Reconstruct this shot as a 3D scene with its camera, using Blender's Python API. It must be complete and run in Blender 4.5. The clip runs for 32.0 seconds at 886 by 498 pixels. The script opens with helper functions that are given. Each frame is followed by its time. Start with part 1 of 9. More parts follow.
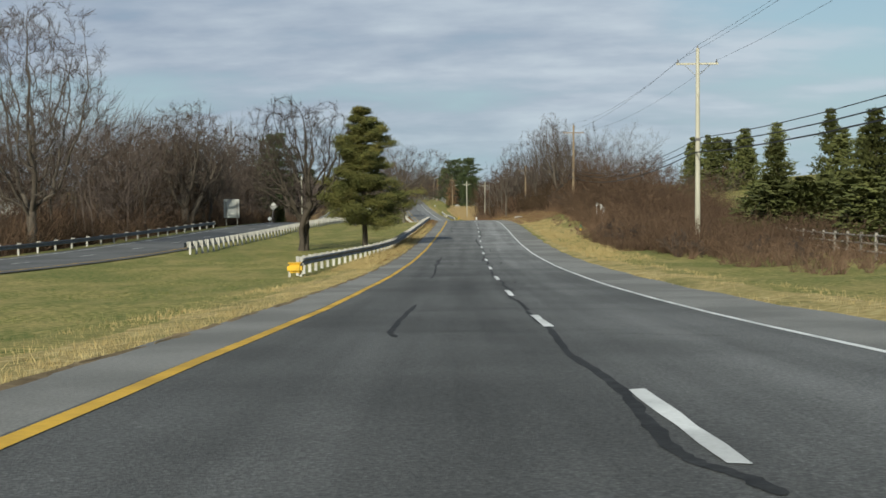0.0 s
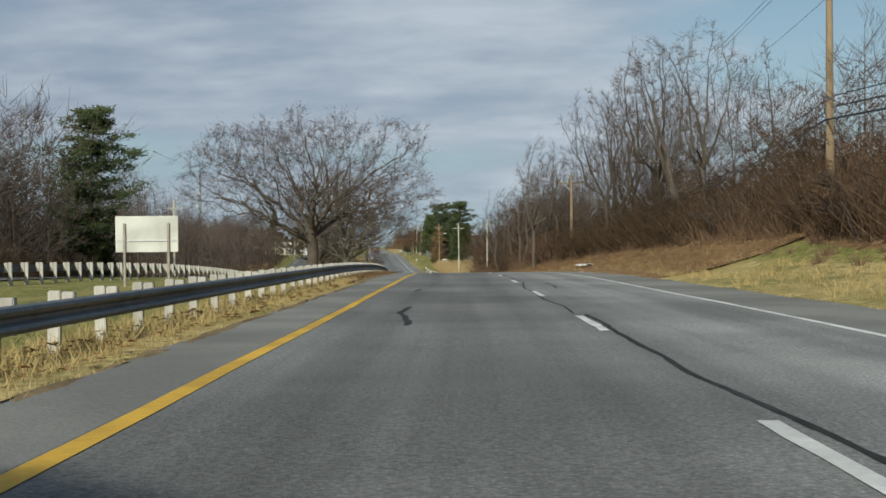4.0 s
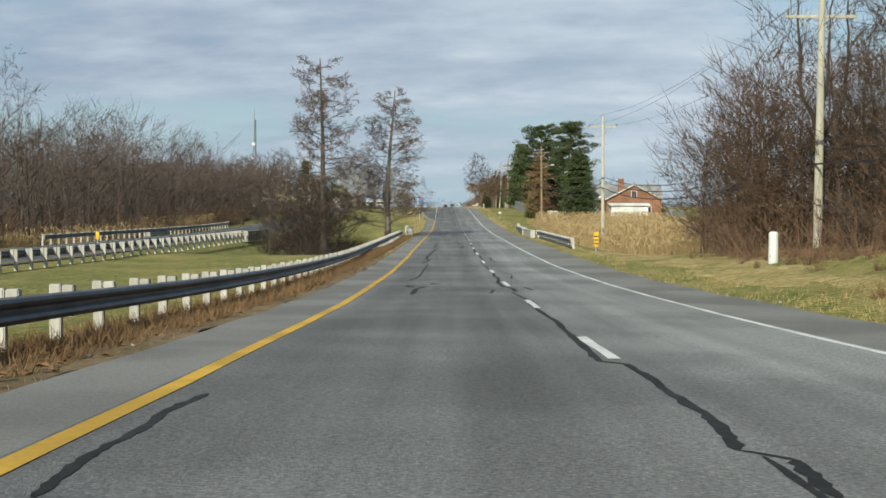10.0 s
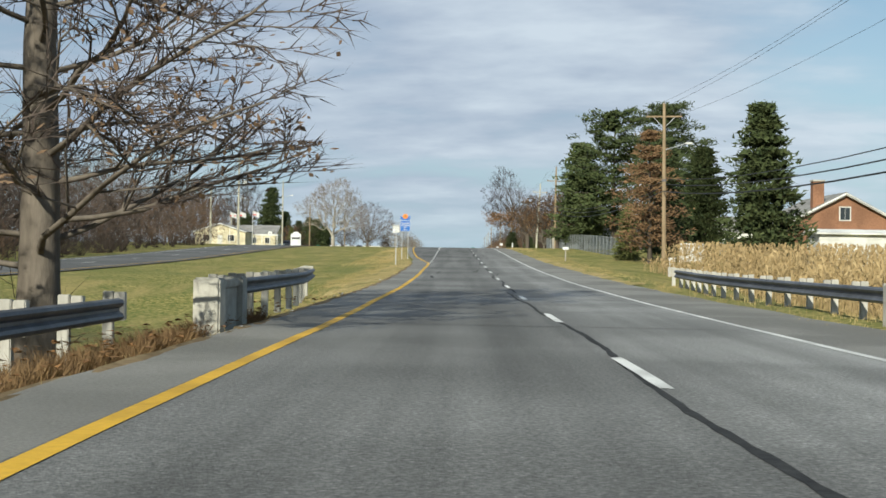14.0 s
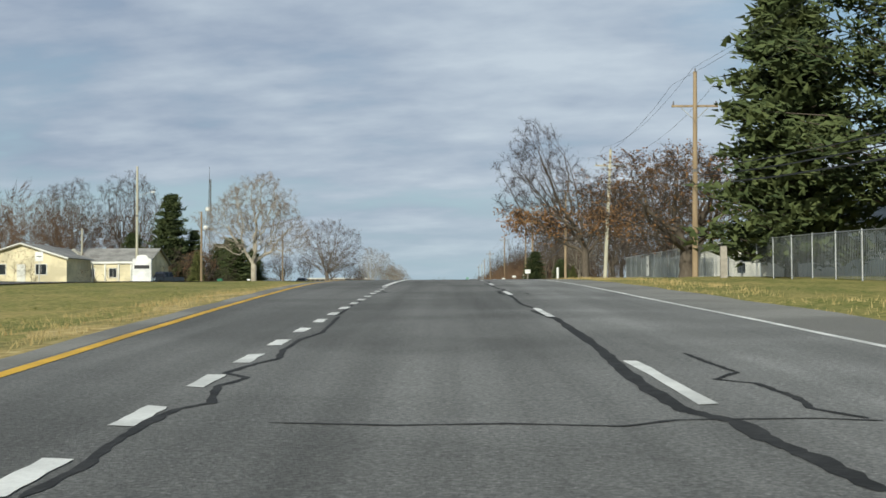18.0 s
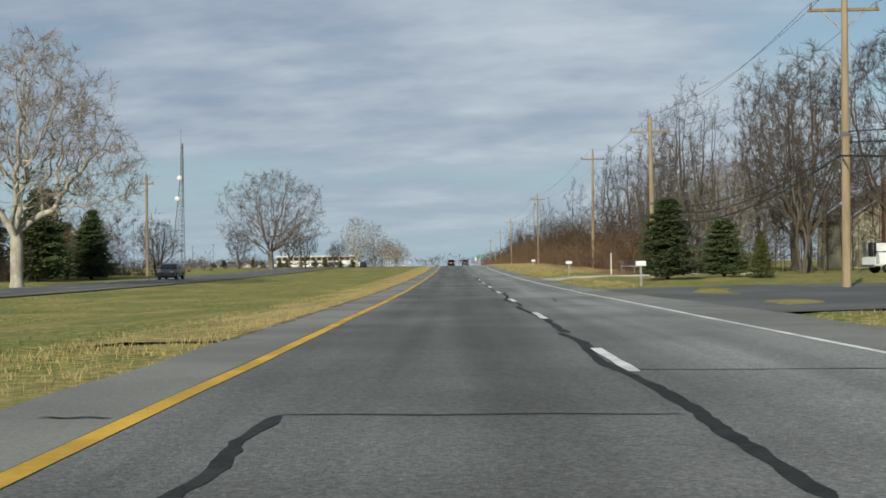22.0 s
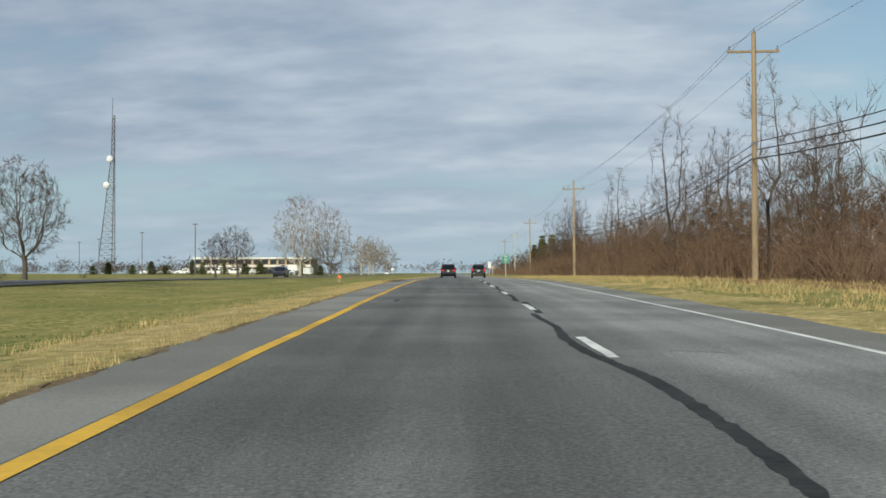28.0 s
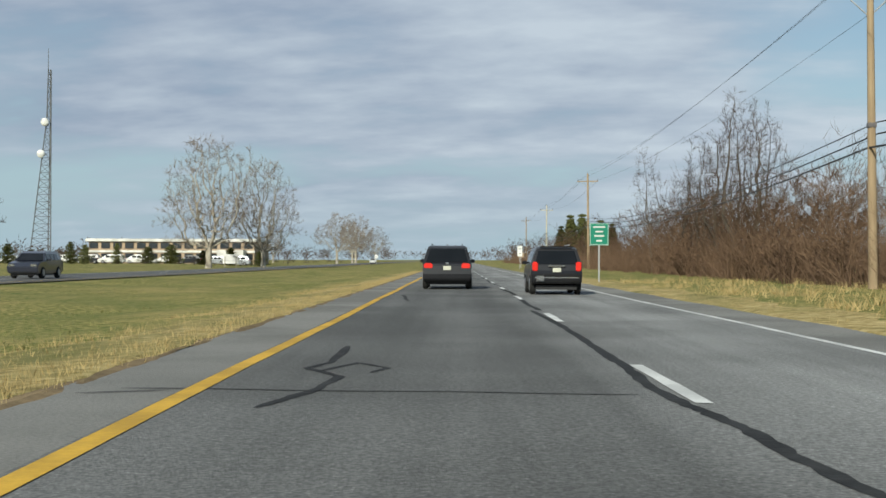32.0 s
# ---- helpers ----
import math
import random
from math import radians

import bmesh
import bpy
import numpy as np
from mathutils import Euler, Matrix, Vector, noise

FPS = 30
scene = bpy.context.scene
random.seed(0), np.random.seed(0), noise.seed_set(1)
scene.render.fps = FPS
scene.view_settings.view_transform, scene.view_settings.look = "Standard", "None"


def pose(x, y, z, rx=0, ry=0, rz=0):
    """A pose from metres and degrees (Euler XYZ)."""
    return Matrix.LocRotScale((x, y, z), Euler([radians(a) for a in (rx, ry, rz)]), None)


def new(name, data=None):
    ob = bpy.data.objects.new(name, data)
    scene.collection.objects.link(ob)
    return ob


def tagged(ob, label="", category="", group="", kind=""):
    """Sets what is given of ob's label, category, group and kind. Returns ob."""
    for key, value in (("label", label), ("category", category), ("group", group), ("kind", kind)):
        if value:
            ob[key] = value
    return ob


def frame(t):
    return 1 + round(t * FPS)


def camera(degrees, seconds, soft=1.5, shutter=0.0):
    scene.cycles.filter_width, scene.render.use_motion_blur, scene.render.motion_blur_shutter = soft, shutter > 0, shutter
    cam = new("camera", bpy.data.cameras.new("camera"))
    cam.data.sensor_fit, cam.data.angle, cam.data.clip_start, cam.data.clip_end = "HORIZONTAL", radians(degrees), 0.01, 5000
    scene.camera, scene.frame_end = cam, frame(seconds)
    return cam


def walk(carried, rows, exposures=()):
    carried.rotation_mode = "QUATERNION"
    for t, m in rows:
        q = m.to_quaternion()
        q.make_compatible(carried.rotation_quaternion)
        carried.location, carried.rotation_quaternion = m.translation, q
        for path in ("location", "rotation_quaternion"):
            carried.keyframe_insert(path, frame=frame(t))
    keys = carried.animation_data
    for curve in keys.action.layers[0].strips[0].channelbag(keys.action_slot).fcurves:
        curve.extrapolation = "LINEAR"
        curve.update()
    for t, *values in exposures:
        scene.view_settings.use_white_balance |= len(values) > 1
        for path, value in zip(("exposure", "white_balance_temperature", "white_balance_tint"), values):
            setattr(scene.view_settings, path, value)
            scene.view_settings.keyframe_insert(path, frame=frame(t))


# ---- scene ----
import collections

cam = camera(40.24, 32.0, soft=1.6)
# seconds, x, y, z, yaw, pitch, roll of the drive
ROWS = [
    (0, 0.000, -0.000, 1.048, 0.805, -3.009, 0.612),
    (0.5, -0.087, 13.243, 0.244, 0.781, -2.830, 0.260),
    (1, -0.178, 26.489, -0.458, 0.764, -2.428, 0.512),
    (1.5, -0.245, 39.737, -1.067, 0.726, -1.889, 0.626),
    (2, -0.278, 52.986, -1.588, 0.617, -1.521, 0.582),
    (2.5, -0.280, 66.237, -2.009, 0.482, -1.038, 0.488),
    (3, -0.256, 79.485, -2.310, 0.413, -0.771, 0.635),
    (3.5, -0.212, 92.727, -2.500, 0.285, -0.477, 0.785),
    (4, -0.156, 105.956, -2.606, 0.266, -0.139, 0.587),
    (4.5, -0.105, 119.170, -2.663, 0.342, 0.128, 0.320),
    (5, -0.075, 132.365, -2.702, 0.486, 0.244, 0.130),
    (5.5, -0.082, 145.540, -2.754, 0.654, 0.203, 0.084),
    (6, -0.135, 158.693, -2.852, 0.785, 0.043, 0.217),
    (6.5, -0.245, 171.821, -3.035, 1.141, -0.406, 0.331),
    (7, -0.443, 184.925, -3.316, 1.599, -0.696, 0.435),
    (7.5, -0.759, 198.006, -3.693, 2.238, -1.058, 0.207),
    (8, -1.221, 211.067, -4.146, 2.881, -1.286, -0.166),
    (8.5, -1.830, 224.111, -4.649, 3.507, -1.621, -0.360),
    (9, -2.567, 237.144, -5.191, 3.869, -1.886, -0.402),
    (9.5, -3.398, 250.175, -5.762, 4.128, -1.992, -0.125),
    (10, -4.271, 263.212, -6.328, 4.242, -1.803, -0.031),
    (10.5, -5.148, 276.264, -6.832, 4.155, -1.523, 0.145),
    (11, -6.014, 289.332, -7.241, 4.186, -1.098, -0.022),
    (11.5, -6.876, 302.418, -7.544, 4.212, -0.585, -0.023),
    (12, -7.749, 315.516, -7.725, 4.237, -0.090, 0.153),
    (12.5, -8.650, 328.622, -7.800, 4.300, 0.396, 0.227),
    (13, -9.592, 341.732, -7.809, 4.462, 0.395, -0.444),
    (13.5, -10.569, 354.842, -7.795, 4.669, 0.622, -0.875),
    (14, -11.556, 367.954, -7.806, 4.757, 0.564, -0.867),
    (14.5, -12.538, 381.069, -7.824, 4.745, 0.388, -0.782),
    (15, -13.507, 394.191, -7.815, 4.658, 0.236, -0.767),
    (15.5, -14.456, 407.321, -7.757, 4.517, 0.291, -0.773),
    (16, -15.388, 420.459, -7.642, 4.343, 0.860, -0.561),
    (16.5, -16.306, 433.602, -7.457, 4.333, 1.355, -0.225),
    (17, -17.226, 446.747, -7.186, 4.410, 2.092, -0.032),
    (17.5, -18.155, 459.891, -6.868, 4.440, 1.877, 0.440),
    (18, -19.087, 473.034, -6.527, 4.309, 2.007, 0.235),
    (18.5, -20.032, 486.174, -6.148, 4.395, 2.015, 0.008),
    (19, -20.989, 499.314, -5.752, 4.457, 2.174, 0.033),
    (19.5, -21.939, 512.452, -5.376, 4.395, 2.019, 0.228),
    (20, -22.871, 525.590, -5.073, 4.484, 1.781, 0.387),
    (20.5, -23.776, 538.723, -4.860, 4.561, 1.406, 0.310),
    (21, -24.677, 551.848, -4.716, 4.624, 1.252, 0.409),
    (21.5, -25.588, 564.961, -4.616, 4.573, 1.133, 0.687),
    (22, -26.517, 578.061, -4.575, 4.616, 0.806, 0.786),
    (22.5, -27.458, 591.144, -4.573, 4.637, 0.679, 0.730),
    (23, -28.402, 604.205, -4.593, 4.633, 0.590, 0.264),
    (23.5, -29.346, 617.241, -4.618, 4.646, 0.487, -0.202),
    (24, -30.279, 630.251, -4.633, 4.445, 0.465, -0.281),
    (24.5, -31.194, 643.234, -4.617, 4.281, 0.564, -0.144),
    (25, -32.099, 656.191, -4.573, 4.250, 0.619, -0.066),
    (25.5, -33.002, 669.121, -4.515, 4.289, 0.754, 0.088),
    (26, -33.910, 682.023, -4.448, 4.396, 0.847, 0.093),
    (26.5, -34.822, 694.897, -4.361, 4.518, 0.908, 0.032),
    (27, -35.739, 707.740, -4.270, 4.623, 0.961, -0.035),
    (27.5, -36.665, 720.550, -4.185, 4.679, 1.034, -0.058),
    (28, -37.598, 733.326, -4.086, 4.645, 1.142, 0.025),
    (28.5, -38.540, 746.066, -3.952, 4.637, 1.114, -0.162),
    (29, -39.499, 758.769, -3.812, 4.770, 1.217, -0.225),
    (29.5, -40.470, 771.431, -3.692, 4.972, 1.176, -0.024),
    (30, -41.434, 784.051, -3.598, 5.016, 1.213, 0.204),
    (30.5, -42.385, 796.629, -3.523, 4.945, 0.961, 0.027),
    (31, -43.326, 809.166, -3.489, 4.864, 0.808, 0.009),
    (31.5, -44.242, 821.663, -3.485, 4.828, 0.640, 0.065),
    (32, -45.138, 834.123, -3.531, 4.852, 0.509, -0.192),
]
walk(cam, [(t, pose(x, y, z, 90 + pi_, ro, ya)) for t, x, y, z, ya, pi_, ro in ROWS], exposures=[(0.0, 0.00, 6500, 0.0), (1.6, 0.10, 6500, 0.0), (3.0, -0.12, 6500, 0.0), (6.0, -0.10, 6500, 0.0), (9.0, 0.10, 6500, 0.0), (12.0, 0.22, 6500, 0.0), (17.0, 0.25, 6500, 0.0), (19.0, -0.10, 6500, 0.0), (20.5, -0.09, 6500, 0.0), (23.0, -0.02, 6500, 0.0), (32.0, 0.05, 6500, 0.0)])

# ---- light ----
SUN_DIR = Vector((-0.27, -0.96, 0.0)).normalized() * math.cos(radians(28)) + Vector((0, 0, math.sin(radians(28))))
sun = new("sun", bpy.data.lights.new("sun", "SUN"))
sun.data.energy, sun.data.angle, sun.data.color = 5.0, radians(0.6), (1.0, 0.93, 0.82)
sun.rotation_euler = SUN_DIR.to_track_quat("Z", "Y").to_euler()

world = bpy.data.worlds.new("sky")
scene.world = world
world.use_nodes = True
wn, wl = world.node_tree.nodes, world.node_tree.links
wn.clear()
w_out = wn.new("ShaderNodeOutputWorld")
w_bg = wn.new("ShaderNodeBackground")
w_sky = wn.new("ShaderNodeTexSky")
w_sky.sky_type, w_sky.sun_disc = "NISHITA", False
w_sky.sun_elevation, w_sky.sun_rotation = radians(28), math.atan2(SUN_DIR.x, SUN_DIR.y)
w_sky.air_density, w_sky.dust_density = 1.0, 0.6
w_co = wn.new("ShaderNodeTexCoord")
w_sep = wn.new("ShaderNodeSeparateXYZ")
wl.new(w_co.outputs["Generated"], w_sep.inputs[0])


def wmath(op, a, b=None, c=None):
    n = wn.new("ShaderNodeMath")
    n.operation = op
    for i, v in enumerate((a, b, c)):
        if v is None:
            continue
        if isinstance(v, (int, float)):
            n.inputs[i].default_value = v
        else:
            wl.new(v, n.inputs[i])
    return n.outputs[0]


# cloud sheet seen on a flat layer overhead: direction divided by its height
zc = wmath("MAXIMUM", w_sep.outputs["Z"], 0.0)
den = wmath("ADD", zc, 0.20)
cx = wmath("DIVIDE", w_sep.outputs["X"], den)
cy = wmath("DIVIDE", w_sep.outputs["Y"], den)
w_comb = wn.new("ShaderNodeCombineXYZ")
wl.new(wmath("MULTIPLY", cx, 1.25), w_comb.inputs[0])
wl.new(wmath("ADD", wmath("MULTIPLY", cy, 1.9), wmath("MULTIPLY", cx, 0.10)), w_comb.inputs[1])


def wnoise(scale, detail, rough, off):
    n = wn.new("ShaderNodeTexNoise")
    n.inputs["Scale"].default_value, n.inputs["Detail"].default_value, n.inputs["Roughness"].default_value = scale, detail, rough
    m = wn.new("ShaderNodeVectorMath")
    m.operation = "ADD"
    m.inputs[1].default_value = (off, off * 0.7, 0)
    wl.new(w_comb.outputs[0], m.inputs[0])
    wl.new(m.outputs[0], n.inputs["Vector"])
    return n.outputs["Fac"]


big = wnoise(0.55, 3, 0.5, 3.1)
mid = wnoise(1.9, 6, 0.5, 7.7)
fine = wnoise(5.5, 5, 0.55, 1.3)
cover = wmath("ADD", wmath("MULTIPLY", big, 1.0), wmath("ADD", wmath("MULTIPLY", mid, 0.65), wmath("MULTIPLY", fine, 0.12)))
# clearer towards the east (the drive's right hand) and low down
clear = wmath("MULTIPLY", wmath("MAXIMUM", wmath("SUBTRACT", wmath("DIVIDE", w_sep.outputs["X"], wmath("MAXIMUM", w_sep.outputs["Y"], 0.2)), 0.10), 0.0), 1.3)
cover = wmath("SUBTRACT", cover, clear)
# and a lower gap in the sheet to the north-west
w_gap = wn.new("ShaderNodeMapRange")
w_gap.interpolation_type = "SMOOTHSTEP"
w_gap.inputs["From Min"].default_value, w_gap.inputs["From Max"].default_value = 0.05, 0.13
w_gap.inputs["To Min"].default_value, w_gap.inputs["To Max"].default_value = 0.9, 0.0
wl.new(w_sep.outputs["Z"], w_gap.inputs["Value"])
west = wmath("MAXIMUM", wmath("SUBTRACT", wmath("MULTIPLY", w_sep.outputs["X"], -1.0), 0.12), 0.0)
cover = wmath("SUBTRACT", cover, wmath("MULTIPLY", west, w_gap.outputs[0]))
w_mask = wn.new("ShaderNodeMapRange")
w_mask.interpolation_type = "SMOOTHSTEP"
w_mask.inputs["From Min"].default_value, w_mask.inputs["From Max"].default_value = 0.56, 0.92
w_mask.inputs["To Max"].default_value = 0.93
wl.new(cover, w_mask.inputs["Value"])
# clouds thin out into haze near the horizon
w_hz = wn.new("ShaderNodeMapRange")
w_hz.inputs["From Min"].default_value, w_hz.inputs["From Max"].default_value = 0.0, 0.07
wl.new(w_sep.outputs["Z"], w_hz.inputs["Value"])
mask = wmath("MULTIPLY", w_mask.outputs[0], wmath("ADD", wmath("MULTIPLY", w_hz.outputs[0], 0.6), 0.4))
w_ramp = wn.new("ShaderNodeValToRGB")
w_ramp.color_ramp.elements[0].position, w_ramp.color_ramp.elements[0].color = 0.35, (0.315, 0.365, 0.505, 1)
w_ramp.color_ramp.elements[1].position, w_ramp.color_ramp.elements[1].color = 0.66, (0.60, 0.645, 0.76, 1)
wl.new(wmath("ADD", wmath("MULTIPLY", mid, 0.62), wmath("ADD", wmath("MULTIPLY", w_sep.outputs["X"], 0.22), wmath("ADD", wmath("MULTIPLY", big, 0.2), wmath("MULTIPLY", fine, 0.21)))), w_ramp.inputs[0])
w_gain = wn.new("ShaderNodeMix")
w_gain.data_type, w_gain.blend_type = "RGBA", "MULTIPLY"
w_gain.inputs["Factor"].default_value = 1.0
SKY_GAIN = 0.085
w_gain.inputs["B"].default_value = (SKY_GAIN, SKY_GAIN, SKY_GAIN * 1.05, 1)
wl.new(w_sky.outputs[0], w_gain.inputs["A"])
w_mix = wn.new("ShaderNodeMix")
w_mix.data_type = "RGBA"
wl.new(mask, w_mix.inputs["Factor"])
w_low = wn.new("ShaderNodeMapRange")
w_low.interpolation_type = "SMOOTHSTEP"
w_low.inputs["From Min"].default_value, w_low.inputs["From Max"].default_value = -0.02, 0.22
w_low.inputs["To Min"].default_value, w_low.inputs["To Max"].default_value = 0.92, 0.25
wl.new(w_sep.outputs["Z"], w_low.inputs["Value"])
w_haze = wn.new("ShaderNodeMix")
w_haze.data_type = "RGBA"
w_haze.inputs["B"].default_value = (0.40, 0.53, 0.66, 1)
wl.new(w_low.outputs[0], w_haze.inputs["Factor"])
wl.new(w_gain.outputs["Result"], w_haze.inputs["A"])
wl.new(w_haze.outputs["Result"], w_mix.inputs["A"])
wl.new(w_ramp.outputs[0], w_mix.inputs["B"])
wl.new(w_mix.outputs["Result"], w_bg.inputs["Color"])
w_bg.inputs["Strength"].default_value = 0.94
wl.new(w_bg.outputs[0], w_out.inputs[0])

# ---- materials ----


def material(name, colors, rough=0.8, scale=4.0, detail=4.0, bump=0.0, bump_scale=None, metal=0.0, stretch=(1, 1, 1), vary=0.0, big=0.0, spec=0.4, coat=0.0, hue_big=None, lo=0.28, hi=0.72):
    """Noise between two or more colours; a second, larger noise (big metres) darkens or shifts it; vary: difference between objects."""
    m = bpy.data.materials.new(name)
    m.use_nodes = True
    nt = m.node_tree
    b = nt.nodes["Principled BSDF"]
    b.inputs["Roughness"].default_value = rough
    b.inputs["Metallic"].default_value = metal
    b.inputs["Specular IOR Level"].default_value = spec
    b.inputs["Coat Weight"].default_value = coat
    co = nt.nodes.new("ShaderNodeTexCoord")
    mp = nt.nodes.new("ShaderNodeMapping")
    mp.inputs["Scale"].default_value = stretch
    nt.links.new(co.outputs["Object"], mp.inputs[0])
    nz = nt.nodes.new("ShaderNodeTexNoise")
    nz.inputs["Scale"].default_value, nz.inputs["Detail"].default_value, nz.inputs["Roughness"].default_value = scale, detail, 0.65
    nt.links.new(mp.outputs[0], nz.inputs["Vector"])
    rp = nt.nodes.new("ShaderNodeValToRGB")
    els = rp.color_ramp.elements
    while len(els) < len(colors):
        els.new(0.5)
    for i, c in enumerate(colors):
        els[i].position = lo + (hi - lo) * i / max(1, len(colors) - 1)
        els[i].color = (*c, 1)
    nt.links.new(nz.outputs["Fac"], rp.inputs[0])
    col = rp.outputs[0]
    if big:
        n2 = nt.nodes.new("ShaderNodeTexNoise")
        n2.inputs["Scale"].default_value, n2.inputs["Detail"].default_value = 1.0 / big, 3
        nt.links.new(co.outputs["Object"], n2.inputs["Vector"])
        r2 = nt.nodes.new("ShaderNodeMapRange")
        r2.interpolation_type = "SMOOTHSTEP"
        r2.inputs["From Min"].default_value, r2.inputs["From Max"].default_value = 0.38, 0.62
        nt.links.new(n2.outputs["Fac"], r2.inputs["Value"])
        mx = nt.nodes.new("ShaderNodeMix")
        mx.data_type = "RGBA"
        nt.links.new(r2.outputs[0], mx.inputs["Factor"])
        nt.links.new(col, mx.inputs["A"])
        if hue_big:
            mx.inputs["B"].default_value = (*hue_big, 1)
            sc = nt.nodes.new("ShaderNodeMath")
            sc.operation = "MULTIPLY"
            sc.inputs[1].default_value = 0.5
            nt.links.new(r2.outputs[0], sc.inputs[0])
            nt.links.new(sc.outputs[0], mx.inputs["Factor"])
        else:
            dk = nt.nodes.new("ShaderNodeMix")
            dk.data_type, dk.blend_type = "RGBA", "MULTIPLY"
            dk.inputs["Factor"].default_value = 1
            dk.inputs["B"].default_value = (0.72, 0.72, 0.72, 1)
            nt.links.new(col, dk.inputs["A"])
            nt.links.new(dk.outputs["Result"], mx.inputs["B"])
        col = mx.outputs["Result"]
    if vary:
        oi = nt.nodes.new("ShaderNodeObjectInfo")
        mr = nt.nodes.new("ShaderNodeMapRange")
        mr.inputs["To Min"].default_value, mr.inputs["To Max"].default_value = 1 - vary, 1 + vary
        nt.links.new(oi.outputs["Random"], mr.inputs["Value"])
        hs = nt.nodes.new("ShaderNodeHueSaturation")
        nt.links.new(mr.outputs[0], hs.inputs["Value"])
        nt.links.new(col, hs.inputs["Color"])
        col = hs.outputs[0]
    nt.links.new(col, b.inputs["Base Color"])
    if bump:
        n3 = nt.nodes.new("ShaderNodeTexNoise")
        n3.inputs["Scale"].default_value, n3.inputs["Detail"].default_value = bump_scale or scale * 3, 6
        nt.links.new(mp.outputs[0], n3.inputs["Vector"])
        bp = nt.nodes.new("ShaderNodeBump")
        bp.inputs["Strength"].default_value, bp.inputs["Distance"].default_value = bump, 0.02
        nt.links.new(n3.outputs["Fac"], bp.inputs["Height"])
        nt.links.new(bp.outputs[0], b.inputs["Normal"])
    return m


M = {}
M["asphalt"] = material("asphalt", [(0.08, 0.081, 0.081), (0.125, 0.126, 0.126), (0.19, 0.19, 0.188)], 0.9, 55, 8, 0.5, 160, spec=0.25, big=5.0)


def road_material(name, colors):
    """Asphalt: fine grit, pale chips, long faint streaks, wheel tracks across the lanes, an older darker stretch at the start."""
    m = material(name, colors, 0.9, 30, 9, 0.6, 60, spec=0.22, big=5.0, lo=0.34, hi=0.66)
    nt = m.node_tree
    b = nt.nodes["Principled BSDF"]
    col = b.inputs["Base Color"].links[0].from_socket
    uv = nt.nodes.new("ShaderNodeUVMap")
    uv.uv_map = "lane"
    sep = nt.nodes.new("ShaderNodeSeparateXYZ")
    nt.links.new(uv.outputs[0], sep.inputs[0])

    def mt(op, a, c):
        n = nt.nodes.new("ShaderNodeMath")
        n.operation = op
        for i, v in enumerate((a, c)):
            if isinstance(v, (int, float)):
                n.inputs[i].default_value = v
            elif v is not None:
                nt.links.new(v, n.inputs[i])
        return n.outputs[0]

    def rng(v, a, c, lo, hi):
        n = nt.nodes.new("ShaderNodeMapRange")
        n.interpolation_type = "SMOOTHSTEP"
        for k, x in (("From Min", a), ("From Max", c), ("To Min", lo), ("To Max", hi)):
            n.inputs[k].default_value = x
        nt.links.new(v, n.inputs["Value"])
        return n.outputs[0]

    mp = nt.nodes.new("ShaderNodeMapping")
    mp.inputs["Scale"].default_value = (1.6, 0.045, 1)
    nt.links.new(uv.outputs[0], mp.inputs[0])
    nz = nt.nodes.new("ShaderNodeTexNoise")
    nz.inputs["Scale"].default_value, nz.inputs["Detail"].default_value = 1.0, 5
    nt.links.new(mp.outputs[0], nz.inputs["Vector"])
    streak = rng(nz.outputs["Fac"], 0.3, 0.7, 0.84, 1.16)
    track = mt("ADD", mt("MULTIPLY", mt("COSINE", mt("MULTIPLY", mt("ADD", sep.outputs["X"], 1.08), 3.56), None), -0.06), 1.0)
    age = mt("MULTIPLY", rng(sep.outputs["Y"], 30, 110, 0.62, 1.10), rng(sep.outputs["Y"], 430, 520, 1.0, 0.80))
    outer = rng(sep.outputs["X"], 1.2, 3.0, 1.0, 1.46)
    late = mt("ADD", mt("MULTIPLY", rng(sep.outputs["Y"], 560, 640, 0.0, 0.24), rng(sep.outputs["X"], 0.8, 2.2, 0.0, 1.0)), 1.0)
    gain = mt("MULTIPLY", mt("MULTIPLY", streak, track), mt("MULTIPLY", mt("MULTIPLY", age, outer), late))
    vo = nt.nodes.new("ShaderNodeTexVoronoi")
    vo.inputs["Scale"].default_value = 21.0
    co = nt.nodes.new("ShaderNodeTexCoord")
    nt.links.new(co.outputs["Object"], vo.inputs["Vector"])
    chip = rng(vo.outputs["Distance"], 0.10, 0.26, 1.5, 1.0)
    gain = mt("MULTIPLY", gain, chip)
    mx = nt.nodes.new("ShaderNodeVectorMath")
    mx.operation = "SCALE"
    nt.links.new(col, mx.inputs[0])
    nt.links.new(gain, mx.inputs["Scale"])
    nt.links.new(mx.outputs[0], b.inputs["Base Color"])
    return m


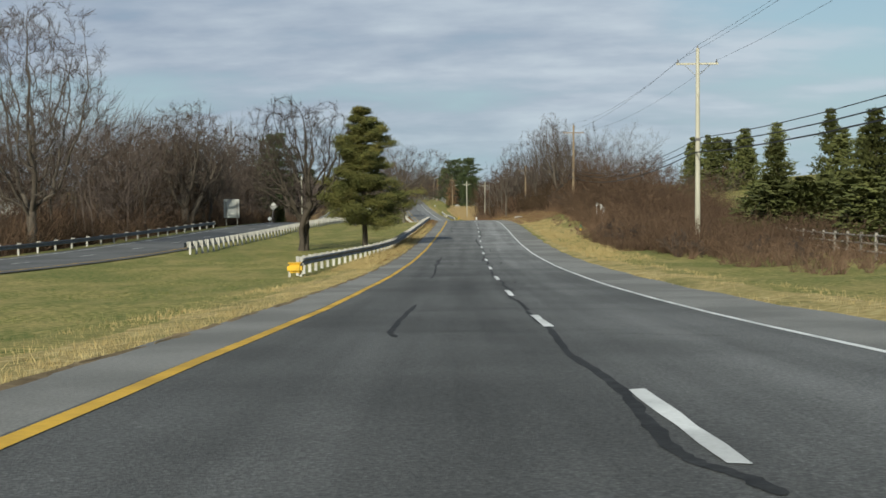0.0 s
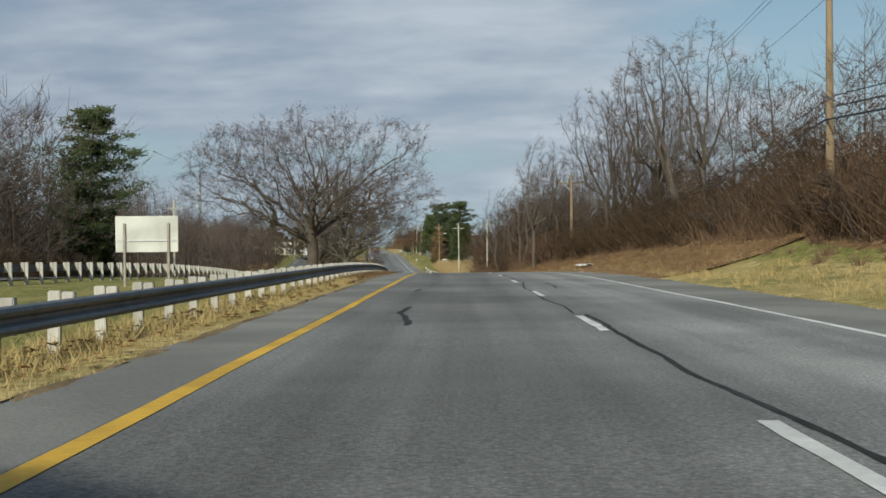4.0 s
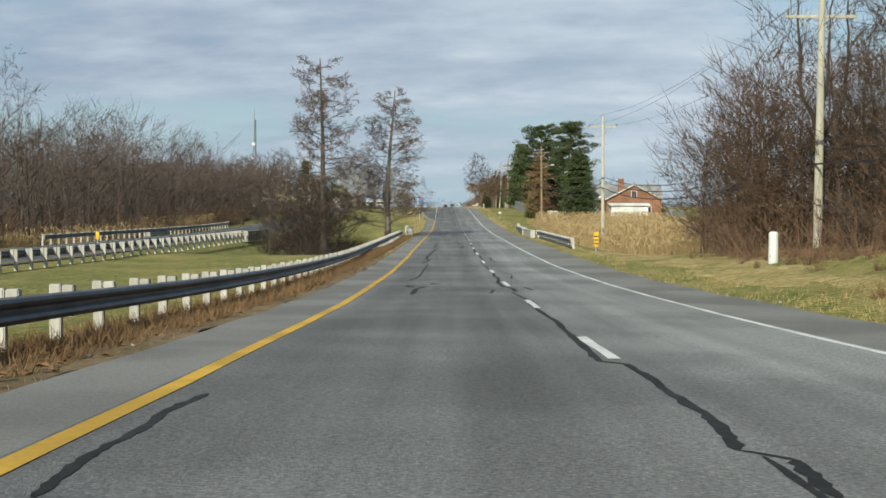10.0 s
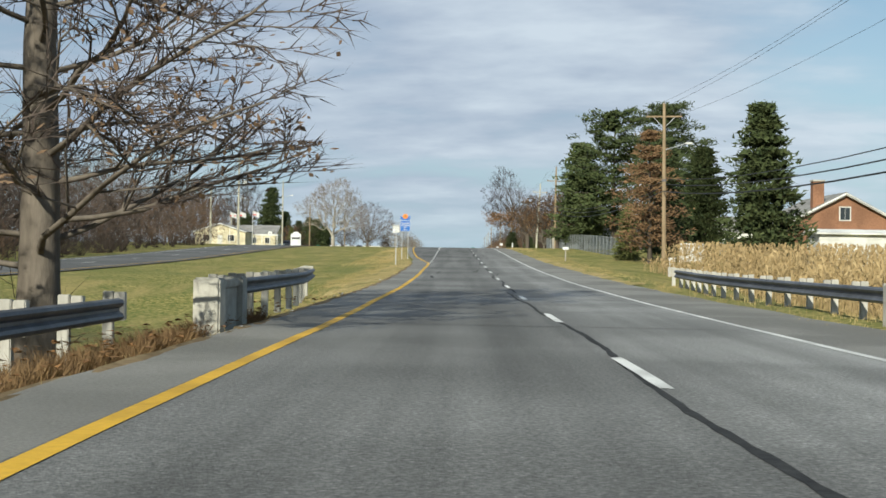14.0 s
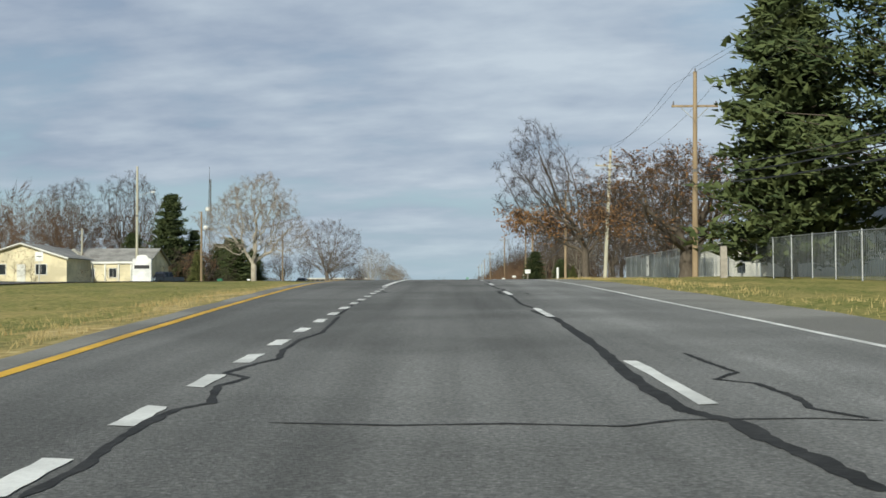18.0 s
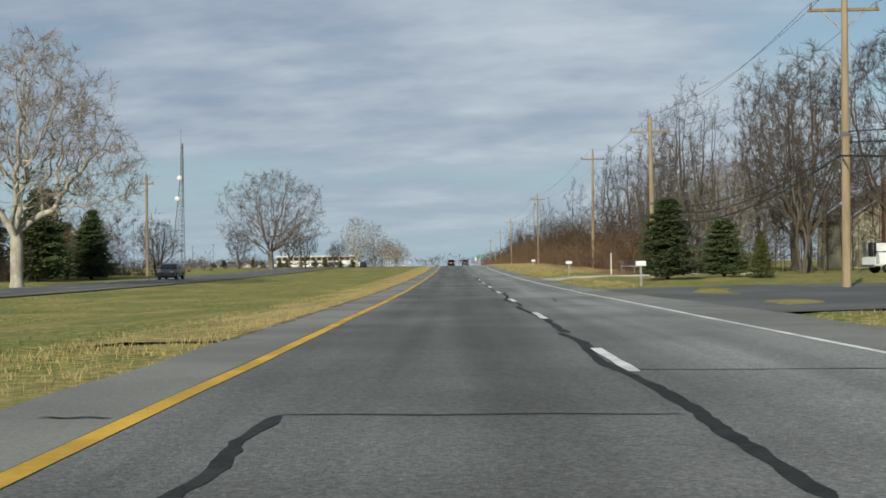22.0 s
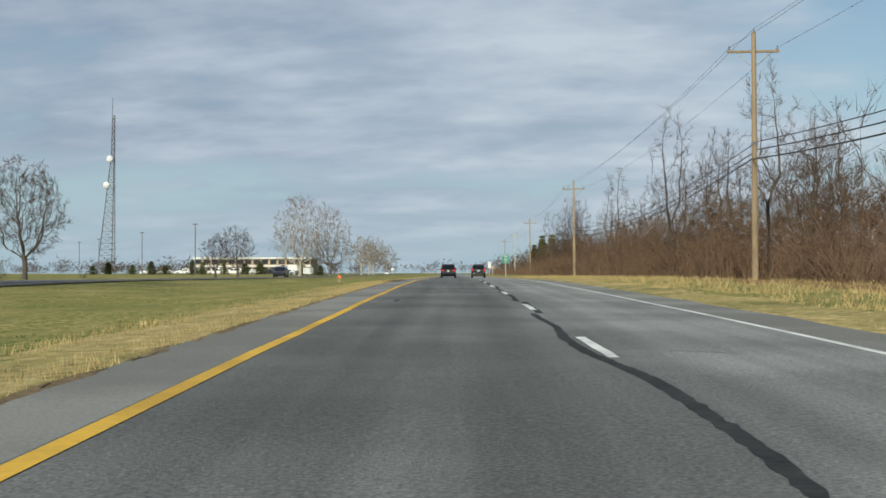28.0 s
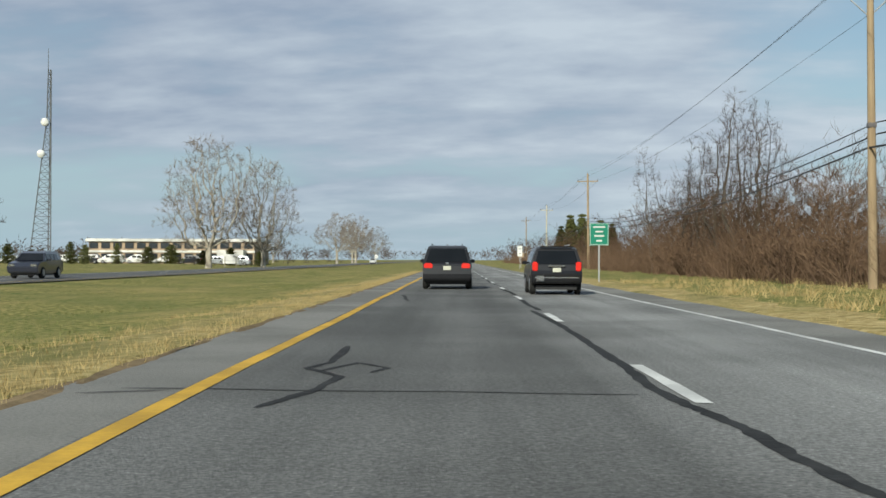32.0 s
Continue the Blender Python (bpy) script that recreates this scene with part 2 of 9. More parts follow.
M["asphalt_road"] = road_material("asphalt_road", [(0.096, 0.096, 0.095), (0.154, 0.154, 0.151), (0.228, 0.228, 0.222)])
M["shoulder"] = material("shoulder", [(0.165, 0.16, 0.15), (0.235, 0.23, 0.215), (0.31, 0.30, 0.28)], 0.92, 35, 8, 0.5, 120, spec=0.2, big=4.0)
M["tar"] = material("tar", [(0.019, 0.019, 0.020), (0.050, 0.050, 0.050)], 0.8, 6, 6, 0.3, spec=0.15, big=0.8)
M["white_paint"] = material("white_paint", [(0.62, 0.62, 0.60), (0.78, 0.78, 0.76)], 0.75, 20, 6, 0.2, big=1.2)
M["yellow_paint"] = material("yellow_paint", [(0.55, 0.32, 0.03), (0.70, 0.42, 0.04)], 0.75, 12, 6, 0.2, big=1.5)
M["grass_ground"] = material("grass_ground", [(0.052, 0.068, 0.018), (0.120, 0.135, 0.034), (0.225, 0.205, 0.066), (0.39, 0.31, 0.125)], 0.95, 5.5, 12, 1.0, 14, big=5.0, spec=0.1, hue_big=(0.105, 0.128, 0.038), lo=0.36, hi=0.60)
M["dry_blade"] = material("dry_blade", [(0.25, 0.185, 0.08), (0.47, 0.37, 0.175)], 0.9, 1.5, 3, vary=0.0, spec=0.15)
M["green_blade"] = material("green_blade", [(0.085, 0.108, 0.034), (0.235, 0.215, 0.085)], 0.9, 0.7, 3, spec=0.15)
M["reed"] = material("reed", [(0.25, 0.175, 0.085), (0.46, 0.345, 0.185)], 0.9, 1.2, 3, spec=0.15)
M["bark"] = material("bark", [(0.060, 0.050, 0.040), (0.125, 0.104, 0.084)], 0.95, 9, 6, 0.8, 30, stretch=(1, 1, 0.2), vary=0.25, spec=0.1)
M["cypress_bark"] = material("cypress_bark", [(0.095, 0.08, 0.066), (0.20, 0.17, 0.142)], 0.95, 6, 6, 0.7, 30, stretch=(1, 1, 0.2), vary=0.1, spec=0.1)
M["pale_wood"] = material("pale_wood", [(0.085, 0.075, 0.06), (0.19, 0.17, 0.138)], 0.92, 5, 6, 0.6, 25, stretch=(1, 1, 0.3), vary=0.1, spec=0.1)
M["pale_bark"] = material("pale_bark", [(0.20, 0.17, 0.13), (0.50, 0.46, 0.39)], 0.9, 2.2, 5, 0.5, 20, stretch=(1, 1, 0.5), vary=0.1, spec=0.1)
M["twig"] = material("twig", [(0.055, 0.043, 0.036), (0.10, 0.078, 0.065)], 0.95, 3, 3, vary=0.3, spec=0.1)
M["twig_red"] = material("twig_red", [(0.084, 0.053, 0.036), (0.168, 0.110, 0.072)], 0.95, 2, 3, vary=0.35, spec=0.1)
# brush brown darkened so the colour holds the shade inside the thickets
M["shaded_brush"] = material("shaded_brush", [(0.030, 0.021, 0.013), (0.075, 0.050, 0.030)], 0.95, 0.6, 4, spec=0.1)
M["twig_pale"] = material("twig_pale", [(0.15, 0.122, 0.10), (0.27, 0.225, 0.185)], 0.95, 2, 3, vary=0.15, spec=0.1)
M["oak_leaf"] = material("oak_leaf", [(0.19, 0.095, 0.04), (0.34, 0.185, 0.08)], 0.85, 1.5, 3, vary=0.2, spec=0.2)
M["cypress_leaf"] = material("cypress_leaf", [(0.17, 0.105, 0.065), (0.27, 0.185, 0.12)], 0.9, 1.5, 3, vary=0.15, spec=0.1)
M["cedar"] = material("cedar", [(0.040, 0.050, 0.016), (0.105, 0.105, 0.030), (0.20, 0.165, 0.05)], 0.85, 0.9, 4, vary=0.1, spec=0.2)
M["pine"] = material("pine", [(0.028, 0.045, 0.018), (0.085, 0.10, 0.038)], 0.85, 1.0, 4, vary=0.2, spec=0.2)
M["spruce"] = material("spruce", [(0.044, 0.056, 0.018), (0.128, 0.130, 0.042)], 0.85, 0.8, 4, vary=0.25, spec=0.2)
M["dead_conifer"] = material("dead_conifer", [(0.13, 0.075, 0.040), (0.24, 0.15, 0.08)], 0.9, 0.9, 4, vary=0.1, spec=0.15)
M["steel"] = material("steel", [(0.10, 0.108, 0.125), (0.19, 0.20, 0.22)], 0.55, 2.5, 5, 0.1, 12, metal=0.6, big=2.5)
M["post_wood"] = material("post_wood", [(0.30, 0.285, 0.255), (0.54, 0.52, 0.475)], 0.9, 5, 5, 0.4, 25, stretch=(1, 1, 0.2), vary=0.15, spec=0.15)
M["pole_wood"] = material("pole_wood", [(0.20, 0.145, 0.09), (0.34, 0.26, 0.17)], 0.9, 4, 5, 0.4, 25, stretch=(1, 1, 0.12), vary=0.15, spec=0.15)
M["pole_pale"] = material("pole_pale", [(0.34, 0.32, 0.25), (0.52, 0.49, 0.40)], 0.9, 4, 5, 0.4, 25, stretch=(1, 1, 0.12), vary=0.08, spec=0.15)
M["grey_wood"] = material("grey_wood", [(0.20, 0.18, 0.155), (0.36, 0.33, 0.29)], 0.92, 5, 5, 0.4, 25, vary=0.15, spec=0.1)
M["wire"] = material("wire", [(0.012, 0.012, 0.013), (0.02, 0.02, 0.02)], 0.6, 3, 2)
M["insulator"] = material("insulator", [(0.10, 0.09, 0.09), (0.16, 0.15, 0.15)], 0.3, 3, 2)
M["concrete"] = material("concrete", [(0.36, 0.34, 0.30), (0.58, 0.56, 0.50)], 0.9, 4, 7, 0.4, 30, big=1.5, spec=0.2)
M["white_metal"] = material("white_metal", [(0.62, 0.62, 0.61), (0.78, 0.78, 0.77)], 0.5, 3, 4, big=1.5)
M["sign_back"] = material("sign_back", [(0.45, 0.45, 0.42), (0.60, 0.60, 0.56)], 0.5, 2, 4, metal=0.3, big=1.0)
M["sign_blue"] = material("sign_blue", [(0.012, 0.10, 0.38), (0.018, 0.13, 0.45)], 0.45, 2, 3)
M["sign_green"] = material("sign_green", [(0.005, 0.16, 0.10), (0.008, 0.20, 0.13)], 0.45, 2, 3)
M["sign_orange"] = material("sign_orange", [(0.62, 0.20, 0.03), (0.70, 0.25, 0.04)], 0.45, 2, 3)
M["sign_yellow"] = material("sign_yellow", [(0.66, 0.38, 0.02), (0.75, 0.46, 0.03)], 0.5, 3, 4, big=0.6)
M["orange_flag"] = material("orange_flag", [(0.75, 0.16, 0.04), (0.85, 0.22, 0.06)], 0.7, 4, 3)
M["black_paint"] = material("black_paint", [(0.014, 0.014, 0.016), (0.02, 0.02, 0.022)], 0.5, 3, 3)
M["galvanised"] = material("galvanised", [(0.36, 0.37, 0.38), (0.50, 0.51, 0.52)], 0.45, 6, 4, metal=0.8)
M["car_black"] = material("car_black", [(0.006, 0.006, 0.008), (0.010, 0.010, 0.013)], 0.3, 2, 3, coat=0.35, spec=0.35)
M["car_navy"] = material("car_navy", [(0.010, 0.012, 0.022), (0.016, 0.019, 0.032)], 0.28, 2, 3, coat=0.7, spec=0.5)
M["car_silver"] = material("car_silver", [(0.42, 0.45, 0.50), (0.50, 0.53, 0.58)], 0.3, 2, 3, metal=0.5, coat=0.6)
M["car_white"] = material("car_white", [(0.66, 0.66, 0.65), (0.76, 0.76, 0.75)], 0.3, 2, 3, coat=0.6)
M["car_glass"] = material("car_glass", [(0.005, 0.006, 0.007), (0.009, 0.010, 0.012)], 0.12, 1, 1, spec=0.35)
M["tyre"] = material("tyre", [(0.010, 0.010, 0.010), (0.02, 0.02, 0.02)], 0.9, 8, 3)
M["rim"] = material("rim", [(0.28, 0.28, 0.29), (0.40, 0.40, 0.41)], 0.35, 4, 3, metal=0.8)
M["chrome"] = material("chrome", [(0.70, 0.70, 0.71), (0.8, 0.8, 0.8)], 0.15, 3, 2, metal=1.0)
M["tail_red"] = material("tail_red", [(0.55, 0.02, 0.015), (0.75, 0.035, 0.025)], 0.2, 3, 2, coat=0.6)
M["plate"] = material("plate", [(0.42, 0.42, 0.36), (0.55, 0.55, 0.46)], 0.5, 5, 3)
M["brick_red"] = material("brick_red", [(0.20, 0.095, 0.055), (0.33, 0.17, 0.10)], 0.9, 9, 6, 0.4, 30, big=2.0)
M["siding_white"] = material("siding_white", [(0.62, 0.61, 0.57), (0.76, 0.75, 0.71)], 0.7, 1.5, 4, big=2.0, stretch=(0.2, 0.2, 6))
M["siding_cream"] = material("siding_cream", [(0.60, 0.53, 0.36), (0.70, 0.62, 0.44)], 0.75, 1.5, 4, big=2.0, stretch=(0.2, 0.2, 6))
M["roof_grey"] = material("roof_grey", [(0.20, 0.19, 0.18), (0.34, 0.33, 0.31)], 0.9, 5, 5, 0.4, 25, big=1.5)
M["roof_brown"] = material("roof_brown", [(0.12, 0.085, 0.06), (0.20, 0.15, 0.11)], 0.9, 5, 5, 0.4, 25, big=1.5)
M["window_glass"] = material("window_glass", [(0.02, 0.025, 0.03), (0.04, 0.045, 0.05)], 0.1, 1, 1, spec=0.6)
M["tan_wall"] = material("tan_wall", [(0.34, 0.25, 0.17), (0.46, 0.35, 0.25)], 0.85, 2, 5, big=3.0)
M["bin_green"] = material("bin_green", [(0.01, 0.10, 0.05), (0.02, 0.14, 0.08)], 0.5, 3, 3)
M["rust_panel"] = material("rust_panel", [(0.14, 0.07, 0.035), (0.24, 0.13, 0.07)], 0.85, 2, 5)
M["leaf_soil"] = material("leaf_soil", [(0.070, 0.038, 0.020), (0.185, 0.108, 0.054), (0.37, 0.255, 0.125)], 0.95, 3.0, 9, 0.9, 22, spec=0.1, big=3.0, hue_big=(0.21, 0.125, 0.058), lo=0.36, hi=0.64)
M["straw_ground"] = material("straw_ground", [(0.20, 0.148, 0.060), (0.39, 0.30, 0.130), (0.56, 0.45, 0.225)], 0.95, 4.0, 9, 0.9, 25, spec=0.1, big=2.5, hue_big=(0.20, 0.18, 0.062), lo=0.36, hi=0.64)
M["twig_pinkish"] = material("twig_pinkish", [(0.075, 0.058, 0.050), (0.13, 0.102, 0.088)], 0.95, 0.25, 4, spec=0.1)
M["tower_steel"] = material("tower_steel", [(0.09, 0.095, 0.10), (0.15, 0.155, 0.16)], 0.6, 2, 3, metal=0.3)
M["straw_soil"] = material("straw_soil", [(0.15, 0.105, 0.06), (0.30, 0.225, 0.13)], 0.95, 6, 7, 0.8, 30, spec=0.1, big=1.5)

def patchy(m, straw, scale, stretch, lo, hi, amount):
    """Straw-coloured drifts over the grass, longer along the road."""
    nt = m.node_tree
    b = nt.nodes["Principled BSDF"]
    col = b.inputs["Base Color"].links[0].from_socket
    co, mp, nz, mr, mx = (nt.nodes.new("ShaderNode" + k) for k in ("TexCoord", "Mapping", "TexNoise", "MapRange", "Mix"))
    mp.inputs["Scale"].default_value = stretch
    nz.inputs["Scale"].default_value, nz.inputs["Detail"].default_value, nz.inputs["Roughness"].default_value = scale, 7, 0.62
    mr.inputs["From Min"].default_value, mr.inputs["From Max"].default_value, mr.inputs["To Max"].default_value = lo, hi, amount
    mx.data_type = "RGBA"
    mx.inputs["B"].default_value = (*straw, 1)
    nt.links.new(co.outputs["Object"], mp.inputs[0])
    nt.links.new(mp.outputs[0], nz.inputs["Vector"])
    nt.links.new(nz.outputs["Fac"], mr.inputs["Value"])
    nt.links.new(mr.outputs[0], mx.inputs["Factor"])
    nt.links.new(col, mx.inputs["A"])
    nt.links.new(mx.outputs["Result"], b.inputs["Base Color"])


patchy(M["straw_ground"], (0.105, 0.115, 0.036), 0.55, (1, 0.35, 1), 0.50, 0.66, 0.75)
patchy(M["grass_ground"], (0.34, 0.265, 0.11), 0.5, (1, 0.3, 1), 0.47, 0.70, 0.75)


# ---- road line: the lane that is driven, along y ----
ROAD_Y = [-100, 0, 26.5, 53, 79.5, 106, 132.4, 158.7, 184.9, 211.1, 237.1, 263.2, 289.3, 315.5, 341.7, 368, 394.2, 420.5, 446.7, 473, 499.3, 525.6, 551.8, 578.1, 604.2, 630.3, 656.2, 682, 707.7, 733.3, 758.8, 784.1, 809.2, 834.1, 1334, 4000]
ROAD_X = [-0.1, -0.41, -0.56, -0.48, -0.33, -0.11, 0.14, 0.24, 0.0, -0.87, -2.49, -4.35, -6.14, -7.99, -9.84, -11.61, -13.37, -15.16, -17.08, -19.02, -21.05, -22.99, -24.85, -26.64, -28.41, -30.26, -32.13, -33.97, -35.8, -37.66, -39.55, -41.43, -43.21, -45.08, -82.2, -280]
ROAD_Z = [4.2, 0.0, -1.51, -2.64, -3.36, -3.65, -3.75, -3.9, -4.36, -5.19, -6.24, -7.38, -8.29, -8.77, -8.86, -8.85, -8.86, -8.69, -8.23, -7.57, -6.8, -6.12, -5.76, -5.62, -5.64, -5.68, -5.62, -5.5, -5.32, -5.13, -4.86, -4.65, -4.54, -4.58, -4.6, -4.6]


def spline(xs, ys):
    """Smooth curve through the points (monotone-ish cubic with limited slopes), as a dense table."""
    xs, ys = np.array(xs, float), np.array(ys, float)
    s = np.gradient(ys, xs)
    d = np.diff(ys) / np.diff(xs)
    s[1:-1] = (d[:-1] * np.diff(xs)[1:] + d[1:] * np.diff(xs)[:-1]) / (np.diff(xs)[1:] + np.diff(xs)[:-1])
    s[0], s[-1] = d[0], d[-1]
    q = np.concatenate([np.arange(xs[0], 1400, 1.0), np.arange(1400, xs[-1] + 1, 20.0)])
    i = np.clip(np.searchsorted(xs, q) - 1, 0, len(xs) - 2)
    h = xs[i + 1] - xs[i]
    t = (q - xs[i]) / h
    v = ((2 * t**3 - 3 * t**2 + 1) * ys[i] + (t**3 - 2 * t**2 + t) * h * s[i] + (-2 * t**3 + 3 * t**2) * ys[i + 1] + (t**3 - t**2) * h * s[i + 1])
    return q, v


TAB_Y, TAB_X = spline(ROAD_Y, ROAD_X)
_, TAB_Z = spline(ROAD_Y, ROAD_Z)


def road_x(y):
    return np.interp(y, TAB_Y, TAB_X)


def road_z(y):
    return np.interp(y, TAB_Y, TAB_Z)


def sstep(a, b, v):
    t = np.clip((np.asarray(v, float) - a) / (b - a), 0, 1)
    return t * t * (3 - 2 * t)


def bank_h(y):
    return np.interp(y, [-100, 0, 45, 70, 104, 118, 136, 152, 200, 260, 300, 325, 340, 355, 410, 440, 470, 3000], [1.0, 0.6, 0.1, 0.2, 0.35, 0.5, 1.5, 2.3, 2.5, 2.2, 1.4, 0.5, -0.6, -1.4, -1.2, -0.2, 0.05, 0.15])


def ground_dz(u, y):
    """Height of the ground over the road's level at lateral u metres from the lane's middle."""
    u, y = np.asarray(u, float), np.asarray(y, float)
    out = np.full(np.broadcast(u, y).shape, -0.07)
    out = out + bank_h(y) * sstep(7.6, 16.5, u) + 0.10 * sstep(7.2, 8.2, u)
    out = out + 4.5 * sstep(20, 60, u) * sstep(40, 110, y) * (1 - sstep(270, 340, y))
    creek = sstep(338, 352, y) * (1 - sstep(408, 425, y))
    swale = (1 - sstep(552, 562, y) * (1 - sstep(594, 606, y))) * np.where((u < -3.4) & (u > -19.8), np.sin(np.clip((-3.4 - u) / 16.4, 0, 1) * np.pi), 0.0)
    out = out - swale * (0.25 + 1.3 * creek)
    out = out - 0.5 * sstep(30, 36, -u) * (1 - sstep(430, 520, y)) - 1.3 * sstep(30, 36, -u) * creek
    out = out + 0.35 * sstep(30, 50, -u) * sstep(520, 580, y)
    far = sstep(60, 400, np.abs(u))
    out = out * (1 - far) + far * (0.0)
    return out


def ground_z(u, y):
    """World height of the ground; far from the road the valley flattens out."""
    far = sstep(90, 500, np.abs(np.asarray(u, float)))
    return (road_z(y)) * (1 - far) + far * -5.0 + ground_dz(u, y)


def at(u, y, dz=None):
    """World place at lateral u and distance y; dz over the road, or on the ground."""
    z = float(ground_z(u, y)) if dz is None else float(road_z(y)) + dz
    return Vector((float(road_x(y)) + u, y, z))


# ---- mesh helpers ----


def mesh_of(name, verts, faces, mats, smooth=False, idx=None):
    me = bpy.data.meshes.new(name)
    me.from_pydata([tuple(v) for v in verts], [], faces)
    for m in mats if isinstance(mats, (list, tuple)) else [mats]:
        me.materials.append(m)
    if idx is not None:
        me.polygons.foreach_set("material_index", idx)
    if smooth:
        me.polygons.foreach_set("use_smooth", [True] * len(me.polygons))
    me.update()
    return me


def child(name, me, parent, label="", m=None):
    ob = new(name, me)
    ob.parent = parent
    if m is not None:
        ob.matrix_local = m
    return tagged(ob, label)


def part(name, bm, mat, parent, label=""):
    me = bpy.data.meshes.new(name)
    bm.to_mesh(me)
    bm.free()
    me.materials.append(mat)
    return child(name, me, parent, label)


def empty(name, m, label, category, group=""):
    ob = new(name)
    ob.empty_display_size = 0.2
    ob.matrix_world = m
    return tagged(ob, label, category, group)


def bm_box(sx, sy, sz, x=0, y=0, z=0, bevel=0.0, taper=1.0, bm=None):
    """A box standing on z, its edges rounded by bevel; taper narrows the top."""
    bm = bm or bmesh.new()
    r = bmesh.ops.create_cube(bm, size=1)
    for v in r["verts"]:
        k = taper if v.co.z > 0 else 1
        v.co = Vector((v.co.x * sx * k + x, v.co.y * sy * k + y, (v.co.z + 0.5) * sz + z))
    if bevel:
        es = list({e for v in r["verts"] for e in v.link_edges})
        bmesh.ops.bevel(bm, geom=es, offset=bevel, segments=2, affect="EDGES", clamp_overlap=True)
    return bm


def bm_tube(p0, p1, r0, r1, n=8, bm=None):
    bm = bm or bmesh.new()
    p0, p1 = Vector(p0), Vector(p1)
    d = (p1 - p0)
    q = d.to_track_quat("Z", "Y").to_matrix().to_4x4()
    m = Matrix.Translation((p0 + p1) / 2) @ q
    bmesh.ops.create_cone(bm, cap_ends=True, segments=n, radius1=r0, radius2=r1, depth=d.length, matrix=m)
    return bm


def strip(name, us, ys, mat, dz, kind="structure", label="", smooth=False):
    """A ribbon along the road: us(y) gives its lateral edges."""
    verts, faces = [], []
    for i, y in enumerate(ys):
        row = us(y)
        for u in row:
            verts.append((float(road_x(y)) + u, y, float(road_z(y)) + (dz(u, y) if callable(dz) else dz)))
        k = len(row)
        if i:
            for j in range(k - 1):
                a = (i - 1) * k + j
                faces.append((a, a + 1, a + k + 1, a + k))
    me = mesh_of(name, verts, faces, mat, smooth)
    lay = me.uv_layers.new(name="lane")
    flat = [(u, y) for y in ys for u in us(y)]
    lay.data.foreach_set("uv", [c for lp in me.loops for c in flat[lp.vertex_index]])
    return tagged(new(name, me), label, "road" if kind == "structure" else "", "", kind)


# ---- ground ----
GU = [-2500, -1200, -600, -350, -220, -150, -110, -85, -70, -60, -52, -46, -41, -37, -34, -32, -30.5, -29.2, -28, -24.5, -21, -19.8, -18.5, -16.5, -14, -11.5, -9, -7, -5.5, -4.4, -3.9, -3.4, 0, 6.6, 7.2, 7.8, 8.4, 9.2, 10.2, 11.5, 13, 14.6, 16.5, 19, 22, 26, 31, 38, 48, 60, 80, 110, 150, 220, 350, 600, 1200, 2500]
GY = list(np.arange(-90, 1000, 4.0)) + list(np.arange(1000, 1500, 20.0)) + [1500, 1600, 1800, 2100, 2600, 3300, 4000]
gu, gy = np.meshgrid(np.array(GU), np.array(GY))
gz = ground_z(gu, gy)
rngg = np.random.RandomState(5)
rough_g = rngg.uniform(-1, 1, gz.shape) * np.where(((gu < -5.2) & (gu > -19)) | (gu > 8.3) | (gu < -30), 0.06, 0.0)
gx = np.interp(gy, TAB_Y, TAB_X) + gu
gverts = np.stack([gx, gy, gz + rough_g], -1).reshape(-1, 3)
nc = len(GU)
gfaces = [(r * nc + c, r * nc + c + 1, (r + 1) * nc + c + 1, (r + 1) * nc + c) for r in range(len(GY) - 1) for c in range(nc - 1)]
tagged(new("ground", mesh_of("ground", gverts, gfaces, M["grass_ground"], True)), "rolling winter grass, green and straw-coloured", "grass", "", "structure")

# ---- carriageways ----
YS = list(np.arange(-90, 1000, 3.0)) + list(np.arange(1000, 1700, 15.0))


def turn_w(y):
    """Extra width of the left-turn lane."""
    return float(np.interp(y, [457, 468, 475, 490, 513, 541, 562, 578, 580], [0, 0.95, 1.5, 2.2, 3.1, 3.8, 4.3, 4.3, 0]))


def edge_left(y):
    """Outer edge of the inner shoulder; narrower along the turn lane."""
    return -3.35 - turn_w(y) + 0.62 * float(sstep(458, 470, y)) * (1 - float(sstep(560, 580, y)))


U_YEL, U_DASH, U_WHITE = -2.16, 1.77, 4.90
U_RIGHT = 6.9
LANES = lambda y: (U_YEL - 0.12 - turn_w(y), -0.2, U_DASH, U_WHITE + 0.12)
strip("road", LANES, YS, M["asphalt_road"], 0.0, label="worn grey asphalt road with sealed cracks")
strip("pavement_left", lambda y: (edge_left(y) - 0.06 * math.sin(y * 0.9), U_YEL - 0.12 - turn_w(y)), YS, M["shoulder"], -0.004, label="pale asphalt shoulder beside the grass median")
strip("pavement_right", lambda y: (U_WHITE + 0.12, U_RIGHT + 0.35 * sstep(300, 340, y) * (1 - sstep(440, 470, y)) - 0.7 * sstep(600, 640, y) + 0.1 * math.sin(y * 0.7)), YS, M["shoulder"], -0.004, label="pale asphalt shoulder along the outer lane")
strip("road_opposite", lambda y: (-29.3, -24.9, -20.2), YS, M["asphalt"], -0.01, label="opposite carriageway of grey asphalt")
strip("crossover", lambda y: (-20.3, -11, -2.2), list(np.arange(564, 586.5, 2.0)), M["asphalt"], -0.012, label="asphalt opening across the median")
strip("driveway", lambda y: (6.1, 12, 24), list(np.arange(604, 634, 3.0)), M["asphalt"], lambda u, y: float(ground_dz(u, y)) + 0.05, label="dark asphalt driveway beside the mailbox")
